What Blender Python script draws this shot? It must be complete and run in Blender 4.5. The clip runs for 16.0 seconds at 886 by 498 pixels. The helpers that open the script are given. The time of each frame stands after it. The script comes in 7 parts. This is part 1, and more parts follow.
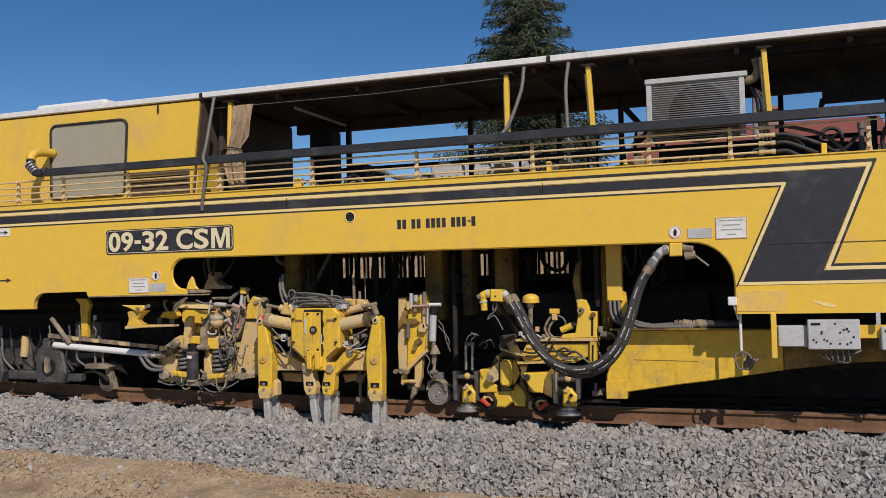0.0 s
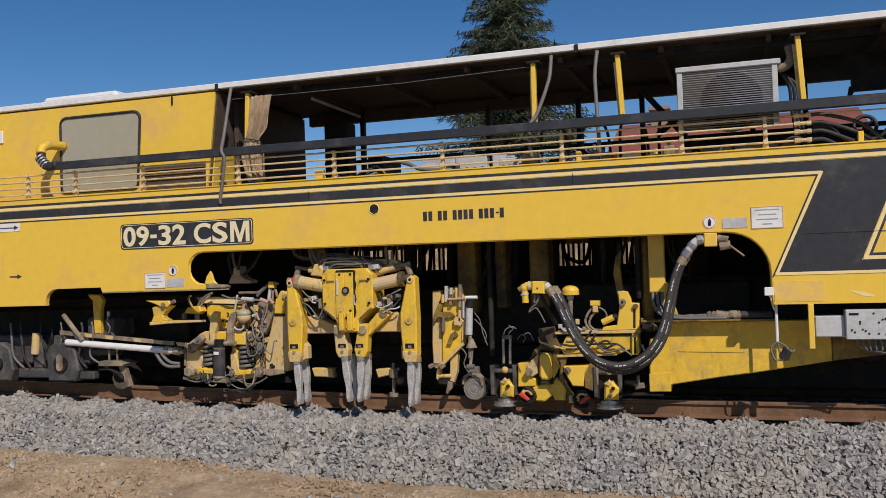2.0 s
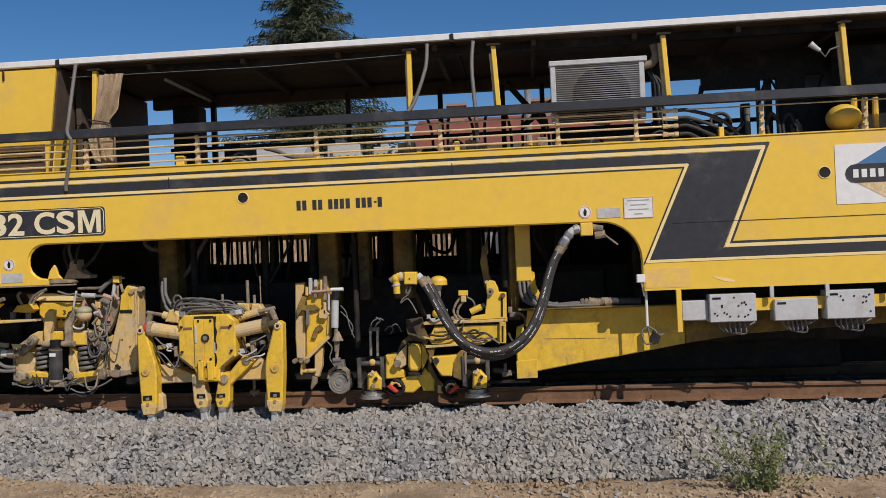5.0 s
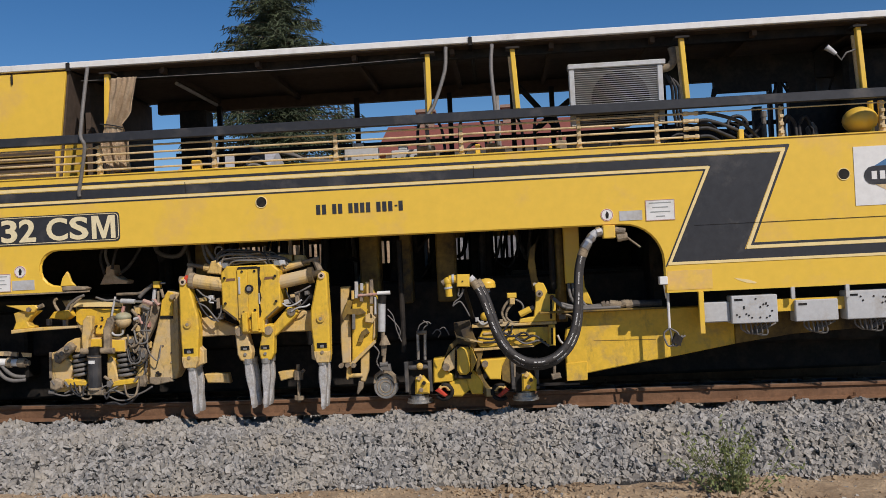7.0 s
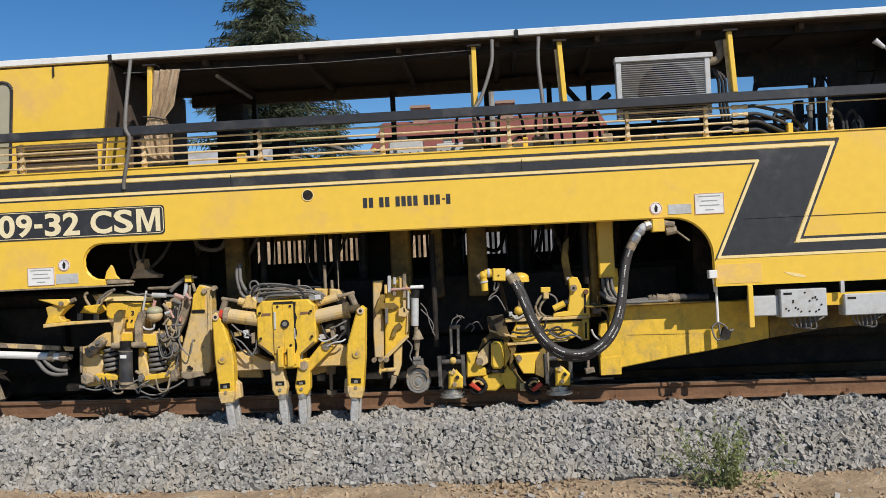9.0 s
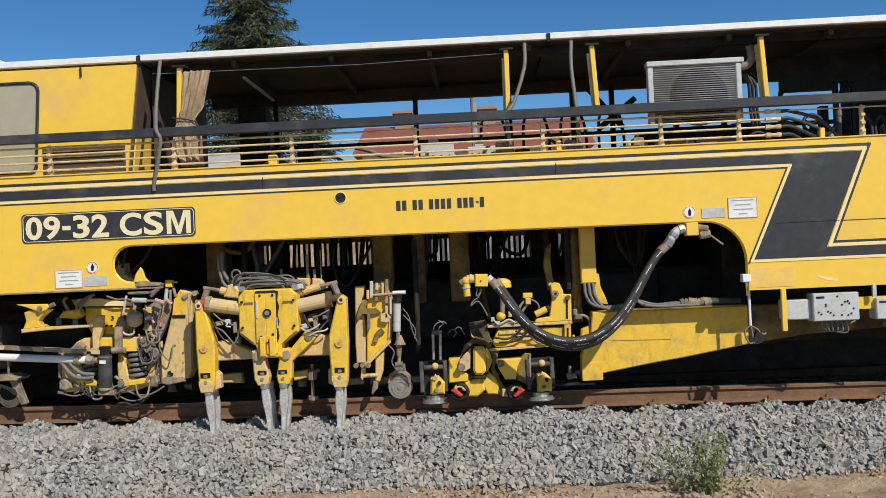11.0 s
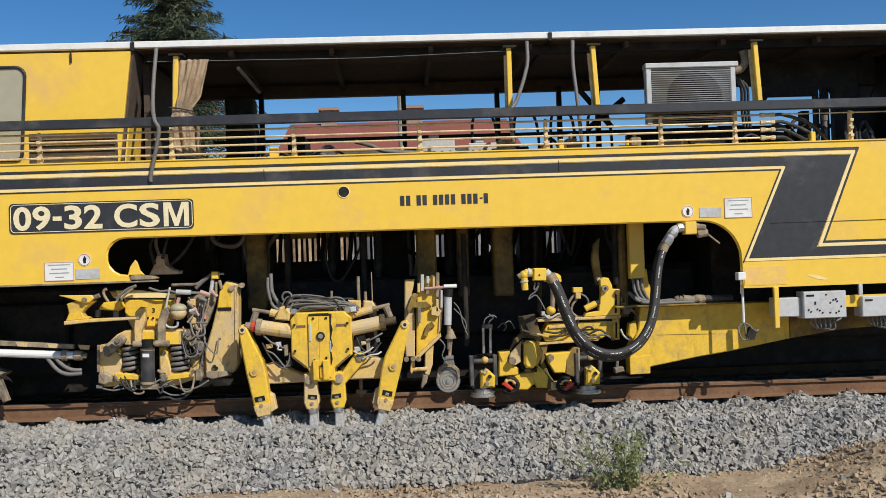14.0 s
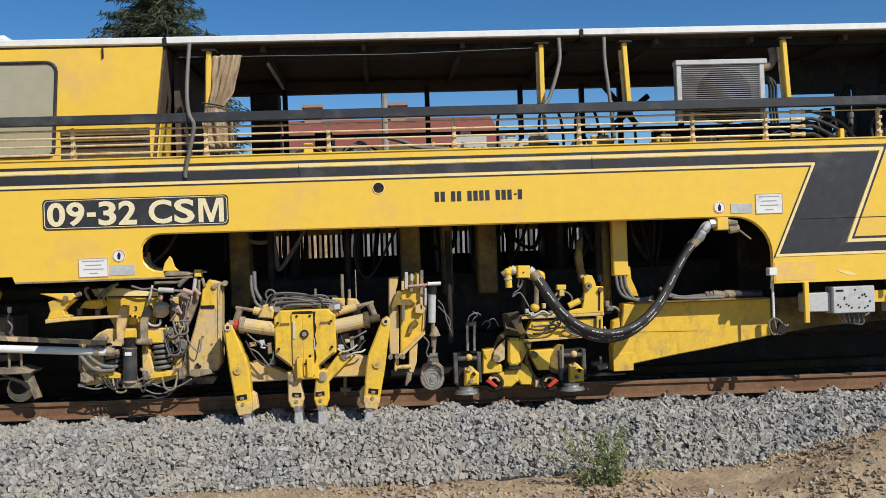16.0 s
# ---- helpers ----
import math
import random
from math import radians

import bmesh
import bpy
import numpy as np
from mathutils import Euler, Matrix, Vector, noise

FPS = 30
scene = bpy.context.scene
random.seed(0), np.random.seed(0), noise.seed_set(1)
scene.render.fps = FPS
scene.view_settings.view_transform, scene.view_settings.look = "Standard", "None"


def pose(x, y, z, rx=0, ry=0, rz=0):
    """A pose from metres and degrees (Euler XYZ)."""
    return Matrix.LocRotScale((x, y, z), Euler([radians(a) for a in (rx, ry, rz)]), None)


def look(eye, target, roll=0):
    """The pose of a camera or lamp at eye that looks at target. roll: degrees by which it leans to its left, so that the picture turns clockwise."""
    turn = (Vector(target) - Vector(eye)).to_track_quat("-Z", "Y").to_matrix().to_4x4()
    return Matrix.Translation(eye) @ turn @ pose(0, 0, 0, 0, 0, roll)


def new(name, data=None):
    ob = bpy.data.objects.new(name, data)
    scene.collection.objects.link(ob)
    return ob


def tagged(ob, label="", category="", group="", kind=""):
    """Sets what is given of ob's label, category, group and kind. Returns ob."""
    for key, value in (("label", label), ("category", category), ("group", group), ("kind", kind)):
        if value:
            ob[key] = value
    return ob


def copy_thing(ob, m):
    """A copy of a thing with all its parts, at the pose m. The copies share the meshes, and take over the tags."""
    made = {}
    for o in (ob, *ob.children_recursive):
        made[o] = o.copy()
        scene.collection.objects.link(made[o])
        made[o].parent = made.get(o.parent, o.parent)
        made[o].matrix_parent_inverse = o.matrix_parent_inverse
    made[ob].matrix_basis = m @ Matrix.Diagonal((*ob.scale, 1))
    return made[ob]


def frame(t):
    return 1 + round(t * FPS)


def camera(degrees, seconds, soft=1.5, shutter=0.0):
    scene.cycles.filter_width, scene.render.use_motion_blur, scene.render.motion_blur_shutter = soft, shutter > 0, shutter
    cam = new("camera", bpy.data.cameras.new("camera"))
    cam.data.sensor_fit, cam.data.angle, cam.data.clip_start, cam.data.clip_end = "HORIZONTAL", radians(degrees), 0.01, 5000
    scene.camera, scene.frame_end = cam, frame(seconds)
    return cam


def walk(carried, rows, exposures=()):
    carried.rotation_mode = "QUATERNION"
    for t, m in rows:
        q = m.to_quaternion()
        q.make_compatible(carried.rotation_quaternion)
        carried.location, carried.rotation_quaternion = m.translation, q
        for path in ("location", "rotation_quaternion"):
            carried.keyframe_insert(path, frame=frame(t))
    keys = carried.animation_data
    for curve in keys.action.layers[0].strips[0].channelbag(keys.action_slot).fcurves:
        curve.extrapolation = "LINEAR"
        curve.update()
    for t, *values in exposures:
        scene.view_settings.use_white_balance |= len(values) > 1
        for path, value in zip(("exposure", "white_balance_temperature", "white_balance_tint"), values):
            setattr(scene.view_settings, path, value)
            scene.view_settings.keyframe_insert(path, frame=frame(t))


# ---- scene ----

CAMERA_ROWS = [
    (0.0, 1.70, 1.45, 19.28),
    (0.5, 1.69, 1.69, 19.25),
    (1.0, 1.49, 1.75, 19.16),
    (1.5, 1.46, 1.91, 18.96),
    (2.0, 1.28, 1.88, 18.22),
    (2.5, 0.99, 2.09, 17.09),
    (3.0, 0.98, 2.49, 14.94),
    (3.5, 0.74, 2.39, 12.01),
    (4.0, 0.55, 2.04, 9.45),
    (4.5, 0.38, 2.15, 7.16),
    (7, 0.68, 2.77, 3.67),
    (7.5, 0.76, 2.80, 3.52),
    (8, 0.72, 2.80, 3.56),
    (8.5, 0.57, 2.78, 3.53),
    (9, 0.41, 2.72, 3.32),
    (11.5, 0.73, 2.41, 1.62),
    (12.0, 0.57, 2.21, 0.73),
    (12.5, 0.44, 2.18, -0.81),
    (13.0, 0.46, 2.18, -1.94),
    (13.5, 0.51, 2.06, -2.62),
    (14.0, 0.44, 1.99, -2.60),
    (14.5, 0.38, 2.01, -2.75),
    (15.0, 0.28, 2.09, -3.12),
    (15.5, 0.22, 1.99, -3.20),
    (16.0, 0.25, 2.04, -3.62),
]
# camera on a tripod beside the track, panning after the machine
cam = camera(52.47, 16.0, soft=0.8)
walk(cam, [(t, pose(0, 0, 1.47, 90 + tilt, lean, turn)) for t, tilt, lean, turn in CAMERA_ROWS],
     [(0.0, -0.36, 6600, 17), (6.8, -0.36, 6600, 17), (7.5, -0.26, 6570, 15), (8.0, -0.15, 6540, 14), (8.5, -0.06, 6500, 13), (9.0, -0.01, 6480, 12), (16.0, 0.01, 6450, 11)])

# ---- light ----
SUN = Vector((0.76, -1.0, 1.08)).normalized()
world = bpy.data.worlds.new("world")
scene.world = world
world.use_nodes = True
sky = world.node_tree.nodes.new("ShaderNodeTexSky")
sky.sky_type, sky.sun_disc = "NISHITA", False
sky.sun_elevation = math.asin(SUN.z)
sky.sun_rotation = math.atan2(SUN.x, SUN.y)
sky.air_density, sky.dust_density, sky.ozone_density = 0.75, 0.0, 2.0
deep = world.node_tree.nodes.new("ShaderNodeHueSaturation")
deep.inputs["Saturation"].default_value = 1.32
world.node_tree.links.new(sky.outputs[0], deep.inputs["Color"])
world.node_tree.links.new(deep.outputs["Color"], world.node_tree.nodes["Background"].inputs[0])
world.node_tree.nodes["Background"].inputs[1].default_value = 0.101
sun = new("sun", bpy.data.lights.new("sun", "SUN"))
sun.data.energy, sun.data.angle, sun.data.color = 4.6, radians(0.53), (1.0, 0.95, 0.87)
sun.matrix_world = look((0, 0, 0), -SUN) @ pose(0, 0, 0)


# ---- materials ----
def material(name, colour, rough=0.5, metal=0.0, vary=0.15, scale=3.0, dirt=None, dirt_amount=0.3, dirt_scale=1.2,
             bump=0.05, bump_scale=40.0, random_by="", spread=0.0, grime=0.0):
    """Paint or raw stuff: base colour with grain, patches of dirt and fine relief."""
    m = bpy.data.materials.new(name)
    m.use_nodes = True
    nt = m.node_tree
    b = nt.nodes["Principled BSDF"]
    coord = nt.nodes.new("ShaderNodeTexCoord").outputs["Object"]

    def noise_tex(s, detail=5.0, rough_=0.6):
        n = nt.nodes.new("ShaderNodeTexNoise")
        n.inputs["Scale"].default_value, n.inputs["Detail"].default_value, n.inputs["Roughness"].default_value = s, detail, rough_
        nt.links.new(coord, n.inputs["Vector"])
        return n.outputs["Fac"]

    def ramp(fac, lo, hi):
        n = nt.nodes.new("ShaderNodeMapRange")
        n.inputs["From Min"].default_value, n.inputs["From Max"].default_value = lo, hi
        nt.links.new(fac, n.inputs["Value"])
        return n.outputs["Result"]

    def mix(fac, a, b_):
        n = nt.nodes.new("ShaderNodeMix")
        n.data_type = "RGBA"
        for sock, v in ((n.inputs["Factor"], fac), (n.inputs["A"], a), (n.inputs["B"], b_)):
            if isinstance(v, bpy.types.NodeSocket):
                nt.links.new(v, sock)
            elif isinstance(v, tuple):
                sock.default_value = (*v, 1)
            else:
                sock.default_value = v
        return n.outputs["Result"]

    grain = ramp(noise_tex(scale * 6), 0.3, 0.7)
    dark = tuple(c * (1 - vary) for c in colour)
    light = tuple(min(1, c * (1 + vary * 0.6)) for c in colour)
    col = mix(grain, dark, light)
    if random_by:
        if random_by == "island":
            r = nt.nodes.new("ShaderNodeNewGeometry").outputs["Random Per Island"]
        else:
            r = nt.nodes.new("ShaderNodeObjectInfo").outputs["Random"]
        hsv = nt.nodes.new("ShaderNodeHueSaturation")
        nt.links.new(ramp_out(nt, r, 1 - spread, 1 + spread), hsv.inputs["Value"])
        nt.links.new(col, hsv.inputs["Color"])
        col = hsv.outputs["Color"]
    if dirt:
        patch = ramp(noise_tex(dirt_scale, 8.0, 0.68), 0.62 - dirt_amount * 0.5, 0.80 - dirt_amount * 0.35)
        col = mix(patch, col, dirt)
        rr = nt.nodes.new("ShaderNodeMapRange")
        rr.inputs["To Min"].default_value, rr.inputs["To Max"].default_value = rough, min(1, rough + 0.35)
        nt.links.new(patch, rr.inputs["Value"])
        nt.links.new(rr.outputs["Result"], b.inputs["Roughness"])
    else:
        b.inputs["Roughness"].default_value = rough
    if grime:
        stretch = nt.nodes.new("ShaderNodeMapping")
        stretch.inputs["Scale"].default_value = (1.0, 1.0, 0.35)
        nt.links.new(coord, stretch.inputs["Vector"])
        n = nt.nodes.new("ShaderNodeTexNoise")
        n.inputs["Scale"].default_value, n.inputs["Detail"].default_value, n.inputs["Roughness"].default_value = 11.0, 9.0, 0.72
        nt.links.new(stretch.outputs["Vector"], n.inputs["Vector"])
        spot = nt.nodes.new("ShaderNodeMath")
        spot.operation, spot.inputs[1].default_value = "MULTIPLY", grime
        nt.links.new(ramp(n.outputs["Fac"], 0.54, 0.66), spot.inputs[0])
        col = mix(spot.outputs["Value"], col, (0.07, 0.05, 0.03))
    nt.links.new(col, b.inputs["Base Color"])
    b.inputs["Metallic"].default_value = metal
    if bump:
        bp = nt.nodes.new("ShaderNodeBump")
        bp.inputs["Strength"].default_value, bp.inputs["Distance"].default_value = bump, 0.02
        nt.links.new(noise_tex(bump_scale), bp.inputs["Height"])
        nt.links.new(bp.outputs["Normal"], b.inputs["Normal"])
    return m


def ramp_out(nt, fac, lo, hi):
    n = nt.nodes.new("ShaderNodeMapRange")
    n.inputs["To Min"].default_value, n.inputs["To Max"].default_value = lo, hi
    nt.links.new(fac, n.inputs["Value"])
    return n.outputs["Result"]


YELLOW = material("yellow_paint", (0.81, 0.525, 0.058), 0.38, 0, 0.05, 1.5, (0.68, 0.42, 0.13), 0.20, 1.1, 0.03, 25)
YELLOW_WORN = material("worn_yellow_paint", (0.76, 0.48, 0.04), 0.5, 0, 0.12, 3, (0.42, 0.28, 0.10), 0.22, 3.5, 0.1, 45, grime=0.32)
YELLOW_DUSTY = material("dusty_yellow_paint", (0.71, 0.46, 0.105), 0.6, 0, 0.22, 4, (0.55, 0.42, 0.235), 0.54, 3.6, 0.15, 60, grime=0.7)
DUSTY_METAL = material("dusty_grey_metal", (0.17, 0.137, 0.098), 0.7, 0.1, 0.35, 6, (0.42, 0.33, 0.21), 0.46, 6.0, 0.2, 60, grime=0.6)
BLACK = material("black_paint", (0.028, 0.029, 0.032), 0.45, 0, 0.25, 2, (0.09, 0.085, 0.08), 0.18, 2.0, 0.03, 30)
FADED = material("faded_orange_paint", (0.79, 0.51, 0.09), 0.5, 0, 0.08, 3, (0.68, 0.43, 0.16), 0.4, 5.0, 0.03, 25)
LINE = material("pale_yellow_line", (0.84, 0.66, 0.30), 0.45, 0, 0.08, 3)
WHITE = material("white_paint", (0.74, 0.74, 0.70), 0.45, 0, 0.08, 2, (0.45, 0.42, 0.36), 0.12, 1.6, 0.02, 20)
LETTER = material("cream_letter_paint", (0.78, 0.68, 0.42), 0.5, 0, 0.1, 6)
GREY = material("grey_box_paint", (0.49, 0.50, 0.49), 0.5, 0, 0.1, 4, (0.35, 0.32, 0.27), 0.25, 4.0)
STEEL = material("bright_steel", (0.52, 0.51, 0.48), 0.36, 0.85, 0.2, 8, (0.3, 0.26, 0.2), 0.25, 8.0, 0.05, 60)
TINE = material("worn_tine_steel", (0.56, 0.55, 0.52), 0.45, 0.35, 0.3, 8, (0.38, 0.34, 0.28), 0.3, 9.0, 0.15, 60)
# oily metal, also the filler for deep shade: near-black, sheen cut down
DARK = material("oily_metal_and_shade", (0.018, 0.017, 0.016), 0.6, 0.2, 0.4, 4, (0.06, 0.05, 0.04), 0.3, 4.0, 0.1, 40)
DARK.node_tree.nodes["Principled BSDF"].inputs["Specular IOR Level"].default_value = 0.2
# oily yellow; on several parts yellow darkened to stand for shade
OLIVE = material("oily_shaded_yellow_paint", (0.30, 0.19, 0.03), 0.6, 0, 0.3, 3, (0.05, 0.04, 0.03), 0.5, 2.0, 0.1, 40)
GREASE = material("greasy_dark_grey_metal", (0.062, 0.060, 0.057), 0.55, 0.1, 0.35, 4, (0.16, 0.14, 0.115), 0.3, 5.0, 0.12, 40)
RUBBER = material("black_rubber", (0.020, 0.020, 0.021), 0.62, 0, 0.3, 8, (0.10, 0.09, 0.08), 0.25, 6.0, 0.05, 80)
CABLE = material("grey_cable", (0.16, 0.15, 0.135), 0.6, 0, 0.25, 8)
RUST = material("rusty_rail", (0.225, 0.118, 0.060), 0.8, 0.1, 0.3, 5, (0.15, 0.078, 0.040), 0.45, 3.0, 0.2, 70)
RAIL_TOP = material("rail_running_surface", (0.32, 0.27, 0.23), 0.35, 0.8, 0.2, 3)
# brown of the roof lining; also paints shade on the cabin walls
ROOF_AND_SHADE = material("brown_lining_and_shade", (0.075, 0.052, 0.036), 0.85, 0, 0.3, 2)
FABRIC = material("tan_canvas", (0.68, 0.52, 0.34), 0.9, 0, 0.15, 8, (0.42, 0.29, 0.17), 0.3, 5.0, 0.2, 90)
RED = material("red_paint", (0.55, 0.05, 0.02), 0.5, 0, 0.2, 6)
COPPER = material("faded_red_fitting", (0.52, 0.27, 0.22), 0.6, 0, 0.2, 8, (0.4, 0.33, 0.26), 0.35, 8.0)
BRASS = material("brass_pipe", (0.72, 0.55, 0.30), 0.5, 0.1, 0.2, 8, (0.36, 0.27, 0.14), 0.3, 5.0)
STONE = material("ballast_stone", (0.305, 0.293, 0.268), 0.9, 0, 0.25, 7, (0.37, 0.335, 0.275), 0.36, 1.6, 0.35, 60, "island", 0.36)
# bed coloured near-black as the shade in the gaps between stones
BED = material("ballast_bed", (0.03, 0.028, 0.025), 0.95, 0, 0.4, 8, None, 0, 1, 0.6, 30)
SAND = material("sandy_soil", (0.43, 0.325, 0.205), 0.95, 0, 0.3, 2.5, (0.25, 0.175, 0.105), 0.38, 1.6, 0.9, 26)
CONCRETE = material("concrete_sleeper", (0.30, 0.28, 0.25), 0.9, 0, 0.2, 4, (0.2, 0.17, 0.14), 0.3, 3.0, 0.2, 40)
BARK = material("spruce_bark", (0.10, 0.065, 0.04), 0.95, 0, 0.3, 4)
NEEDLES = material("spruce_needles", (0.052, 0.070, 0.030), 0.8, 0, 0.35, 1.0, None, 0, 1, 0, 40, "island", 0.4)
LEAF = material("bush_leaf", (0.17, 0.20, 0.065), 0.7, 0, 0.3, 6, None, 0, 1, 0, 40, "island", 0.35)
TILE = material("red_roof_tiles", (0.26, 0.075, 0.05), 0.85, 0, 0.2, 3, (0.17, 0.06, 0.045), 0.3, 1.2, 0.2, 20)
PLASTER = material("pale_plaster", (0.62, 0.60, 0.55), 0.9, 0, 0.08, 1)
SHEET = material("grey_corrugated_sheet", (0.42, 0.42, 0.42), 0.7, 0, 0.15, 2, (0.3, 0.27, 0.22), 0.3, 1.0)
SAGE = material("sage_green_paint", (0.36, 0.36, 0.24), 0.5, 0, 0.15, 5, (0.45, 0.34, 0.18), 0.3, 6.0)
INK = material("faded_grey_ink", (0.30, 0.32, 0.30), 0.7, 0, 0.1, 5)
BRICK = material("chimney_brick", (0.33, 0.22, 0.16), 0.9, 0, 0.2, 3)
SCREEN = material("tinted_cab_glass", (0.38, 0.35, 0.24), 0.2, 0, 0.06, 1, (0.36, 0.34, 0.29), 0.35, 1.2, 0)
BLUE = material("blue_paint", (0.05, 0.16, 0.32), 0.5, 0, 0.1, 4)


# ---- mesh helpers ----
def part(name, bm, mat, parent=None, label="", smooth=False):
    me = bpy.data.meshes.new(name)
    bm.normal_update()
    bm.to_mesh(me)
    bm.free()
    me.materials.append(mat)
    if smooth:
        for p in me.polygons:
            p.use_smooth = True
    ob = new(name, me)
    ob.parent = parent
    if label:
        tagged(ob, label)
    return ob


def thing(name, label, category, group="", kind=""):
    return tagged(new(name), label, category, group, kind)


def B():
    return bmesh.new()


def box(bm, x0, x1, y0, y1, z0, z1, bevel=0.0):
    r = bmesh.ops.create_cube(bm, size=1)["verts"]
    for v in r:
        v.co = Vector((x0 + (v.co.x + 0.5) * (x1 - x0), y0 + (v.co.y + 0.5) * (y1 - y0), z0 + (v.co.z + 0.5) * (z1 - z0)))
    if bevel:
        bmesh.ops.bevel(bm, geom=list({e for v in r for e in v.link_edges}), offset=bevel, segments=1, affect="EDGES")
    return bm


def plate(bm, outline, y0, y1, bevel=0.0):
    """A plate with an outline in x and z, from y0 (front) to y1."""
    front = [bm.verts.new((x, y0, z)) for x, z in outline]
    back = [bm.verts.new((x, y1, z)) for x, z in outline]
    n = len(outline)
    faces = [bm.faces.new(front), bm.faces.new(back[::-1])]
    faces += [bm.faces.new((front[i], back[i], back[(i + 1) % n], front[(i + 1) % n])) for i in range(n)]
    bmesh.ops.recalc_face_normals(bm, faces=faces)
    if bevel:
        bmesh.ops.bevel(bm, geom=list(set(faces[0].edges)), offset=bevel, segments=1, affect="EDGES")
    return bm


def rod(bm, a, b, r, n=12, r2=None):
    a, b = Vector(a), Vector(b)
    m = Matrix.Translation((a + b) / 2) @ (b - a).to_track_quat("Z", "Y").to_matrix().to_4x4()
    bmesh.ops.create_cone(bm, cap_ends=True, segments=n, radius1=r, radius2=r if r2 is None else r2, depth=(b - a).length, matrix=m)
    return bm


def ball(bm, c, r, sz=1.0, n=10):
    bmesh.ops.create_uvsphere(bm, u_segments=n + 4, v_segments=n, radius=r, matrix=Matrix.Translation(c) @ Matrix.Diagonal((1, 1, sz, 1)))
    return bm


def tube(bm, pts, r, n=8):
    """A round pipe along points, mitred at the bends."""
    pts = [Vector(p) for p in pts]
    rings, up = [], Vector((0, 0, 1))
    for i, p in enumerate(pts):
        d = (pts[min(i + 1, len(pts) - 1)] - pts[max(i - 1, 0)]).normalized()
        side = d.cross(up if abs(d.z) < 0.95 else Vector((0, 1, 0))).normalized()
        if i and side.dot(last) < 0:
            side = -side
        last = side
        top = side.cross(d)
        rings.append([bm.verts.new(p + r * (math.cos(a) * side + math.sin(a) * top)) for a in (2 * math.pi * k / n for k in range(n))])
    faces = [bm.faces.new((p[k], p[(k + 1) % n], q[(k + 1) % n], q[k])) for p, q in zip(rings, rings[1:]) for k in range(n)]
    faces += [bm.faces.new(rings[0]), bm.faces.new(rings[-1])]
    bmesh.ops.recalc_face_normals(bm, faces=faces)
    return bm


def bend(*pts, steps=6):
    """A smooth line through the points (Catmull-Rom)."""
    P = [Vector(p) for p in pts]
    P = [2 * P[0] - P[1], *P, 2 * P[-1] - P[-2]]
    out = []
    for i in range(1, len(P) - 2):
        for k in range(steps):
            t = k / steps
            out.append(0.5 * (2 * P[i] + (P[i + 1] - P[i - 1]) * t + (2 * P[i - 1] - 5 * P[i] + 4 * P[i + 1] - P[i + 2]) * t * t
                              + (3 * P[i] - P[i - 1] - 3 * P[i + 1] + P[i + 2]) * t ** 3))
    return out + [P[-2]]


def arc(cx, cz, r, a0, a1, n=8):
    return [(cx + r * math.cos(radians(a0 + (a1 - a0) * i / n)), cz + r * math.sin(radians(a0 + (a1 - a0) * i / n))) for i in range(n + 1)]


def lettering(name, words, x, y, z, width, height, mat, parent, label=""):
    """Raised letters on an upright face that looks towards -y; x, z is the lower left corner."""
    cu = bpy.data.curves.new(name, "FONT")
    cu.body, cu.extrude, cu.resolution_u, cu.offset = words, 0.004, 4, 0.026
    tmp = bpy.data.objects.new(name, cu)
    me = bpy.data.meshes.new_from_object(tmp)
    bpy.data.objects.remove(tmp)
    co = np.array([v.co for v in me.vertices])
    lo, hi = co.min(0), co.max(0)
    for v in me.vertices:
        v.co = Vector((x + (v.co.x - lo[0]) / (hi[0] - lo[0]) * width, y - v.co.z, z + (v.co.y - lo[1]) / (hi[1] - lo[1]) * height))
    me.materials.clear()
    me.materials.append(mat)
    ob = new(name, me)
    ob.parent = parent
    if label:
        tagged(ob, label)
    return ob


def pl(parent, name, outline, y0, y1, mat, bevel=0.008, label=""):
    return part(name, plate(B(), outline, y0, y1, bevel), mat, parent, label)


def pipe(parent, name, mat, r, *pts, label=""):
    return part(name, tube(B(), bend(*pts), r, 8), mat, parent, label, True)


def pin(parent, name, mat, a, b, r, n=14, label=""):
    return part(name, rod(B(), a, b, r, n), mat, parent, label)


def stud(parent, name, mat, x, z, y0, y1, r, n=8):
    return pin(parent, name, mat, (x, y0, z), (x, y1, z), r, n)


# ---- setting ----
def ground_height(x, y):
    h = -0.66 + 0.05 * noise.fractal(Vector((x * 0.5, y * 0.5, 0)), 1.0, 2.0, 4) + 0.03 * noise.noise(Vector((x * 4, y * 4, 3))) + 0.016 * noise.noise(Vector((x * 13, y * 13, 5)))
    rise = min(1.0, max(0.0, (x - 2.9) / 1.9))
    rise = rise * rise * (3 - 2 * rise)
    h += rise * math.exp(-((y - 7.75) / 0.75) ** 2) * (0.37 + 0.05 * noise.noise(Vector((x * 2.6, y * 2.6, 7))) + 0.05 * noise.noise(Vector((x * 7, y * 7, 9))))
    bank = min(1.0, max(0.0, (-4.0 - x) / 2.2))
    h += 0.17 * bank * bank * (3 - 2 * bank) * math.exp(-((y - 8.1) / 0.75) ** 2)
    if y > 8.8:
        h = min(h, -0.64)
    return h


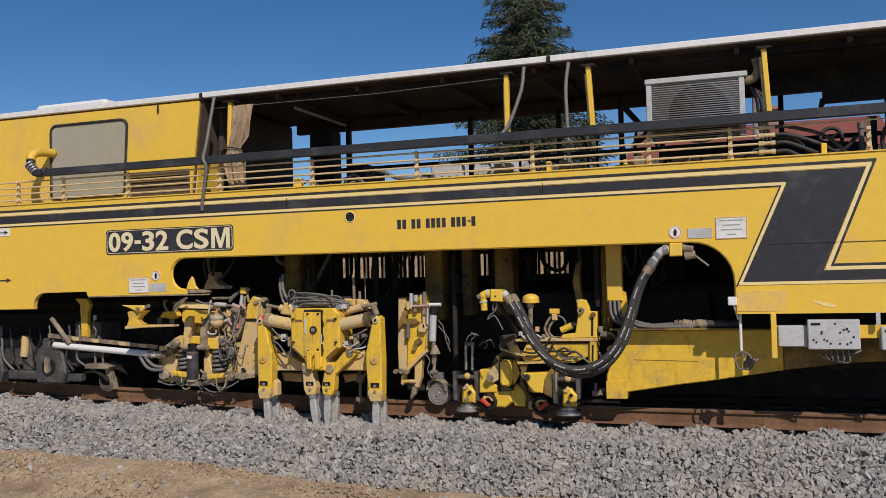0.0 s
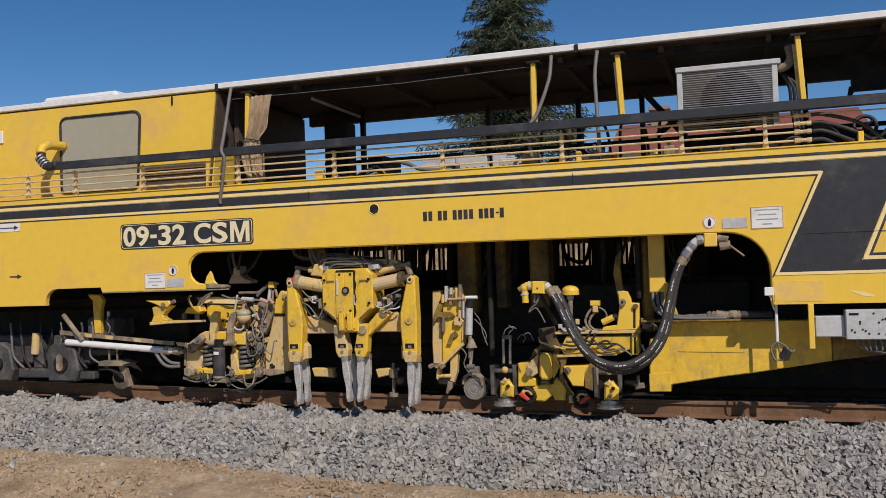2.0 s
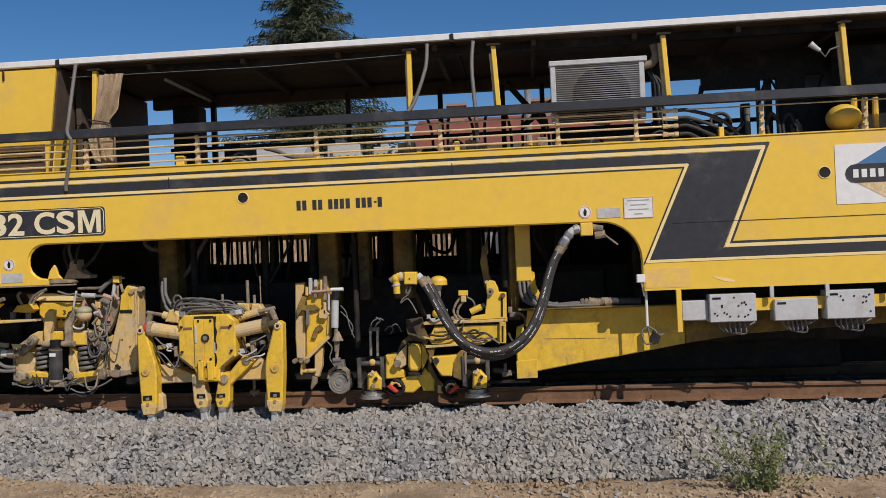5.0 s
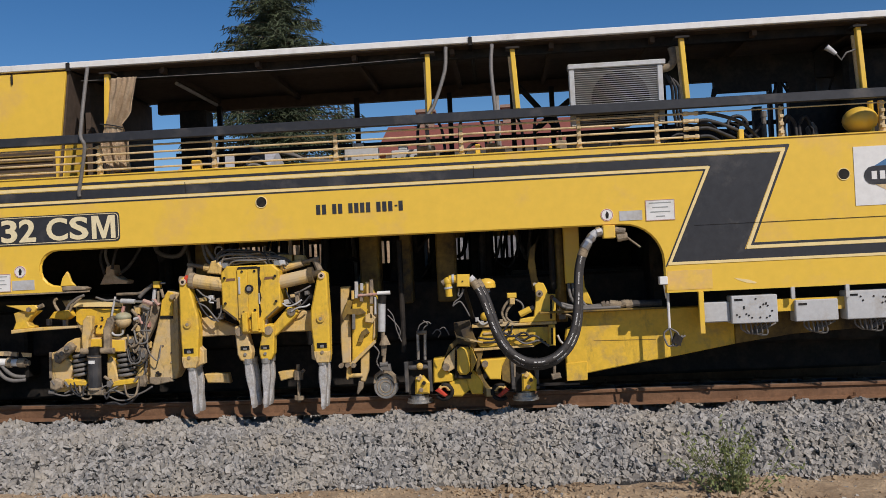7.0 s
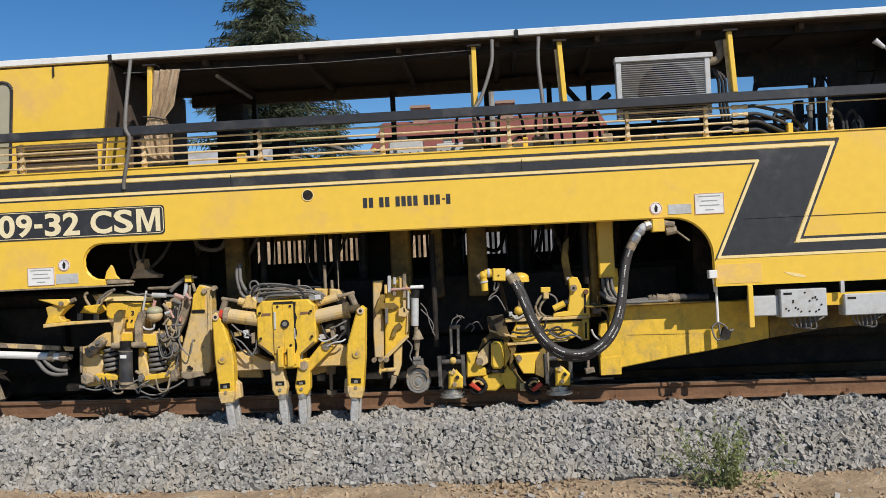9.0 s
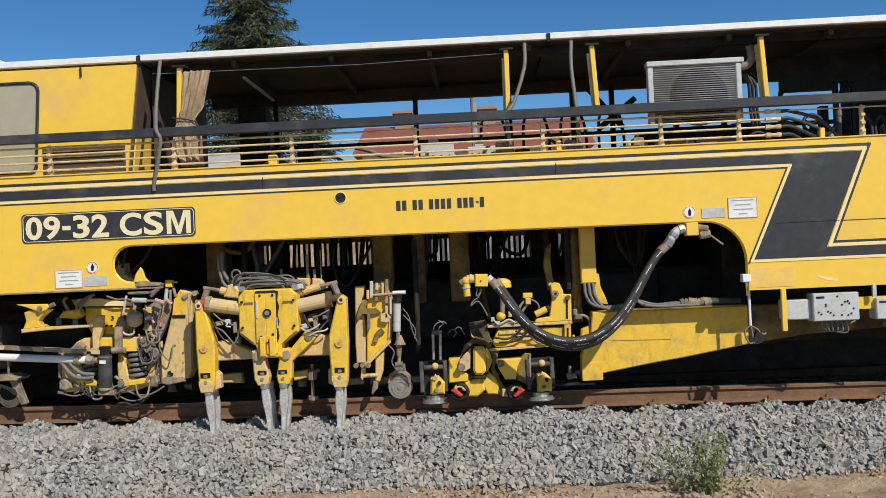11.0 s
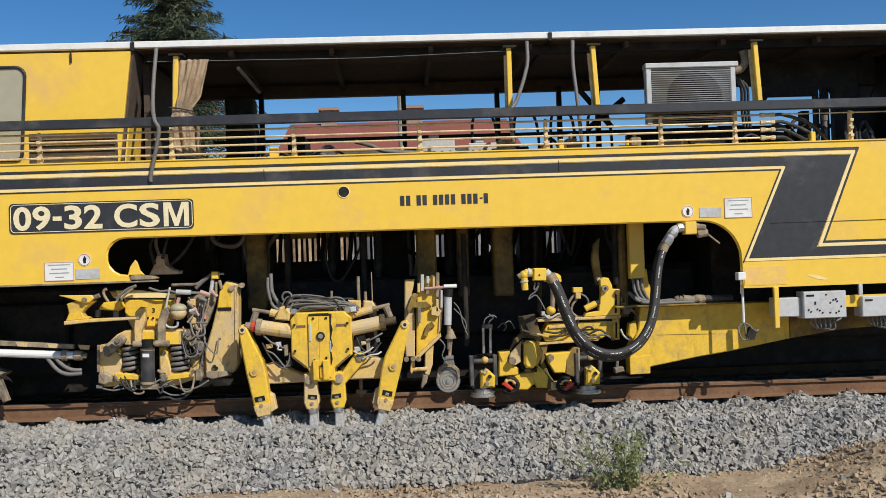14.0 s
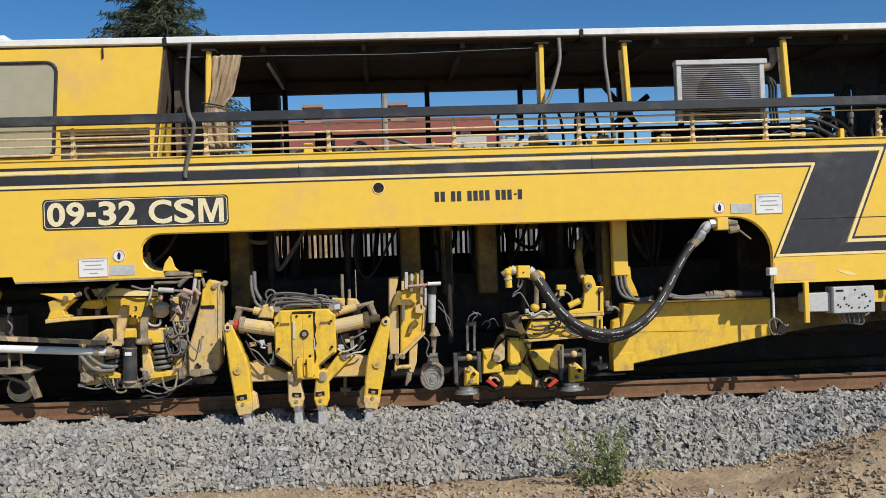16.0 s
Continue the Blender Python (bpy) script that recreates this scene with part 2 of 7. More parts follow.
def build_ground():
    near_x = list(np.arange(-12, 8.01, 0.06))
    near_y = list(np.arange(3.0, 6.9, 0.15)) + list(np.arange(6.9, 9.01, 0.05))
    xs = [-4000, -800, -200, -80, -40, -24] + near_x + [18, 30, 60, 160, 700, 4000]
    ys = [-4000, -600, -120, -30, -8, 0, 2] + near_y + [10, 13, 16, 22, 35, 60, 140, 600, 4000]
    verts = [(x, y, ground_height(x, y) if -17 < x < 11 and 2.5 < y < 14 else -0.66) for y in ys for x in xs]
    w = len(xs)
    faces = [(j * w + i, j * w + i + 1, (j + 1) * w + i + 1, (j + 1) * w + i) for j in range(len(ys) - 1) for i in range(w - 1)]
    me = bpy.data.meshes.new("ground")
    me.from_pydata(verts, [], faces)
    me.materials.append(SAND)
    for p in me.polygons:
        p.use_smooth = True
    return tagged(new("ground", me), "dry sandy soil beside the railway track", "ground", kind="structure")


PROFILE = [(8.36, -0.70), (8.93, -0.29), (9.1, -0.272), (11.8, -0.272), (12.0, -0.26), (12.55, -0.70)]
TRACK_XS = [-90, -40, -20] + [-16 + 0.5 * i for i in range(53)] + [16, 40, 90]


def rise(x):
    """The freshly lifted track climbs gently behind the machine."""
    return float(np.interp(x, [-90, -14, -11.5, -9.7, -8, -6, -4.7, -3, -1.5, 0, 2, 4, 6, 9, 90], [0.30, 0.28, 0.22, 0.17, 0.13, 0.085, 0.058, 0.036, 0.026, 0.018, 0.006, -0.014, -0.028, -0.04, -0.04]))


def bed_height(x, y):
    return float(np.interp(y, [p[0] for p in PROFILE], [p[1] for p in PROFILE])) + rise(x) * min(1.0, max(0.0, (y - 8.36) / 0.57))


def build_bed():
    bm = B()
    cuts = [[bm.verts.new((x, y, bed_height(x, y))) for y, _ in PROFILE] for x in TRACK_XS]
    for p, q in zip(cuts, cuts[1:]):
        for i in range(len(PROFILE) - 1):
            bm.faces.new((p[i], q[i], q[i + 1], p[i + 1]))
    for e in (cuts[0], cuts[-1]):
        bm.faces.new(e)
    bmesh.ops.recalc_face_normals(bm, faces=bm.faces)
    return tagged(part("ballast_bed", bm, BED), "crushed-stone railway embankment, near-black for shade between stones", "track bed", kind="structure")


def stones(name, count, x0, x1, y0, y1, lift, size, mat, label, seed, height=bed_height):
    """Loose angular stones lying on the bed, all in one mesh."""
    rng = np.random.default_rng(seed)
    base = np.array([(x, y, z) for x in (-1, 1) for y in (-1, 1) for z in (-1, 1)], float)
    tri = np.array([(0, 1, 3), (0, 3, 2), (4, 6, 7), (4, 7, 5), (0, 4, 5), (0, 5, 1), (2, 3, 7), (2, 7, 6), (0, 2, 6), (0, 6, 4), (1, 5, 7), (1, 7, 3)])
    n, k = count, len(base)
    shape = base[None] * rng.uniform(0.50, 1.08, (n, k, 3))
    shape = shape * np.array([1.45, 0.95, 0.66]) * rng.uniform(0.75, 1.25, (n, 1, 3))
    q = rng.standard_normal((n, 4))
    q /= np.linalg.norm(q, axis=1, keepdims=True)
    a, b, c, d = q.T
    R = np.stack([1 - 2 * (c * c + d * d), 2 * (b * c - a * d), 2 * (b * d + a * c), 2 * (b * c + a * d), 1 - 2 * (b * b + d * d),
                  2 * (c * d - a * b), 2 * (b * d - a * c), 2 * (c * d + a * b), 1 - 2 * (b * b + c * c)], -1).reshape(n, 3, 3)
    s = size * rng.lognormal(0, 0.27, (n, 1, 1)).clip(0.45, 1.8)
    px, py = rng.uniform(x0, x1, n), rng.uniform(y0, y1, n)
    pz = np.array([height(x, y) for x, y in zip(px, py)]) + rng.uniform(-0.6, 0.8, n) * lift
    pz += 0.022 * np.sin(px * 2.3 + py * 1.7) * np.cos(px * 0.9 - py * 3.1)
    pz += 0.085 * np.exp(-(((px + 0.3) % 0.6 - 0.3) / 0.14) ** 2 - ((py - 9.50) / 0.12) ** 2)
    co = np.einsum("nij,nkj->nki", R, shape) * s + np.stack([px, py, pz], -1)[:, None]
    me = bpy.data.meshes.new(name)
    me.from_pydata(co.reshape(-1, 3).tolist(), [], (tri[None] + (np.arange(n) * k)[:, None, None]).reshape(-1, 3).tolist())
    me.materials.append(mat)
    return tagged(new(name, me), label, "gravel", kind="stuff")


def build_rail(y):
    # rail head, web and foot; running surface at z = 0
    half = [(0.036, -0.012), (0.036, -0.034), (0.009, -0.046), (0.009, -0.140), (0.070, -0.158), (0.072, -0.170)]
    outline = [(-0.028, 0.0), (0.028, 0.0)] + half + [(-a, b) for a, b in half[::-1]]
    def swept(section):
        bm, n = B(), len(section)
        cuts = [[bm.verts.new((x, y + a, b + rise(x))) for a, b in section] for x in TRACK_XS]
        for p, q in zip(cuts, cuts[1:]):
            for i in range(n):
                bm.faces.new((p[i], p[(i + 1) % n], q[(i + 1) % n], q[i]))
        for e in (cuts[0], cuts[-1]):
            bm.faces.new(e)
        bmesh.ops.recalc_face_normals(bm, faces=bm.faces)
        return bm

    ob = tagged(part("rail", swept(outline), RUST), "rust-brown steel rail on the ballast bed", "rail", "rails of the track", "structure")
    part("running_surface", swept([(-0.026, -0.004), (0.026, -0.004), (0.026, 0.003), (-0.026, 0.003)]), RAIL_TOP, ob, "polished running surface")
    return ob


def build_sleepers():
    ob = thing("sleeper", "grey concrete sleeper sunk in the ballast", "sleeper", "sleepers under the rails")
    bm = B()
    box(bm, -0.12, 0.12, 9.46, 11.44, -0.38, -0.172, 0.02)
    part("beam", bm, CONCRETE, ob)
    for y in (9.60, 9.80, 11.10, 11.30):
        bm = B()
        box(bm, -0.06, 0.06, y - 0.035, y + 0.035, -0.172, -0.135, 0.008)
        rod(bm, (0, y, -0.14), (0, y, -0.10), 0.017, 6)
        part("rail_clip", bm, RUST, ob)
    ob.location = (-13.2, 0, rise(-13.2))
    for i in range(1, 36):
        copy_thing(ob, pose(-13.2 + 0.6 * i, 0, rise(-13.2 + 0.6 * i)))


def build_spruce(name, x, y, height, radius, seed, label):
    rng = random.Random(seed)
    ob = thing(name, label, "tree")
    bm = B()
    rod(bm, (x, y, -0.7), (x, y, height), 0.012 * height + 0.08, 10, 0.02)
    part("trunk", bm, BARK, ob)
    verts, faces, limbs = [], [], B()
    z = 1.5
    while z < height - 0.1:
        f = 1 - z / height
        reach = radius * f ** 0.85 + 0.12
        n = 5 + int(9 * f)
        for k in range(n):
            a = rng.uniform(0, 2 * math.pi)
            L = reach * rng.uniform(0.55, 1.18)
            droop = rng.uniform(0.05, 0.42)
            d, side = Vector((math.cos(a), math.sin(a), 0)), Vector((-math.sin(a), math.cos(a), 0))
            steps = max(4, int(L / 0.20))
            tip = None
            for i in range(1, steps + 1):
                t = i / steps
                p = Vector((x, y, z)) + d * L * t + Vector((0, 0, -droop * L * t * (1.2 - 0.75 * t)))
                tip = p
                for _ in range(9 if z > 8 else 4):
                    w = (0.45 * (1 - t) + 0.16) * L * 0.55
                    c = p + side * rng.uniform(-w, w) + Vector((0, 0, rng.uniform(-0.22, 0.06)))
                    u = (d * rng.uniform(0.2, 1) + side * rng.uniform(-1, 1) + Vector((0, 0, rng.uniform(-1.1, 0.1)))).normalized() * rng.uniform(0.16, 0.40)
                    v = u.cross(Vector((rng.uniform(-1, 1), rng.uniform(-1, 1), rng.uniform(-1, 1)))).normalized() * rng.uniform(0.016, 0.040)
                    b = len(verts)
                    verts += [c - u * 0.5, c + v, c + u, c - v]
                    faces += [(b, b + 1, b + 2, b + 3)]
            if L > 0.6:
                rod(limbs, (x, y, z), tip, 0.012 + 0.012 * L, 5, 0.006)
        z += 0.30 * (0.55 + 0.7 * f)
    part("limb", limbs, BARK, ob)
    me = bpy.data.meshes.new("crown")
    me.from_pydata(verts, [], faces)
    me.materials.append(NEEDLES)
    new("crown", me).parent = ob
    return ob


def build_bush(x, y, z, h, seed, count=26):
    rng = random.Random(seed)
    ob = thing("bush", "small green weed growing at the foot of the ballast", "bush")
    stems, verts, faces = B(), [], []
    for _ in range(count):
        a, r = rng.uniform(0, 6.28), rng.uniform(0.05, 0.42) * h / 0.5
        top = Vector((x + r * math.cos(a), y + 0.7 * r * math.sin(a), z + h * rng.uniform(0.45, 1.0) * (1 - 0.5 * r)))
        foot = Vector((x + 0.3 * r * math.cos(a), y + 0.2 * r * math.sin(a), z - 0.05))
        rod(stems, foot, top, 0.004, 4, 0.002)
        for i in range(26):
            p = foot.lerp(top, rng.uniform(0.12, 1.05)) + Vector([rng.uniform(-0.05, 0.05) for _ in range(3)])
            u = Vector([rng.uniform(-1, 1) for _ in range(3)]).normalized() * rng.uniform(0.014, 0.038)
            v = u.cross(Vector([rng.uniform(-1, 1) for _ in range(3)])).normalized() * rng.uniform(0.006, 0.014)
            b = len(verts)
            verts += [p - u, p + v, p + u, p - v]
            faces.append((b, b + 1, b + 2, b + 3))
    part("stem", stems, LEAF, ob)
    me = bpy.data.meshes.new("foliage")
    me.from_pydata(verts, [], faces)
    me.materials.append(LEAF)
    new("foliage", me).parent = ob


def build_house(name, x0, x1, y0, y1, eaves, ridge, wall_mat, roof_mat, chimneys, label):
    ob = thing(name, label, "house")
    bm = B()
    box(bm, x0 + 0.3, x1 - 0.3, y0 + 0.3, y1 - 0.3, -0.7, eaves)
    part("wall", bm, wall_mat, ob)
    bm = B()
    ym, hip = (y0 + y1) / 2, 0.05
    v = [bm.verts.new(p) for p in ((x0, y0, eaves), (x1, y0, eaves), (x1, y1, eaves), (x0, y1, eaves), (x0 + hip, ym, ridge), (x1 - hip, ym, ridge))]
    for f in ((0, 1, 5, 4), (1, 2, 5), (2, 3, 4, 5), (3, 0, 4), (3, 2, 1, 0)):
        bm.faces.new([v[i] for i in f])
    roof = part("roof", bm, roof_mat, ob)
    for cx in chimneys:
        bm = B()
        box(bm, cx - 0.28, cx + 0.28, ym - 0.3, ym + 0.3, ridge - 0.7, ridge + 0.42)
        box(bm, cx - 0.36, cx + 0.36, ym - 0.38, ym + 0.38, ridge + 0.42, ridge + 0.52)
        part("chimney", bm, BRICK, roof)
    n = int((x1 - x0) / 1.9)
    for i in range(n):
        wx = x0 + (i + 0.5) * (x1 - x0) / n
        bm = B()
        box(bm, wx - 0.45, wx + 0.45, y0 + 0.24, y0 + 0.31, 1.2, 2.6)
        win = part("window", bm, WHITE, ob)
        bm = B()
        box(bm, wx - 0.37, wx + 0.37, y0 + 0.22, y0 + 0.238, 1.28, 2.52)
        part("pane", bm, SCREEN, win)
    return ob


def build_fence():
    ob = thing("sheet_fence", "grey and cream corrugated metal fence behind the track", "fence")
    for k in range(24):
        bm = B()
        x0 = -21 + 2 * k
        pts = [(x0 + i * 0.05, 17.0 + (0.03 if (i // 2) % 2 else 0)) for i in range(41)]
        lo = [bm.verts.new((x, y, -0.7)) for x, y in pts]
        hi = [bm.verts.new((x, y, 2.15)) for x, y in pts]
        for i in range(40):
            bm.faces.new((lo[i], lo[i + 1], hi[i + 1], hi[i]))
        bmesh.ops.solidify(bm, geom=bm.faces[:], thickness=0.01)
        part("panel", bm, SHEET if x0 >= -1 else FABRIC, ob, "" if x0 >= -1 else "cream corrugated panel")


build_ground()
build_bed()
stones("ballast", 60000, -11.5, 7.5, 8.40, 9.62, 0.055, 0.0205, STONE, "sharp grey crushed-stone ballast beside the rail", 3)
stones("ballast_between_rails", 8000, -11.5, 7.5, 9.78, 11.1, 0.03, 0.03, STONE, "grey crushed-stone ballast between the rails", 4)
stones("loose_stones", 260, -11, 7, 7.4, 8.45, 0.0, 0.018, STONE, "scattered small stones on the sandy soil", 5, ground_height)
stones("soil_clods", 9000, -11, 7, 6.7, 8.5, 0.0, 0.014, SAND, "dry clods of sandy soil", 6, ground_height)
for rail_y in (9.70, 11.20):
    build_rail(rail_y)
build_sleepers()
build_spruce("spruce", -10.9, 45.0, 20.6, 6.2, 7, "tall dark green spruce behind the railway line")
build_spruce("small_spruce", -8.0, 46.0, 9.4, 3.4, 8, "shorter green conifer beside the tall spruce")
build_bush(1.92, 7.95, -0.66, 0.66, 2, 34)
build_house("red_roofed_house", -3.9, 4.0, 29.0, 36.0, 5.0, 6.38, PLASTER, TILE, (-2.45, 0.6), "house with a red tiled roof and two chimneys")
build_house("pale_house", -13.5, -9.5, 36.0, 42.0, 5.2, 6.6, PLASTER, SHEET, (), "pale plastered house with a grey roof")
build_fence()
bm = B()
rod(bm, (0.1, 27, -0.7), (0.1, 27, 6.6), 0.12, 10, 0.09)
pole = thing("utility_pole", "pale concrete utility pole behind the track", "pole")
part("shaft", bm, CONCRETE, pole)


# ---- the tamping machine's main vehicle (at its place at the clip's start) ----
FACE = 9.0          # front of the side frame
BACK = 11.9         # far side of the vehicle


def side_outline(x0, x1):
    low = [(x0, 1.18), (-8.62, 1.18), *arc(-8.46, 1.22, 0.16, 180, 90, 5), (-7.80, 1.385), (-7.78, 1.33), (-6.34, 1.33), (-6.36, 1.375),
           *arc(-6.38, 1.57, 0.195, 250, 90, 8), (-0.72, 1.742), *arc(-0.60, 1.34, 0.40, 90, 0, 8), (-0.195, 1.035), (x1, 1.035)]
    return low + [(x1, 2.50), (x0, 2.50)]


def build_body(m):
    bm = B()
    plate(bm, side_outline(-15.0, 9.0), FACE, FACE + 0.06)
    frame_ob = part("side_frame", bm, YELLOW, m, "bright yellow painted side frame with wheel-unit arches")
    bm = B()
    plate(bm, side_outline(-15.0, 9.0), BACK - 0.06, BACK)
    part("far_side_frame", bm, YELLOW, m)
    bm = B()
    box(bm, -15, 9, FACE - 0.012, FACE + 0.14, 2.503, 2.515)
    part("top_flange", bm, YELLOW, m)
    # stiffening lip round the arches
    bm = B()
    tube(bm, [(x, FACE + 0.03, z) for x, z in [(-6.36, 1.375), *arc(-6.38, 1.57, 0.195, 250, 90, 8), (-0.72, 1.742), *arc(-0.60, 1.34, 0.40, 90, 0, 8), (-0.195, 1.035)]], 0.016, 6)
    part("arch_lip", bm, YELLOW, m)
    bm = B()
    plate(bm, [(-6.37, 1.385), (-6.345, 1.47), (-6.295, 1.535), (-6.275, 1.51), (-6.25, 1.43), (-6.21, 1.385)], FACE + 0.02, FACE + 0.05, 0.006)
    part("arch_fin", bm, YELLOW, m)
    bm = B()
    plate(bm, [(-6.34, 1.337), (-6.10, 1.337), (-6.09, 1.352), (-6.13, 1.372), (-6.30, 1.385), (-6.34, 1.380)], FACE + 0.0, FACE + 0.14, 0.006)
    part("arch_foot", bm, DUSTY_METAL, m)
    bm = B()
    box(bm, -7.775, -6.09, FACE - 0.004, FACE + 0.10, 1.312, 1.328, 0.003)
    part("edge_strip", bm, DUSTY_METAL, m, "rusty steel edge strip")
    bm = B()
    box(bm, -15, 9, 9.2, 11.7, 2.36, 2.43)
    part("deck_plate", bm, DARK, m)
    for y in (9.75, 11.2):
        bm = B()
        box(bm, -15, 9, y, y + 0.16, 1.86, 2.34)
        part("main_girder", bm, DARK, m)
    # black band with its two fine lines
    y = FACE - 0.003
    bm = B()
    plate(bm, [(-15, 2.27), (0.245, 2.27), (0.285, 2.26), (-0.135, 1.335), (9, 1.335), (9, 1.43), (0.578, 1.43), (0.965, 2.365), (-15, 2.365)], y, FACE)
    part("black_band", bm, BLACK, m, "black painted stripe with a slanted leg")

    def line(name, pts, w, mat, yy):
        bm = B()
        for (ax, az), (bx, bz) in zip(pts, pts[1:]):
            d = Vector((bx - ax, bz - az)).normalized()
            nx, nz = -d.y * w / 2, d.x * w / 2
            ex, ez = d.x * w / 2, d.y * w / 2
            plate(bm, [(ax - ex + nx, az - ez + nz), (bx + ex + nx, bz + ez + nz), (bx + ex - nx, bz + ez - nz), (ax - ex - nx, az - ez - nz)], yy, FACE)
            yy -= 0.0008
        part(name, bm, mat, m)

    line("pinstripe", [(-15, 2.426), (1.040, 2.426), (0.650, 1.478), (9, 1.478)], 0.028, BLACK, y)
    line("pale_line", [(-15, 2.389), (0.995, 2.389), (0.612, 1.450), (9, 1.450)], 0.033, LINE, y - 0.002)
    line("pinstripe", [(-15, 2.229), (0.228, 2.229), (-0.188, 1.30)], 0.013, BLACK, y)
    line("pale_line", [(-15, 2.252), (0.262, 2.252), (-0.155, 1.322), (9, 1.322)], 0.027, LINE, y - 0.002)
    # panel joints and repair patches in the paint
    for x0, x1, z0, z1 in ((-5.0, -4.993, 2.28, 2.39), (-2.05, -2.043, 2.28, 2.39), (-2.0, 9.0, 1.685, 1.690)):
        bm = B()
        box(bm, max(x0, 0.1) if z0 == 1.685 else x0, x1, FACE - 0.006, FACE, z0, z1)
        part("panel_joint", bm, DARK, m)
    for x0, x1, z0, z1 in ((-0.185, 0.25, 1.06, 1.25),):
        bm = B()
        box(bm, x0, x1, FACE - 0.004, FACE, z0, z1)
        part("repair_patch", bm, FADED, m)
    bm = B()
    plate(bm, [(0.46, 1.155), (0.60, 1.13), (0.68, 1.10), (0.66, 1.09), (0.58, 1.10), (0.50, 1.13)], FACE - 0.003, FACE)
    part("scuff", bm, LINE, m)
    for hx, hz in ((-4.215, 2.142), (1.56, 2.115)):
        bm = B()
        rod(bm, (hx, FACE - 0.004, hz), (hx, FACE + 0.0, hz), 0.056, 20)
        hole = part("jacking_hole", bm, DARK, m)
        bm = B()
        tube(bm, [(hx + 0.057 * math.cos(a), FACE - 0.004, hz + 0.057 * math.sin(a)) for a in np.linspace(0, 6.2832, 25)], 0.005, 5)
        part("hole_rim", bm, LINE, hole)
    # type plate
    bm = B()
    plate(bm, [*arc(-5.74, 2.085, 0.04, 0, 90, 3), *arc(-7.45, 2.085, 0.04, 90, 180, 3), *arc(-7.45, 1.865, 0.04, 180, 270, 3), *arc(-5.74, 1.865, 0.04, 270, 360, 3)], FACE - 0.006, FACE)
    sign = part("type_plate", bm, BLACK, m, "black plate with large cream letters")
    bm = B()
    o = [*arc(-5.755, 2.07, 0.04, 0, 90, 3), *arc(-7.435, 2.07, 0.04, 90, 180, 3), *arc(-7.435, 1.88, 0.04, 180, 270, 3), *arc(-5.755, 1.88, 0.04, 270, 360, 3)]
    tube(bm, [(x, FACE - 0.007, z) for x, z in o + o[:1]], 0.004, 4)
    part("plate_border", bm, LETTER, sign)
    for glyph, gx, gw in (("0", -7.447, 0.172), ("9", -7.262, 0.172), ("3", -6.957, 0.170), ("2", -6.765, 0.176), ("C", -6.474, 0.224), ("S", -6.228, 0.198)):
        lettering("plate_letter", glyph, gx, FACE - 0.008, 1.857, gw, 0.236, LETTER, sign)
    bm = B()
    plate(bm, [(-5.992 + 0.246 * u, 1.857 + 0.236 * v) for u, v in ((0, 0), (0, 1), (0.28, 1), (0.5, 0.32), (0.72, 1), (1, 1), (1, 0), (0.81, 0), (0.81, 0.76), (0.575, 0), (0.425, 0), (0.19, 0.76), (0.19, 0))], FACE - 0.012, FACE - 0.006)
    part("plate_letter", bm, LETTER, sign)
    bm = B()
    box(bm, -7.067, -6.983, FACE - 0.012, FACE - 0.006, 1.945, 1.988)
    part("plate_letter", bm, LETTER, sign)
    # a row of dark marks where the vehicle's number stands
    x = -3.655
    for group in (2, 2, 4, 3):
        for _ in range(group):
            bm = B()
            box(bm, x, x + 0.042, FACE - 0.004, FACE, 1.985, 2.085)
            part("number_mark", bm, BLACK, m)
            x += 0.060
        x += 0.045
    bm = B()
    box(bm, x - 0.04, x - 0.012, FACE - 0.004, FACE, 2.03, 2.045)
    box(bm, x, x + 0.042, FACE - 0.004, FACE, 1.985, 2.085)
    part("number_mark", bm, BLACK, m)

    def notice(x0, z0, w, h, lines, mat=WHITE, ink=INK):
        bm = B()
        box(bm, x0, x0 + w, FACE - 0.006, FACE, z0, z0 + h)
        ob = part("notice", bm, mat, m, "small white notice sign" if mat is WHITE else "small grey metal plate")
        if lines:
            bm = B()
            for a, b, c, d in ((x0, x0 + w, z0, z0 + 0.006), (x0, x0 + w, z0 + h - 0.006, z0 + h), (x0, x0 + 0.006, z0 + 0.006, z0 + h - 0.006), (x0 + w - 0.006, x0 + w, z0 + 0.006, z0 + h - 0.006)):
                box(bm, a, b, FACE - 0.008, FACE - 0.006, c, d)
            part("notice_border", bm, COPPER, ob)
        for i in range(lines):
            bm = B()
            ww = w * (0.75, 0.55, 0.68, 0.3)[i % 4]
            zz = z0 + h * (1 - (i + 0.8) / (lines + 0.6))
            box(bm, x0 + (w - ww) / 2, x0 + (w + ww) / 2, FACE - 0.008, FACE - 0.006, zz, zz + h * 0.05)
            part("text_bar", bm, ink, ob)

    notice(-0.365, 1.755, 0.285, 0.205, 4)
    notice(-0.625, 1.77, 0.225, 0.095, 0, GREY)
    notice(-7.165, 1.355, 0.285, 0.185, 4)
    notice(-6.865, 1.365, 0.235, 0.10, 0, GREY)
    for cx, cz in ((-0.745, 1.835), (-6.775, 1.555)):
        bm = B()
        rod(bm, (cx, FACE - 0.006, cz), (cx, FACE, cz), 0.062, 20)
        ob = part("warning_disc", bm, WHITE, m, "round white warning sticker")
        bm = B()
        plate(bm, [(cx - 0.012, cz - 0.035), (cx + 0.012, cz - 0.035), (cx + 0.018, cz + 0.01), (cx, cz + 0.04), (cx - 0.016, cz + 0.005)], FACE - 0.008, FACE - 0.006)
        part("warning_symbol", bm, DARK, ob)
        bm = B()
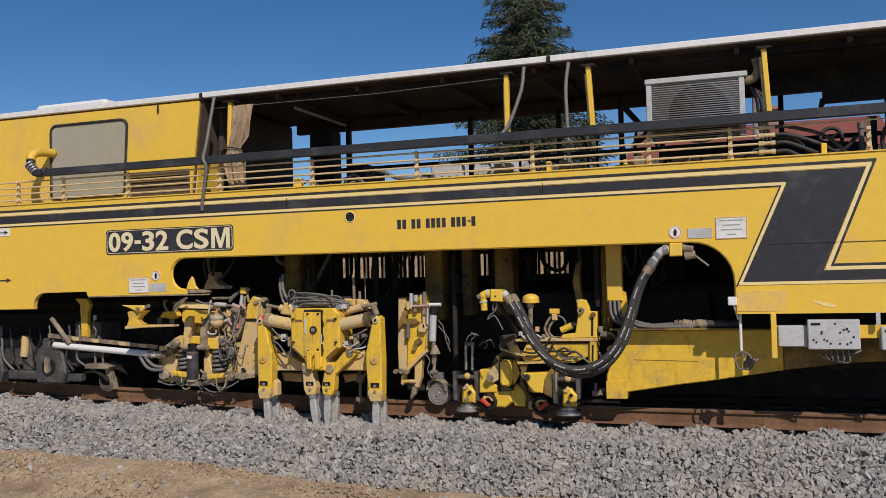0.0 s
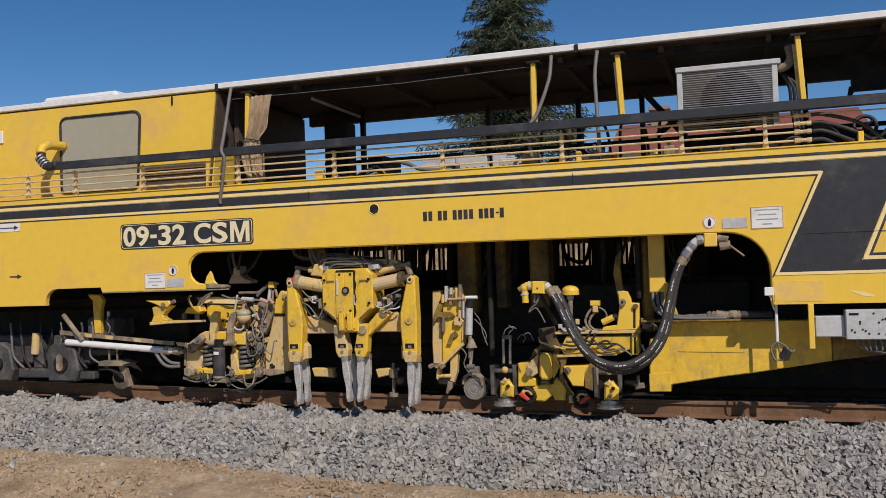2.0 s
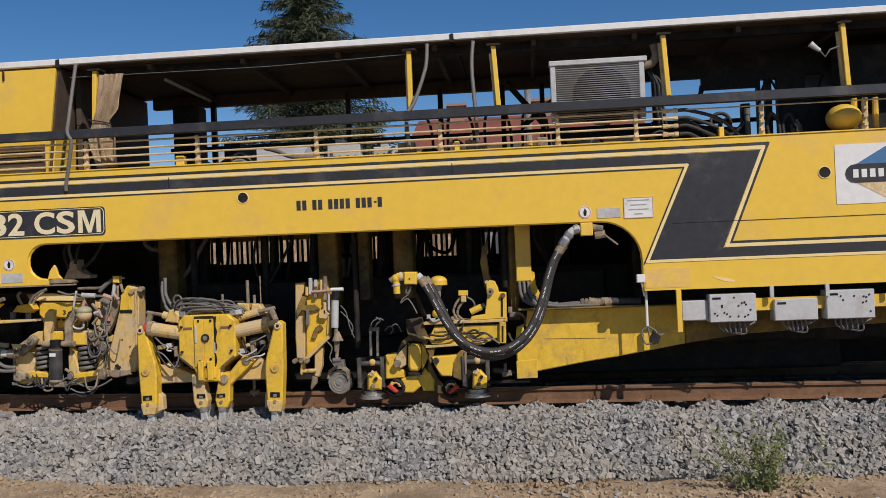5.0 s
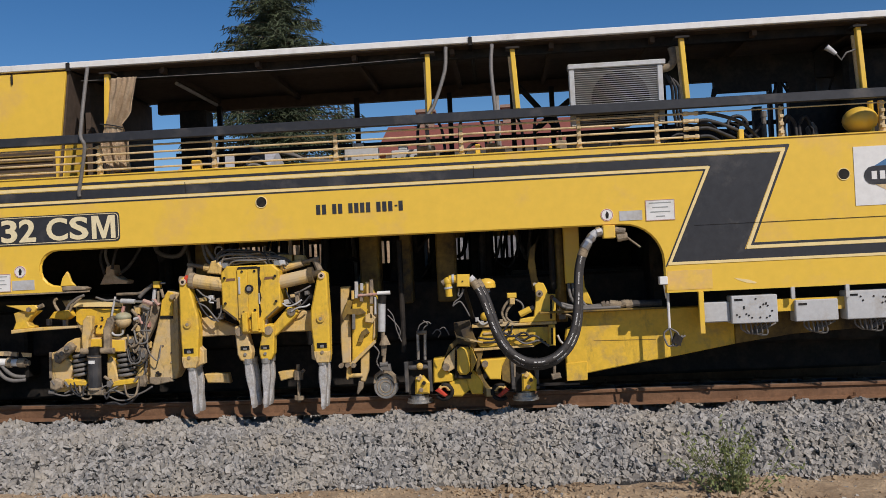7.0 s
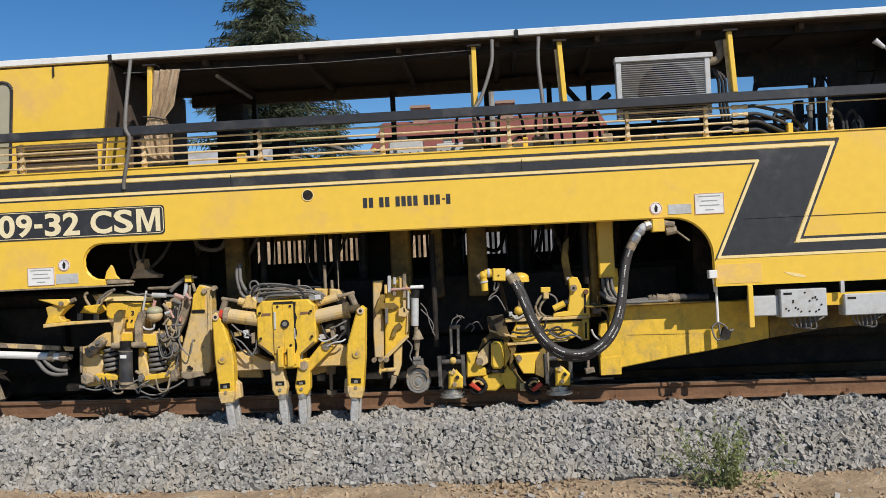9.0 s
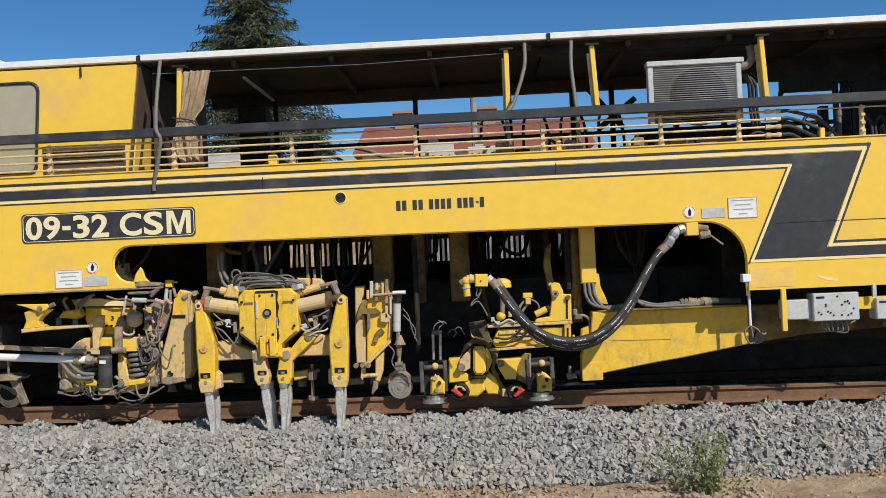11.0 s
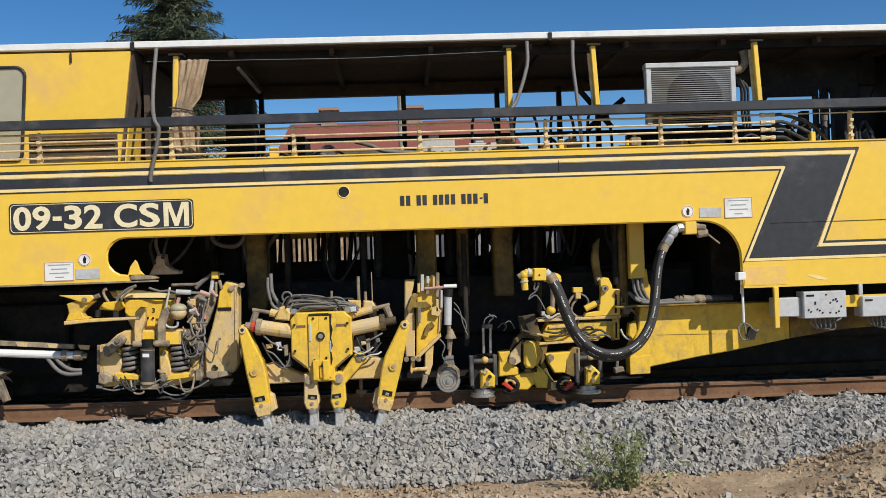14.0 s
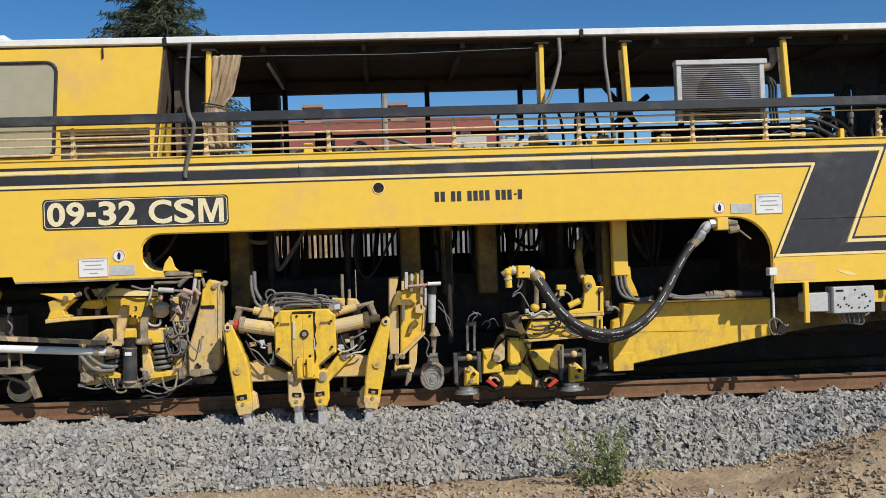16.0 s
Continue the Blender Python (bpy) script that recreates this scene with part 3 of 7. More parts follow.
        tube(bm, [(cx + 0.055 * math.cos(a), FACE - 0.008, cz + 0.055 * math.sin(a)) for a in np.linspace(0, 6.2832, 21)], 0.002, 4)
        part("warning_ring", bm, RED, ob)
    # direction signs on the low box at the rear
    notice(-9.55, 2.115, 0.56, 0.10, 0)
    for x0, w, z0 in ((-9.45, 0.38, 2.155), (-9.16, 0.12, 1.545)):
        bm = B()
        box(bm, x0, x0 + w, FACE - 0.009, FACE, z0, z0 + 0.012)
        plate(bm, [(x0 + w, z0 - 0.02), (x0 + w + 0.06, z0 + 0.006), (x0 + w, z0 + 0.032)], FACE - 0.009, FACE)
        part("arrow_mark", bm, BLACK, m)
    # company sign: plain shapes only
    bm = B()
    box(bm, 1.66, 2.60, FACE - 0.006, FACE, 1.80, 2.375)
    sign = part("company_sign", bm, WHITE, m, "white company sign with blue and yellow shapes")
    bm = B()
    plate(bm, [(1.80, 2.15), (2.13, 2.34), (2.46, 2.15), (2.13, 2.10)], FACE - 0.009, FACE - 0.006)
    part("sign_shape", bm, BLUE, sign)
    bm = B()
    plate(bm, [(1.80, 2.03), (2.13, 2.08), (2.46, 2.03), (2.13, 1.84)], FACE - 0.009, FACE - 0.006)
    part("sign_shape", bm, BRASS, sign)
    bm = B()
    plate(bm, [*arc(2.42, 2.09, 0.09, -90, 90, 6), *arc(1.84, 2.09, 0.09, 90, 270, 6)], FACE - 0.012, FACE - 0.006)
    part("sign_shape", bm, BLACK, sign)
    for i in range(8):
        bm = B()
        box(bm, 1.82 + i * 0.078, 1.87 + i * 0.078, FACE - 0.015, FACE - 0.012, 2.05, 2.13)
        part("text_bar", bm, WHITE, sign)


def build_cab(m):
    Y = 9.36
    bm = B()
    plate(bm, [(-15, 2.50), (-6.52, 2.50), (-6.37, 3.685), (-15, 3.685)], Y, 11.6)
    cab = part("cab", bm, YELLOW, m, "yellow sheet-metal cabin with a tinted window")
    bm = B()
    wx0, wx1, wz0, wz1 = -8.64, -7.44, 2.60, 3.545
    o = [*arc(wx1 - 0.09, wz1 - 0.09, 0.09, 0, 90, 4), *arc(wx0 + 0.09, wz1 - 0.09, 0.09, 90, 180, 4), *arc(wx0 + 0.05, wz0 + 0.05, 0.05, 180, 270, 3), *arc(wx1 - 0.10, wz0 + 0.05, 0.05, 270, 360, 3)]
    plate(bm, o, Y - 0.008, Y)
    win = part("window", bm, SCREEN, cab, "large dusty tinted side window")
    bm = B()
    tube(bm, [(x, Y - 0.01, z) for x, z in o + o[:1]], 0.018, 6)
    part("window_seal", bm, RUBBER, win)
    bm = B()
    box(bm, -9.62, -9.56, Y - 0.02, Y, 3.30, 3.46, 0.005)
    part("door_handle", bm, WHITE, cab)
    bm = B()
    box(bm, -6.98, -6.965, Y - 0.02, Y, 3.58, 3.68)
    part("gutter_clip", bm, DARK, cab)
    # dark brown panel with olive strips: shade painted low on the cabin side
    for x0, x1 in ((-7.42, -6.53),):
        bm = B()
        box(bm, x0, x1, Y - 0.006, Y, 2.53, 2.86)
        dim_wall = part("louvre_panel", bm, ROOF_AND_SHADE, cab, "dark brown panel for the shaded cabin wall")
        for z in (2.55, 2.61, 2.67, 2.73, 2.79):
            bm = B()
            plate(bm, [(x0 + 0.02, z), (x1 - 0.02, z), (x1 - 0.02, z + 0.016), (x0 + 0.02, z + 0.016)], Y - 0.022, Y - 0.006, 0.003)
            part("louvre", bm, OLIVE, dim_wall)
    # bulkhead and end wall behind the cabin, coloured brown for the roof's shade
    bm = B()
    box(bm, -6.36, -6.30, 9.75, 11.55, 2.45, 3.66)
    part("bulkhead", bm, ROOF_AND_SHADE, m)
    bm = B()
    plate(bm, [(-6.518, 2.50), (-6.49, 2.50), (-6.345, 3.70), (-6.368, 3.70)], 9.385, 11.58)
    part("end_wall", bm, ROOF_AND_SHADE, m)
    # yellow sheet in the shape of the end wall's sunlit part
    bm = B()
    plate(bm, [(-6.487, 2.45), (-6.470, 2.45), (-6.405, 2.99), (-6.422, 2.99)], 9.39, 10.08)
    part("end_panel", bm, YELLOW, cab, "sunlit lower part of the cabin's end wall, put in as yellow paint")
    # hatch on the cabin roof
    bm = B()
    box(bm, -9.25, -8.05, 9.7, 10.6, 3.79, 3.93, 0.05)
    part("roof_hatch", bm, WHITE, m)


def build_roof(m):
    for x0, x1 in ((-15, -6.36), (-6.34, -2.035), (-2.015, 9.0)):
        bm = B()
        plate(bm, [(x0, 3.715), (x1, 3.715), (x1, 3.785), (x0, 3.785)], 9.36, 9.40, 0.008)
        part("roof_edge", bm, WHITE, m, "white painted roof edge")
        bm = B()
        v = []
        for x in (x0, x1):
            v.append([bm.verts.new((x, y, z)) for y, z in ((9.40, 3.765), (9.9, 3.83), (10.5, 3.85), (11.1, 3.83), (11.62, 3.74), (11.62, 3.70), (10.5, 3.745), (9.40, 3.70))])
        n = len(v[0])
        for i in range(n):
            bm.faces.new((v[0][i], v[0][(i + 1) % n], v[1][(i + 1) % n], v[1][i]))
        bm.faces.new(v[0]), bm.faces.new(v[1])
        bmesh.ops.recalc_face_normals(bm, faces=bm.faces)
        part("roof_sheet", bm, ROOF_AND_SHADE, m)
    for x in (-6.35, -2.025):
        bm = B()
        box(bm, x - 0.02, x + 0.02, 9.35, 11.6, 3.69, 3.775)
        part("roof_joint", bm, DARK, m)
    bm = B()
    box(bm, -6.3, 9, 9.62, 9.70, 3.62, 3.71)
    part("roof_rail", bm, DARK, m)
    for x in np.arange(-5.4, 8.6, 1.05):
        bm = B()
        box(bm, x, x + 0.05, 9.5, 11.55, 3.64, 3.70)
        part("roof_rib", bm, ROOF_AND_SHADE, m)
    bm = B()
    rod(bm, (-5.38, 9.95, 3.61), (-5.38, 11.4, 3.61), 0.021, 8)
    part("strip_lamp", bm, GREY, m, "unlit strip lamp under the roof")
    bm = B()
    tube(bm, [(-6.2, 9.33, 3.565), (-4.0, 9.33, 3.55), (-2.5, 9.33, 3.585)], 0.0035, 5)
    part("guy_wire", bm, CABLE, m)
    bm = B()
    box(bm, -6.2, 9, 11.5, 11.6, 3.55, 3.70)
    part("far_roof_edge", bm, ROOF_AND_SHADE, m)


def build_posts(m):
    bm = B()
    box(bm, -6.2, 9.0, 9.262, 9.338, 2.90, 2.985)
    part("post_beam", bm, BLACK, m)
    for x, lean in ((-5.96, 0.042), (-2.505, 0.005), (-1.57, -0.05), (0.155, -0.053), (1.91, -0.053), (3.66, -0.053), (5.4, -0.053)):
        bm = B()
        f = lean * 0.4 / 1.12
        plate(bm, [(x + f, 2.985), (x + f + 0.05, 2.985), (x + lean + 0.05, 3.62), (x + lean, 3.62)], 9.27, 9.33, 0.006)
        post = part("post", bm, YELLOW, m, "yellow steel roof post")
        bm = B()
        box(bm, x + lean - 0.04, x + lean + 0.10, 9.24, 9.38, 3.605, 3.625)
        part("head_plate", bm, DARK, post)
        bm = B()
        plate(bm, [(x + f - 0.022, 2.985), (x + f + 0.01, 2.985), (x + lean + 0.01, 3.54), (x + lean - 0.022, 3.54)], 9.331, 9.36)
        part("stiffener", bm, BRASS, post)
    for x in (-5.4, -3.6, -2.4, -1.6, -1.1, -0.3, 0.3, 1.9, 3.4):
        bm = B()
        box(bm, x, x + 0.06, 11.45, 11.52, 2.45, 3.6)
        part("far_post", bm, DARK, m)
    # grey cables that hang from the roof
    for name, pts in (("cable", [(-6.07, 9.22, 3.68), (-6.085, 9.14, 3.35), (-6.075, 9.04, 3.08), (-6.03, 8.91, 2.90), (-5.99, 8.905, 2.80), (-6.04, 8.94, 2.58), (-6.10, 8.975, 2.36), (-6.105, 8.985, 2.30)]),
                      ("cable", [(-2.28, 9.3, 3.67), (-2.30, 9.22, 3.4), (-2.42, 9.15, 3.05), (-2.50, 9.1, 2.9), (-2.48, 9.1, 2.56)]),
                      ("cable", [(-1.80, 9.3, 3.67), (-1.82, 9.22, 3.4), (-1.80, 9.15, 3.0), (-1.78, 9.1, 2.56)])):
        bm = B()
        tube(bm, bend(*pts), 0.02, 8)
        part(name, bm, CABLE, m, "grey hanging cable conduit", True)
    # canvas curtain tied to the post
    bm = B()
    rows_ = []
    for i in range(31):
        z = 3.56 - 1.0 * i / 30
        left = float(np.interp(z, [2.56, 2.75, 2.92, 3.06, 3.2, 3.56], [-5.90, -5.96, -5.985, -5.93, -5.915, -5.90]))
        right = float(np.interp(z, [2.56, 2.75, 2.92, 3.06, 3.2, 3.56], [-5.66, -5.66, -5.68, -5.735, -5.65, -5.555]))
        tie = math.exp(-((z - 3.06) / 0.05) ** 2)
        line_ = []
        for k in range(41):
            u = k / 40
            fold = 0.030 * noise.noise(Vector((u * 5.5 + (3.56 - z) * 1.4, z * 1.1, 4))) + 0.022 * noise.noise(Vector((u * 11 - z * 2.5, z * 3.0, 9)))
            line_.append(bm.verts.new((left + (right - left) * u + 0.012 * noise.noise(Vector((u * 3, z * 6, 2))), 9.262 + fold * 1.7 * (1 - 0.7 * tie), z)))
        rows_.append(line_)
    for p, q in zip(rows_, rows_[1:]):
        for k in range(40):
            bm.faces.new((p[k], p[k + 1], q[k + 1], q[k]))
    bmesh.ops.solidify(bm, geom=bm.faces[:], thickness=0.006)
    cur = part("curtain", bm, FABRIC, m, "brown canvas curtain tied together", True)
    bm = B()
    tube(bm, bend((-5.97, 9.24, 3.075), (-5.84, 9.232, 3.055), (-5.73, 9.25, 3.03)), 0.008, 6)
    part("tie", bm, RUBBER, cur)


def build_railing(m):
    bm = B()
    box(bm, -8.38, 9.0, 8.93, 9.0, 2.838, 2.930, 0.006)
    part("guard_bar", bm, BLACK, m, "scratched black square guard bar")
    bm = B()
    tube(bm, bend((-8.36, 8.965, 2.90), (-8.50, 8.97, 2.89), (-8.60, 8.98, 2.95), (-8.64, 9.0, 3.06)), 0.055, 12)
    elbow = part("hose_elbow", bm, RUBBER, m, "black ribbed hose elbow", True)
    for i in range(4):
        bm = B()
        rod(bm, (-8.53 - 0.03 * i, 8.97, 2.90 + 0.03 * i), (-8.545 - 0.03 * i, 8.97, 2.915 + 0.03 * i), 0.062, 12)
        part("hose_band", bm, STEEL, elbow)
    bm = B()
    tube(bm, bend((-8.64, 9.0, 3.06), (-8.65, 9.03, 3.13), (-8.62, 9.12, 3.18), (-8.60, 9.36, 3.19)), 0.058, 12)
    part("exhaust_bend", bm, YELLOW_WORN, m, "", True)
    for z in (2.565, 2.645, 2.722, 2.797):
        bm = B()
        rod(bm, (-14, 9.03, z), (0.10 + (2.7 - z) * 0.25, 9.03, z), 0.0105, 8)
        part("hydraulic_pipe", bm, BRASS, m, "thin yellow-brown hydraulic pipe")
        bm = B()
        e = 0.05 + 0.05 * (round(z * 100) % 2)
        rod(bm, (e, 9.03, z), (e + 0.05, 9.03, z), 0.024, 6)
        rod(bm, (e + 0.05, 9.03, z), (e + 0.11, 9.03, z), 0.018, 8)
        rod(bm, (e + 0.11, 9.03, z), (e + 0.15, 9.03, z), 0.023, 6)
        part("pipe_union", bm, BRASS, m, "brass pipe union")
        bm = B()
        tube(bm, bend((0.20, 9.03, z), (0.32, 9.05, z - 0.005), (0.48 + (z - 2.5) * 0.5, 9.12, z - 0.10), (0.58 + (z - 2.5), 9.25, 2.50)), 0.018, 8)
        part("pressure_hose", bm, RUBBER, m, "", True)
    for x in (-8.92, -8.2, -7.22, -6.98 + 1.05, -4.72, -3.46, -2.18, -1.0, -0.23, 0.98, 1.95, 3.0):
        bm = B()
        plate(bm, [(x - 0.008, 2.51), (x + 0.055, 2.51), (x + 0.045, 2.60), (x + 0.040, 2.79), (x + 0.030, 2.825), (x + 0.014, 2.825), (x + 0.006, 2.79), (x + 0.004, 2.60)], 9.045, 9.075)
        clamp = part("pipe_clamp", bm, BRASS, m)
        for z in (2.565, 2.645, 2.722, 2.797):
            bm = B()
            box(bm, x + 0.002, x + 0.042, 9.010, 9.046, z - 0.016, z + 0.016, 0.004)
            part("clip", bm, BRASS, clamp)
    for x, w in ((-4.95, 0.09), (-2.02, 0.05), (0.60, 0.05)):
        bm = B()
        box(bm, x, x + w, 9.08, 9.16, 2.5, 2.5 + (0.36 if w > 0.1 else 0.12), 0.006)
        part("bracket", bm, YELLOW, m)


def build_deck(m):
    """Machinery on the open deck, mostly in the shade of the roof."""
    rng = random.Random(11)
    # oil cooler
    x0, x1, z0, z1, y = -1.02, -0.06, 2.78, 3.425, 9.36
    bm = B()
    box(bm, x0 + 0.05, x1 - 0.05, y + 0.03, y + 0.09, z0, z1 - 0.06)
    cooler = part("oil_cooler", bm, CABLE, m, "grey finned oil cooler with a dark fan behind")
    bm = B()
    rod(bm, (x0 + 0.52, y + 0.026, z0 + 0.26), (x0 + 0.52, y + 0.04, z0 + 0.26), 0.30, 28)
    part("fan_shroud", bm, DARK, cooler)
    for a, b, c, d in ((x0, x0 + 0.055, z0, z1 - 0.05), (x1 - 0.055, x1, z0, z1 - 0.05)):
        bm = B()
        box(bm, a, b, y, y + 0.10, c, d, 0.006)
        part("side_tank", bm, GREY, cooler)
    bm = B()
    box(bm, x0 - 0.01, x1 + 0.03, y - 0.015, y + 0.11, z1 - 0.055, z1, 0.008)
    part("top_rail", bm, GREY, cooler)
    for i in range(26):
        z = z0 + 0.02 + i * 0.0223
        bm = B()
        box(bm, x0 + 0.056, x1 - 0.056, y + 0.005, y + 0.03, z, z + 0.0055)
        part("fin", bm, SHEET, cooler)
    bm = B()
    tube(bm, bend((-0.05, 9.45, 3.34), (0.03, 9.43, 3.36), (0.07, 9.42, 3.44), (0.05, 9.42, 3.55)), 0.042, 10)
    part("cooler_pipe", bm, DUSTY_METAL, m, "", True)
    for i in range(3):
        bm = B()
        xx = 0.02 + 0.035 * i
        tube(bm, bend((xx - 0.03, 9.5, 3.3 - 0.03 * i), (xx + 0.03, 9.5, 3.15), (xx + 0.05, 9.55, 2.9), (xx + 0.12, 9.6, 2.5)), 0.016, 6)
        part("pressure_hose", bm, RUBBER, m, "", True)
    # stands, hoses and boxes along the deck
    for x, z, w in ((-5.74, 3.49, 0.34), (-4.95, 2.95, 0.2)):
        bm = B()
        box(bm, x, x + w, 11.0 if z > 3.2 else 10.6, 11.3, 2.45, z, 0.02)
        part("seat_back", bm, DARK, m)
    bm = B()
    tube(bm, bend((-5.7, 10.6, 3.12), (-5.45, 10.6, 3.16), (-5.3, 10.6, 3.05), (-5.3, 10.6, 2.5)), 0.02, 6)
    part("grab_rail", bm, DARK, m, "", True)
    for k in range(30):
        x = rng.uniform(-5.2, 0.0)
        a = Vector((x, rng.uniform(9.25, 10.2), 2.46))
        b = a + Vector((rng.uniform(0.2, 0.7), rng.uniform(-0.1, 0.3), 0))
        mid = (a + b) / 2 + Vector((0, 0, rng.uniform(0.06, 0.22)))
        bm = B()
        tube(bm, bend(a, mid, b, steps=8), rng.uniform(0.010, 0.02), 6)
        part("deck_hose", bm, rng.choice([RUBBER, CABLE, DARK]), m, "", True)
    for k in range(22):
        x = rng.uniform(-4.2, -0.2)
        w, h = rng.uniform(0.06, 0.22), rng.uniform(0.05, 0.20)
        yy = rng.uniform(9.2, 9.7)
        bm = B()
        box(bm, x, x + w, yy, yy + 0.15, 2.43, 2.47 + h, 0.01)
        if rng.random() < 0.6:
            rod(bm, (x + w / 2, yy + 0.07, 2.47 + h), (x + w / 2, yy + 0.07, 2.53 + h), 0.02, 8)
        part("valve_block", bm, rng.choice([GREY, DARK, YELLOW_WORN, DUSTY_METAL]), m)
    for k in range(5):
        x = -2.75 + 0.48 * k + rng.uniform(-0.05, 0.05)
        if -1.05 < x < -0.1:
            continue
        bm = B()
        tube(bm, bend((x, 10.9, 2.45), (x, 10.9, 3.05), (x + 0.08, 10.9, 3.2), (x + 0.2, 10.95, 3.22), (x + 0.3, 11.0, 3.0), (x + 0.32, 11.0, 2.45)), 0.018, 8)
        part("riser_hose", bm, RUBBER, m, "", True)
    bm = B()
    tube(bm, bend((-5.4, 11.3, 3.28), (-3.9, 11.3, 3.27), (-2.9, 11.3, 3.30)), 0.013, 5)
    part("far_wire", bm, DARK, m)
    bm = B()
    for z in (2.98, 2.7):
        box(bm, -6, 9, 11.55, 11.6, z, z + 0.05)
    part("far_railing", bm, DARK, m)
    # braces by the cooler and the dark power unit beyond it
    for a, b in (((-1.5, 10.8, 3.5), (-1.05, 10.8, 2.95)), ((-1.35, 10.8, 2.95), (-0.9, 10.8, 3.3))):
        bm = B()
        rod(bm, a, b, 0.035, 8)
        part("brace", bm, DARK, m)
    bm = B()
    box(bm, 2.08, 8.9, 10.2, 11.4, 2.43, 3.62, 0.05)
    part("power_unit", bm, DARK, m, "engine housing painted near-black for the roof's shade")
    # near-black panels added as the roof's shade, leaving gaps of sky
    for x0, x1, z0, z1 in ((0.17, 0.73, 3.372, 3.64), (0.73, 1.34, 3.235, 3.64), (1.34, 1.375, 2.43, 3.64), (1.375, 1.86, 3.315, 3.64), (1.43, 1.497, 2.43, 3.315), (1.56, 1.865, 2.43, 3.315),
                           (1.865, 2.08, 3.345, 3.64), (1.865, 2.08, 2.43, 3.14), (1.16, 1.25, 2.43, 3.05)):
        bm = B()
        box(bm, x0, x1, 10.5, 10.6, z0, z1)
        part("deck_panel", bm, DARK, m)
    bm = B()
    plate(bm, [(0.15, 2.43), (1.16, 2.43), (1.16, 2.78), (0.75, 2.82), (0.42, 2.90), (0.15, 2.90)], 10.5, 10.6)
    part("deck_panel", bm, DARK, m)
    # another dark sheet for the shade below the cooler
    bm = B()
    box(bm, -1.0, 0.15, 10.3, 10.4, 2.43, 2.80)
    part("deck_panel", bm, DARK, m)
    bm = B()
    plate(bm, [(0.70, 3.28), (0.76, 3.28), (0.75, 3.22), (0.715, 3.16), (0.68, 3.18)], 10.48, 10.5)
    part("panel_stop", bm, DARK, m)
    for a, b in (((1.34, 10.49, 3.10), (1.44, 10.49, 3.30)), ((1.48, 10.49, 3.32), (1.57, 10.49, 3.14)), ((1.98, 10.49, 3.12), (2.06, 10.49, 3.33))):
        bm = B()
        rod(bm, a, b, 0.014, 6)
        part("brace", bm, DARK, m)
    # black wheel of a valve, hose loops, a grey pillar and the bare pipe that runs on
    bm = B()
    tube(bm, [(0.73 + 0.10 * math.cos(a), 9.6 + 0.03 * math.sin(a), 2.73 + 0.10 * math.sin(a)) for a in np.linspace(0, 6.2832, 25)], 0.019, 8)
    wheel = part("valve_wheel", bm, RUBBER, m, "black valve wheel with spokes", True)
    for a in (0.6, 2.7, 4.8):
        bm = B()
        rod(bm, (0.73, 9.60, 2.73), (0.73 + 0.09 * math.cos(a), 9.60, 2.73 + 0.09 * math.sin(a)), 0.012, 6)
        part("spoke", bm, DARK, wheel)
    bm = B()
    rod(bm, (0.73, 9.61, 2.73), (0.70, 9.75, 2.45), 0.025, 8)
    part("wheel_column", bm, DARK, wheel)
    bm = B()
    rod(bm, (1.0, 9.6, 2.45), (1.0, 9.6, 2.80), 0.026, 12)
    rod(bm, (1.0, 9.6, 2.80), (1.0, 9.6, 2.86), 0.034, 12)
    part("grey_pillar", bm, CABLE, m)
    for line in (((0.22, 9.12, 2.70), (0.34, 9.2, 2.70), (0.46, 9.3, 2.62), (0.52, 9.38, 2.48)), ((0.60, 9.5, 2.48), (0.72, 9.5, 2.58), (0.84, 9.5, 2.60), (0.95, 9.5, 2.72)),
                 ((1.20, 9.5, 2.48), (1.17, 9.5, 2.66), (1.21, 9.5, 2.78), (1.28, 9.5, 2.70), (1.30, 9.5, 2.50)), ((1.34, 9.5, 2.48), (1.33, 9.5, 2.68), (1.40, 9.5, 2.76), (1.48, 9.5, 2.55))):
        bm = B()
        tube(bm, bend(*line), 0.020, 8)
        part("coiled_hose", bm, RUBBER, m, "", True)
    for px, pw, ph in ((-3.42, 0.36, 0.20), (-2.92, 0.31, 0.15)):
        bm = B()
        box(bm, px, px + pw, 9.45, 9.60, 2.43, 2.50 + ph, 0.012)
        box(bm, px + pw * 0.25, px + pw * 0.55, 9.47, 9.58, 2.50 + ph, 2.55 + ph, 0.008)
        valve = part("valve_bank", bm, GREY, m, "pale grey valve bank on the deck")
        for i in range(4):
            bm = B()
            rod(bm, (px + 0.05 + i * (pw - 0.1) / 3, 9.44, 2.56), (px + 0.05 + i * (pw - 0.1) / 3, 9.45, 2.56), 0.018, 10)
            part("port", bm, DARK, valve)
    bm = B()
    tube(bm, bend((-4.10, 9.45, 2.70), (-3.94, 9.42, 2.65), (-3.79, 9.40, 2.585), (-3.45, 9.42, 2.56)), 0.022, 8)
    part("deck_hose", bm, CABLE, m, "", True)
    bm = B()
    rod(bm, (0.2, 9.03, 2.80), (6.0, 9.03, 2.80), 0.007, 6)
    part("thin_pipe", bm, BRASS, m)
    bm = B()
    ball(bm, (1.86, 9.3, 2.67), 0.17, 0.8, 12)
    part("pressure_vessel", bm, YELLOW, m, "round yellow pressure vessel", True)
    bm = B()
    plate(bm, [(1.46, 2.5), (1.56, 2.5), (1.54, 2.66), (1.50, 2.72), (1.44, 2.66)], 9.58, 9.66, 0.01)
    part("lever_block", bm, CABLE, m)
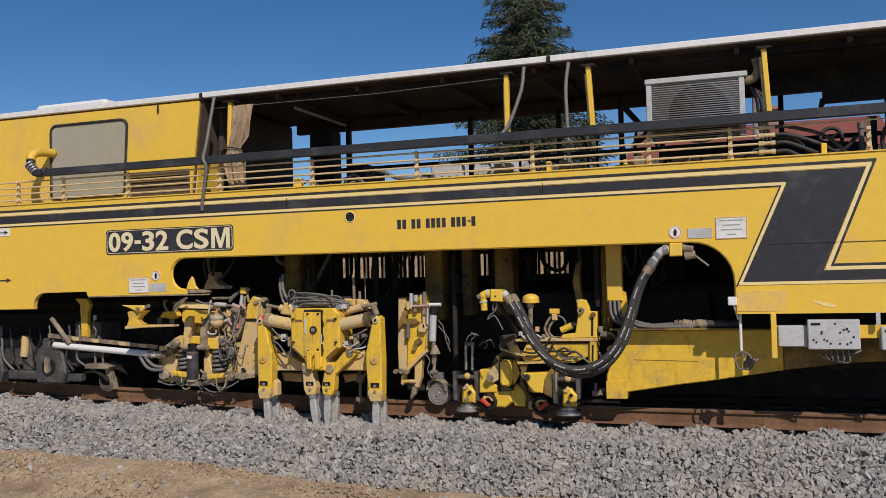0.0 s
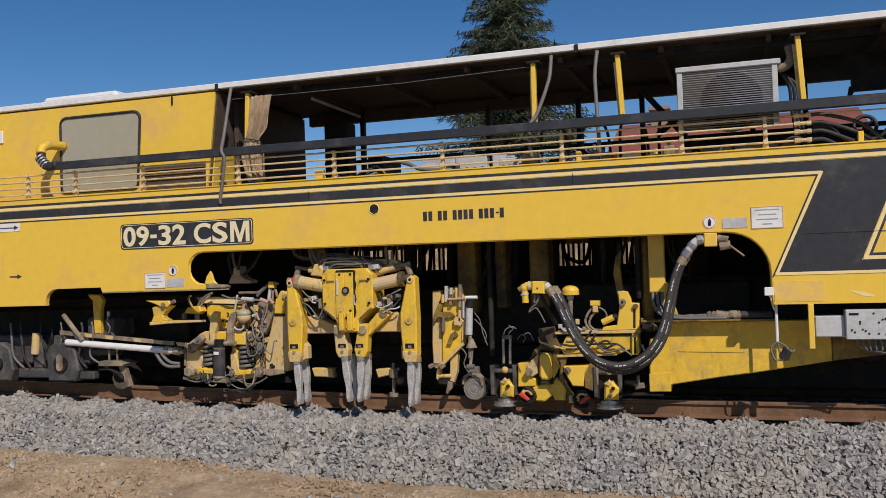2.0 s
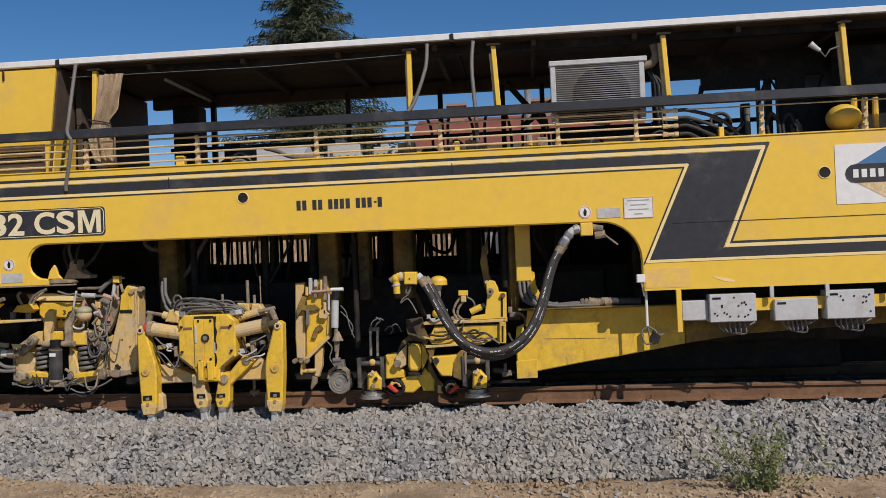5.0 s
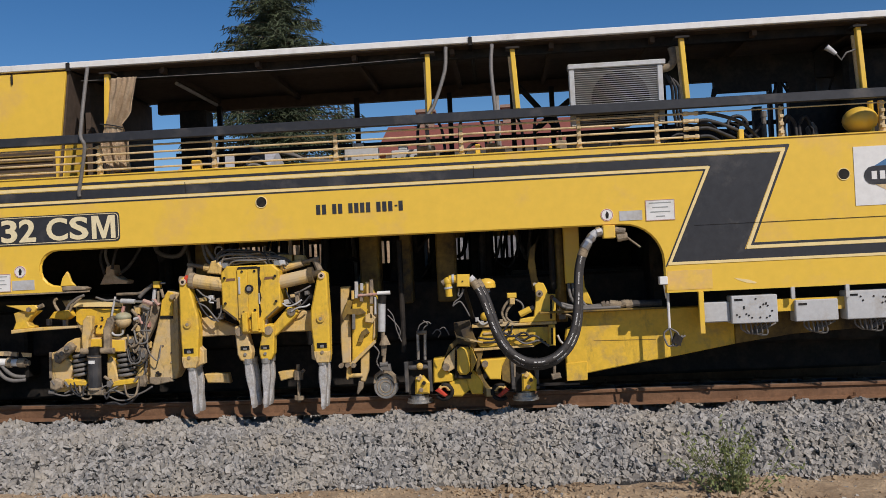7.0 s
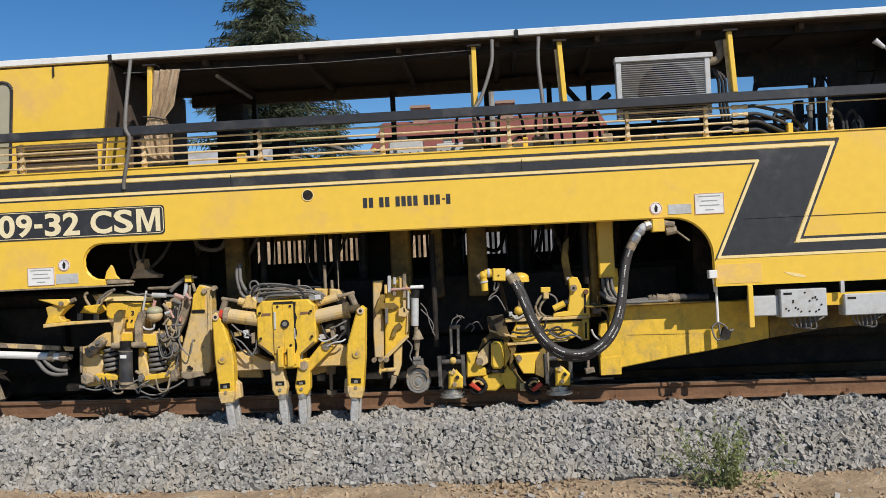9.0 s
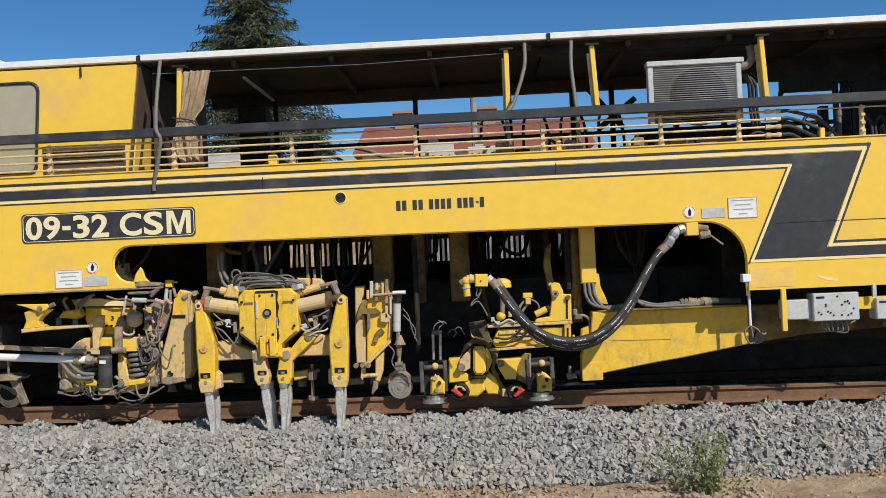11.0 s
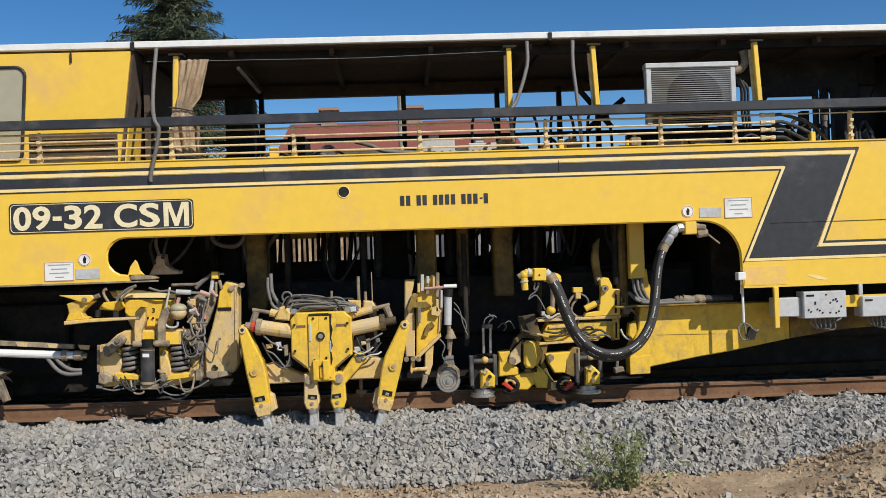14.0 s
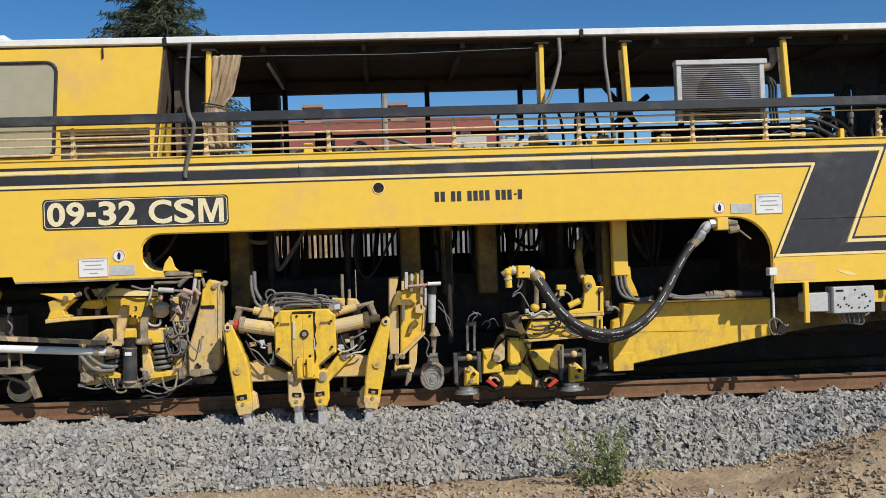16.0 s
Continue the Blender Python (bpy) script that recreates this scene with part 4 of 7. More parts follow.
    for x in (1.95, 2.05, 2.15):
        bm = B()
        rod(bm, (x, 9.25, 2.52), (x, 9.25, 2.85), 0.03, 8)
        part("filter", bm, YELLOW_WORN, m)
    bm = B()
    rod(bm, (1.57, 9.30, 3.43), (1.66, 9.30, 3.355), 0.032, 12, 0.020)
    lamp = part("work_lamp", bm, GREY, m, "small unlit work lamp on a bent bracket")
    bm = B()
    tube(bm, [(1.66, 9.30, 3.355), (1.71, 9.30, 3.29), (1.76, 9.30, 3.36), (1.86, 9.30, 3.39)], 0.009, 6)
    part("bracket_arm", bm, CABLE, lamp)


def build_underside(m):
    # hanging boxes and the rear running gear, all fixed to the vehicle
    # near-black blocks stand in for the deep shade under the vehicle
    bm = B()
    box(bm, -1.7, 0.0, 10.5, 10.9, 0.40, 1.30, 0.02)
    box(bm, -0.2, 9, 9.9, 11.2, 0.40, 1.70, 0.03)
    part("underframe", bm, DARK, m, "near-black underframe block standing in for shade")
    # narrow shelf with the wrapped hose bundle on it, added to shade the side beam
    bm = B()
    box(bm, -1.45, -0.16, 9.27, 9.41, 0.865, 0.883, 0.004)
    part("hose_shelf", bm, OLIVE, m)
    for k, (r, mat, line) in enumerate(((0.019, CABLE, ((-1.30, 9.32, 1.02), (-1.20, 9.32, 0.93), (-1.08, 9.32, 0.903), (-0.92, 9.32, 0.905), (-0.78, 9.32, 0.925))),
                                        (0.016, CABLE, ((-1.18, 9.285, 0.915), (-1.02, 9.285, 0.899), (-0.85, 9.285, 0.899), (-0.62, 9.285, 0.899))),
                                        (0.016, CABLE, ((-1.22, 9.36, 0.96), (-1.06, 9.36, 0.915), (-0.90, 9.36, 0.92), (-0.74, 9.36, 0.93))))):
        bm = B()
        tube(bm, bend(*line), r, 8)
        part("shelf_hose", bm, mat, m, "", True)
    bm = B()
    rng = random.Random(8)
    for i in range(9):
        x = -0.80 + 0.034 * i
        rod(bm, (x, 9.33, 0.927 + rng.uniform(-0.008, 0.008)), (x + 0.036, 9.33, 0.927 + rng.uniform(-0.008, 0.008)), 0.036 + rng.uniform(0, 0.012), 10)
    part("wrapped_bundle", bm, DUSTY_METAL, m, "grey wrapped hose bundle")
    bm = B()
    rod(bm, (-0.50, 9.33, 0.925), (-0.20, 9.33, 0.92), 0.038, 12)
    part("rubber_sleeve", bm, RUBBER, m)
    # bracket that carries the hoses
    bm = B()
    box(bm, -0.80, -0.68, 8.93, 9.05, 1.60, 1.73, 0.008)
    hb = part("hose_bracket", bm, YELLOW, m)
    for a, b, r in (((-0.68, 8.98, 1.68), (-0.58, 8.98, 1.66), 0.035), ((-0.66, 8.98, 1.60), (-0.56, 8.98, 1.615), 0.04), ((-0.56, 8.98, 1.60), (-0.44, 8.97, 1.50), 0.010)):
        bm = B()
        rod(bm, a, b, r, 10)
        part("coupling", bm, DUSTY_METAL, hb)
    for dy in (0.0, 0.06):
        bm = B()
        tube(bm, bend((-0.985, 8.97 + dy, 1.515), (-0.93, 8.972 + dy, 1.595), (-0.875, 8.978 + dy, 1.655), (-0.79, 8.98 + dy, 1.675)), 0.040, 14)
        part("hose_elbow", bm, GREY, hb, "grey steel hose elbow", True)
    for a, b in (((-0.985, 8.97, 1.515), (-0.945, 8.972, 1.573)), ((-0.925, 8.972, 1.60), (-0.900, 8.975, 1.63)), ((-0.86, 8.978, 1.664), (-0.815, 8.98, 1.673))):
        bm = B()
        rod(bm, a, b, 0.049, 8)
        part("crimp_ring", bm, STEEL, hb)
    # lubricator box and its hanging tube
    bm = B()
    box(bm, -0.275, -0.195, 8.93, 9.02, 1.12, 1.20, 0.006)
    part("junction_box", bm, WHITE, m, "small white junction box")
    bm = B()
    rod(bm, (-0.225, 8.99, 1.12), (-0.19, 9.10, 0.98), 0.008, 8)
    rod(bm, (-0.172, 9.10, 1.10), (-0.172, 9.10, 0.68), 0.014, 8)
    part("drop_tube", bm, WHITE, m)
    for i in range(3):
        bm = B()
        tube(bm, bend((-0.172, 9.10, 0.68), (-0.23 + 0.07 * i, 9.10, 0.62), (-0.20 + 0.05 * i, 9.08, 0.51), (-0.14, 9.09, 0.52), (-0.08 + 0.03 * i, 9.10, 0.60)), 0.010, 6)
        part("drop_cable", bm, CABLE, m, "", True)
    bm = B()
    plate(bm, [(-0.16, 0.54), (-0.08, 0.50), (-0.05, 0.58), (-0.12, 0.63)], 9.06, 9.12)
    part("sensor", bm, DARK, m)
    # boxes hung below the side frame
    bm = B()
    box(bm, 0.10, 0.150, 8.96, 9.0, 0.62, 1.035, 0.005)
    part("hanger", bm, YELLOW, m)
    bm = B()
    box(bm, 0.15, 9, 9.07, 9.13, 0.80, 0.92)
    part("hanger_rail", bm, YELLOW_WORN, m)

    def terminal(x0, x1, z0, z1, yy, dots):
        bm = B()
        box(bm, x0, x1, yy, yy + 0.18, z0, z1, 0.008)
        ob = part("terminal_box", bm, GREY, m, "grey sheet-metal terminal box with cables below")
        rng = random.Random(int(x0 * 100))
        for _ in range(dots):
            cx, cz = rng.uniform(x0 + 0.04, x1 - 0.04), rng.uniform(z0 + 0.05, z1 - 0.03)
            bm = B()
            rod(bm, (cx, yy - 0.006, cz), (cx, yy, cz), 0.009, 8)
            part("screw", bm, DARK, ob)
        bm = B()
        box(bm, x0 + 0.03, x0 + 0.11, yy - 0.004, yy, z1 - 0.05, z1 - 0.03)
        part("text_bar", bm, DARK, ob)
        for i in range(6):
            cx = x0 + 0.10 + i * (x1 - x0 - 0.2) / 5
            bm = B()
            tube(bm, bend((cx, yy + 0.08, z0), (cx + 0.01, yy + 0.08, z0 - 0.06 - 0.012 * i), (cx + 0.10 - 0.035 * i, yy + 0.12, z0 - 0.11), (cx + 0.12, yy + 0.16, z0 - 0.02)), 0.009, 6)
            part("cable", bm, CABLE, ob, "", True)

    bm = B()
    box(bm, 0.16, 0.42, 9.05, 9.25, 0.72, 0.92, 0.01)
    part("terminal_box", bm, GREY, m, "plain grey sheet-metal box")
    terminal(0.42, 0.865, 0.70, 0.975, 9.0, 17)
    terminal(1.04, 1.45, 0.695, 0.905, 9.02, 0)
    terminal(1.53, 1.98, 0.695, 0.975, 9.02, 9)
    terminal(2.15, 2.55, 0.70, 0.92, 9.02, 4)
    for x in (1.0, 1.52, 2.1):
        bm = B()
        box(bm, x, x + 0.035, 8.99, 9.02, 0.92, 1.04)
        part("hanger", bm, GREY, m)
    # rear running gear with the push cylinder
    bm = B()
    rod(bm, (-8.62, 9.35, 0.700), (-7.03, 9.35, 0.585), 0.040, 14)
    cyl = part("push_cylinder", bm, WHITE, m, "long bright hydraulic cylinder")
    bm = B()
    rod(bm, (-7.15, 9.35, 0.594), (-7.10, 9.35, 0.590), 0.056, 14)
    part("cylinder_ring", bm, DUSTY_METAL, cyl)
    bm = B()
    rod(bm, (-7.03, 9.35, 0.585), (-6.95, 9.35, 0.580), 0.050, 8)
    rod(bm, (-6.955, 9.35, 0.580), (-6.91, 9.35, 0.577), 0.030, 8)
    part("cylinder_head", bm, DUSTY_METAL, cyl)
    bm = B()
    plate(bm, [(-8.70, 0.80), (-7.03, 0.655), (-7.03, 0.700), (-8.70, 0.85)], 9.32, 9.36)
    part("cylinder_guard", bm, DUSTY_METAL, m)
    for i in (0, 1, 3, 4, 5):
        bm = B()
        xx = -8.3 + 0.24 * i + 0.07 * (i % 3)
        plate(bm, [(xx, 0.800 - 0.0868 * (xx + 8.7)), (xx + 0.09, 0.792 - 0.0868 * (xx + 8.7)), (xx + 0.10, 0.836 - 0.0868 * (xx + 8.7)), (xx - 0.02, 0.846 - 0.0868 * (xx + 8.7))], 9.316, 9.32)
        part("warning_patch", bm, YELLOW_DUSTY, m)
    for line in (((-7.30, 9.35, 0.565), (-7.20, 9.33, 0.45), (-7.10, 9.33, 0.40), (-6.96, 9.35, 0.40)), ((-7.22, 9.35, 0.565), (-7.14, 9.33, 0.49), (-7.06, 9.33, 0.445), (-6.96, 9.35, 0.43))):
        bm = B()
        tube(bm, bend(*line), 0.021, 8)
        part("cylinder_hose", bm, CABLE, m, "", True)
    # wheel of the rear axle, frame and spring gear
    wx, wr, wz = -8.0, 0.14, 0.215
    bm = B()
    rod(bm, (wx, 9.62, wz), (wx, 9.76, wz), wr, 28)
    rod(bm, (wx, 9.60, wz), (wx, 9.62, wz), wr * 0.92, 28)
    rod(bm, (wx, 9.76, wz), (wx, 9.80, wz), wr + 0.028, 28)
    wheel = part("wheel", bm, DARK, m, "dark oily rail wheel with a painted sunlit crescent")
    bm = B()
    tube(bm, [(wx + (wr - 0.022) * math.cos(a), 9.604, wz + (wr - 0.022) * math.sin(a)) for a in np.linspace(0, 6.2832, 29)], 0.020, 6)
    part("tyre_edge", bm, BRASS, wheel, "pale worn tyre edge")
    # pale disc gives the sunlit lower crescent of the tyre
    bm = B()
    rod(bm, (wx, 9.592, wz), (wx, 9.60, wz), wr * 0.9, 24)
    part("tyre_face", bm, FABRIC, wheel, "tyre face coloured pale for its sunlit crescent")
    # dark disc set above the centre paints the mudguard's shadow
    bm = B()
    rod(bm, (wx, 9.56, wz + 0.04), (wx, 9.592, wz + 0.04), wr * 0.66, 20)
    part("hub", bm, DARK, wheel)
    bm = B()
    plate(bm, [(-8.17, 0.395), (-7.80, 0.395), (-7.77, 0.425), (-7.90, 0.465), (-8.14, 0.46)], 9.36, 9.62, 0.008)
    plate(bm, [(-7.93, 0.40), (-7.83, 0.40), (-7.74, 0.14), (-7.80, 0.12)], 9.44, 9.50, 0.006)
    guard = part("axle_guard", bm, DUSTY_METAL, m, "dusty axle guard over the wheel")
    bm = B()
    plate(bm, [(-8.20, 0.36), (-8.02, 0.375), (-7.86, 0.30), (-7.83, 0.24), (-7.86, 0.235), (-7.91, 0.29), (-8.04, 0.345), (-8.20, 0.33)], 9.40, 9.56, 0.004)
    part("mudguard", bm, DARK, guard)
    for x in (-8.02, -7.90):
        bm = B()
        rod(bm, (x, 9.40, 0.46), (x, 9.40, 0.62), 0.014, 8)
        part("stay", bm, DUSTY_METAL, guard)
    # tie with its hanging cable beside the lug
    bm = B()
    tube(bm, bend((-7.98, 9.36, 1.04), (-8.0, 9.35, 0.95), (-7.96, 9.35, 0.88), (-7.99, 9.36, 0.80)), 0.011, 6)
    part("tie_cable", bm, CABLE, m, "", True)
    bm = B()
    box(bm, -8.0, -7.965, 9.345, 9.375, 1.02, 1.08, 0.005)
    part("cable_clip", bm, GREY, m)
    bm = B()
    box(bm, -11.0, -8.4, 9.5, 9.9, 0.40, 0.78, 0.03)
    box(bm, -8.4, -8.0, 9.45, 9.9, 0.74, 1.0, 0.03)
    part("bogie_frame", bm, GREASE, m, "dark oily bogie frame")
    # near-black block painted as the shade behind the bogie
    bm = B()
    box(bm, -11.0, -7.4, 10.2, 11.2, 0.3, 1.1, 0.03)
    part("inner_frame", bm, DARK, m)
    rng = random.Random(5)
    # axle bearings, brake gear and hoses on the bogie frame
    for x in (-9.75, -8.72):
        bm = B()
        plate(bm, [(x - 0.22, 0.20), (x + 0.20, 0.20), (x + 0.26, 0.34), (x + 0.20, 0.62), (x + 0.08, 0.70), (x - 0.12, 0.70), (x - 0.24, 0.55)], 9.36, 9.50, 0.02)
        ax = part("axle_box", bm, GREASE, m)
        bm = B()
        rod(bm, (x, 9.33, 0.42), (x, 9.37, 0.42), 0.10, 18)
        part("bearing_cap", bm, DARK, ax)
        bm = B()
        plate(bm, [*arc(x, 0.50, 0.045, 0, 180, 6), *arc(x, 0.38, 0.045, 180, 360, 6)], 9.315, 9.33)
        part("cap_slot", bm, DUSTY_METAL, ax)
    for x0, x1, z0, z1, yy in ((-9.45, -8.95, 0.24, 0.36, 9.40), (-8.50, -8.28, 0.22, 0.32, 9.42), (-8.40, -7.95, 0.52, 0.60, 9.46), (-9.2, -9.05, 0.36, 0.75, 9.40)):
        bm = B()
        box(bm, x0, x1, yy, yy + 0.12, z0, z1, 0.015)
        part("brake_beam", bm, GREASE, m)
    for k in range(9):
        x = -9.55 + 0.16 * k
        bm = B()
        tube(bm, bend((x, 9.40, 0.95), (x + 0.04, 9.37, 0.75), (x + rng.uniform(-0.08, 0.14), 9.38, 0.52), (x + rng.uniform(0.0, 0.25), 9.42, 0.36)), rng.uniform(0.010, 0.018), 6)
        part("brake_hose", bm, rng.choice([RUBBER, DARK, CABLE]), m, "", True)
    bm = B()
    rod(bm, (-9.15, 9.38, 0.55), (-9.12, 9.38, 0.82), 0.05, 12)
    part("brake_cylinder", bm, YELLOW_DUSTY, m)
    for x, z in ((-8.25, 0.80),):
        bm = B()
        plate(bm, [(x + 0.03, z), (x + 0.12, z), (x + 0.13, z + 0.30), (x + 0.17, z + 0.42), (x + 0.12, z + 0.49), (x - 0.06, z + 0.50), (x - 0.04, z + 0.46), (x + 0.01, z + 0.42)], 9.38, 9.44, 0.008)
        part("lug", bm, YELLOW_WORN, m)
    bm = B()
    rod(bm, (-8.62, 9.3, 1.05), (-8.35, 9.32, 0.72), 0.03, 8)
    part("strut", bm, DUSTY_METAL, m)
    # hoses and columns in the dark of the arch
    for k in range(20):
        x = rng.uniform(-6.0, -1.0)
        z = rng.uniform(1.35, 1.75)
        yy = rng.uniform(10.0, 11.5)
        bm = B()
        tube(bm, bend((x, yy, 1.95), (x + rng.uniform(-0.1, 0.1), yy, z), (x + rng.uniform(0.05, 0.3), yy, z - rng.uniform(0.0, 0.35)), (x + rng.uniform(0.2, 0.5), yy, 1.95)), rng.uniform(0.014, 0.03), 6)
        part("hanging_hose", bm, rng.choice([RUBBER, RUBBER, DARK, CABLE]), m, "", True)
    for k in range(16):
        x, yy = rng.uniform(-5.9, -1.2), rng.uniform(10.5, 11.4)
        bm = B()
        rod(bm, (x, yy, 1.15), (x + rng.uniform(-0.06, 0.06), yy, 2.36), rng.choice([0.014, 0.025, 0.045, 0.06]), 10)
        part("riser", bm, rng.choice([DARK, RUBBER, GREASE]), m)
    # near-black sheets and columns added to close off the shaded far side
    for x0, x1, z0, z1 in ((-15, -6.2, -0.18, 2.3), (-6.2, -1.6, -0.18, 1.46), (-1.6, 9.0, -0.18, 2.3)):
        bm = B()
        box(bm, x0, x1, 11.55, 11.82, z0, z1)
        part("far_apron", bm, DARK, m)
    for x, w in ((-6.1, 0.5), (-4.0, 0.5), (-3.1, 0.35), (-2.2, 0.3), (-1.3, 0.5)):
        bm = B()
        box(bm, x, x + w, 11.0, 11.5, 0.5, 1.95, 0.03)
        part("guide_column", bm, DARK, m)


machine = thing("tamping_machine", "long yellow track tamping machine with an open roofed deck", "track machine")
build_body(machine)
build_cab(machine)
build_roof(machine)
build_posts(machine)
build_railing(machine)
build_deck(machine)
build_underside(machine)


# ---- the satellite frame under the machine (at its place at the clip's end) ----
def coil(bm, x, y, z0, z1, r, wire, turns):
    n = turns * 14
    tube(bm, [(x + r * math.cos(i / 14 * 6.2832), y + r * math.sin(i / 14 * 6.2832), z0 + (z1 - z0) * i / n) for i in range(n + 1)], wire, 6)


def build_satellite():
    s = thing("satellite_frame", "dusty yellow spring-suspended working frame running on the rail", "track machine part")
    # upper frame with its light top strip
    pl(s, "upper_frame", [(-3.076, 1.223), (-2.394, 1.173), (-2.4, 1.03), (-2.515, 0.767), (-2.833, 0.78), (-2.915, 0.961), (-2.926, 1.14), (-3.032, 1.144)], 9.56, 9.80, YELLOW_DUSTY, 0.012)
    pl(s, "top_strip", [(-2.996, 1.227), (-2.75, 1.223), (-2.393, 1.162), (-2.395, 1.126), (-2.963, 1.149)], 9.53, 9.56, LINE, 0.004)
    pl(s, "seam", [(-2.899, 1.143), (-2.401, 1.124), (-2.401, 1.112), (-2.899, 1.132)], 9.545, 9.56, DARK, 0)
    panel = pl(s, "front_panel", [(-2.906, 1.123), (-2.401, 1.103), (-2.41, 1.032), (-2.514, 0.912), (-2.76, 0.922), (-2.865, 0.949), (-2.91, 0.993)], 9.53, 9.56, YELLOW_WORN, 0.006)
    x, z = (-2.629, 0.981)
    lettering("tag_figure", "3", x, 9.528, z, 0.03, 0.05, DARK, panel)
    pl(s, "bolt_block", [(-2.683, 0.936), (-2.595, 0.933), (-2.599, 0.838), (-2.687, 0.841)], 9.50, 9.56, YELLOW, 0.01)
    for x, z in ((-2.666, 0.93), (-2.613, 0.927)):
        stud(s, "bolt", DARK, x, z, 9.485, 9.51, 0.012)
    # hook bracket on its shelf, close behind the side frame
    pl(s, "bracket_shelf", [(-3.335, 0.958), (-3.096, 0.971), (-2.642, 0.970), (-2.644, 0.949), (-3.098, 0.936), (-3.335, 0.919)], 8.98, 9.10, YELLOW_DUSTY, 0.006)
    hook = pl(s, "hook_bracket", [(-3.312, 1.125), (-3.256, 1.146), (-3.046, 1.143), (-3.137, 1.073), (-3.166, 1.036), (-3.151, 1.001), (-3.096, 0.982), (-3.108, 0.966), (-3.329, 0.953), (-3.293, 1.035)], 9.00, 9.10, YELLOW_WORN, 0.01, "yellow hook bracket")
    pl(hook, "hook_arm", [(-3.375, 1.212), (-3.061, 1.205), (-3.034, 1.175), (-3.080, 1.132), (-3.146, 1.129), (-3.255, 1.173)], 8.97, 9.01, YELLOW, 0.008)
    stud(hook, "pin", DUSTY_METAL, -3.123, 1.162, 8.945, 8.98, 0.024, 12)
    pin(hook, "pin_head", DUSTY_METAL, (-3.06, 9.0, 1.172), (-2.99, 9.0, 1.200), 0.022, 8)
    # knuckle block with short hoses
    knuckle = pl(s, "knuckle_block", [(-3.141, 1.038), (-3.081, 1.112), (-2.919, 1.123), (-2.886, 1.057), (-2.945, 1.019), (-3.09, 1.036)], 9.38, 9.50, YELLOW_WORN, 0.012)
    pl(knuckle, "clip", [(-3.159, 1.039), (-3.118, 1.037), (-3.121, 0.967), (-3.161, 0.969)], 9.37, 9.42, CABLE, 0.005)
    pl(knuckle, "clip", [(-2.98, 1.02), (-2.94, 1.018), (-2.942, 0.954), (-2.982, 0.956)], 9.37, 9.42, CABLE, 0.005)
    pl(knuckle, "clip", [(-3.104, 0.966), (-2.994, 0.962), (-2.995, 0.939), (-3.104, 0.943)], 9.39, 9.42, DARK, 0.004)
    pipe(knuckle, "short_hose", DUSTY_METAL, 0.016, (-3.035, 9.42, 1.104), (-3.079, 9.42, 1.182), (-3.083, 9.42, 1.229), (-3.053, 9.42, 1.251))
    pipe(knuckle, "short_hose", CABLE, 0.016, (-2.966, 9.42, 1.09), (-2.929, 9.42, 1.17), (-2.845, 9.42, 1.237), (-2.751, 9.42, 1.274))
    pipe(knuckle, "short_hose", DUSTY_METAL, 0.013, (-2.931, 9.42, 1.088), (-2.894, 9.42, 1.157), (-2.834, 9.42, 1.213), (-2.787, 9.42, 1.247))
    # spring seat, an arch over both springs
    pl(s, "spring_seat", [(-3.049, 0.707), (-2.977, 0.774), (-2.895, 0.812), (-2.257, 0.797), (-2.165, 0.752), (-2.098, 0.668), (-2.123, 0.633), (-2.248, 0.709), (-2.274, 0.634), (-2.9, 0.66), (-2.921, 0.731), (-3.015, 0.676)], 9.45, 9.70, YELLOW_DUSTY, 0.010, "dusty yellow spring seat")
    pl(s, "seat_panel", [(-2.478, 0.777), (-2.333, 0.771), (-2.338, 0.648), (-2.483, 0.654)], 9.43, 9.45, YELLOW, 0.004)
    pl(s, "seat_panel", [(-2.721, 0.799), (-2.582, 0.793), (-2.585, 0.705), (-2.724, 0.711)], 9.435, 9.45, YELLOW_WORN, 0.004)
    pl(s, "seat_step", [(-2.333, 0.783), (-2.246, 0.779), (-2.25, 0.644), (-2.338, 0.648)], 9.43, 9.45, YELLOW_DUSTY, 0.004)
    for o in ([(-2.772, 0.66), (-2.778, 0.823), (-2.755, 1.003), (-2.707, 1.053), (-2.649, 1.045), (-2.66, 0.906), (-2.704, 0.791), (-2.709, 0.658)], [(-2.542, 0.657), (-2.539, 0.889), (-2.489, 1.015), (-2.43, 1.042), (-2.409, 0.977), (-2.466, 0.851), (-2.473, 0.654)]):
        ear = pl(s, "lug", o, 9.36, 9.43, DUSTY_METAL if o[0][0] > -2.6 else YELLOW_DUSTY, 0.012)
    pin(s, "cross_pin", DUSTY_METAL, (-2.783, 9.36, 0.678), (-2.639, 9.36, 0.672), 0.032)
    pin(s, "cross_pin", DUSTY_METAL, (-2.564, 9.36, 0.675), (-2.42, 9.36, 0.669), 0.032)
    # webs of the frame beside the springs, and the bar below them
    pl(s, "frame_web", [(-3.13, 0.66), (-3.02, 0.70), (-2.945, 0.60), (-2.945, 0.30), (-3.13, 0.28)], 9.50, 9.60, YELLOW_WORN, 0.008)
    pl(s, "frame_web", [(-2.56, 0.62), (-2.50, 0.62), (-2.435, 0.52), (-2.435, 0.28), (-2.57, 0.26)], 9.50, 9.60, YELLOW_WORN, 0.008)
    pl(s, "frame_web", [(-2.27, 0.50), (-2.16, 0.55), (-2.10, 0.50), (-2.10, 0.28), (-2.27, 0.27)], 9.52, 9.60, YELLOW_DUSTY, 0.008)
    pl(s, "frame_bar", [(-2.95, 0.36), (-2.72, 0.345), (-2.72, 0.265), (-2.95, 0.275)], 9.43, 9.50, YELLOW, 0.008)
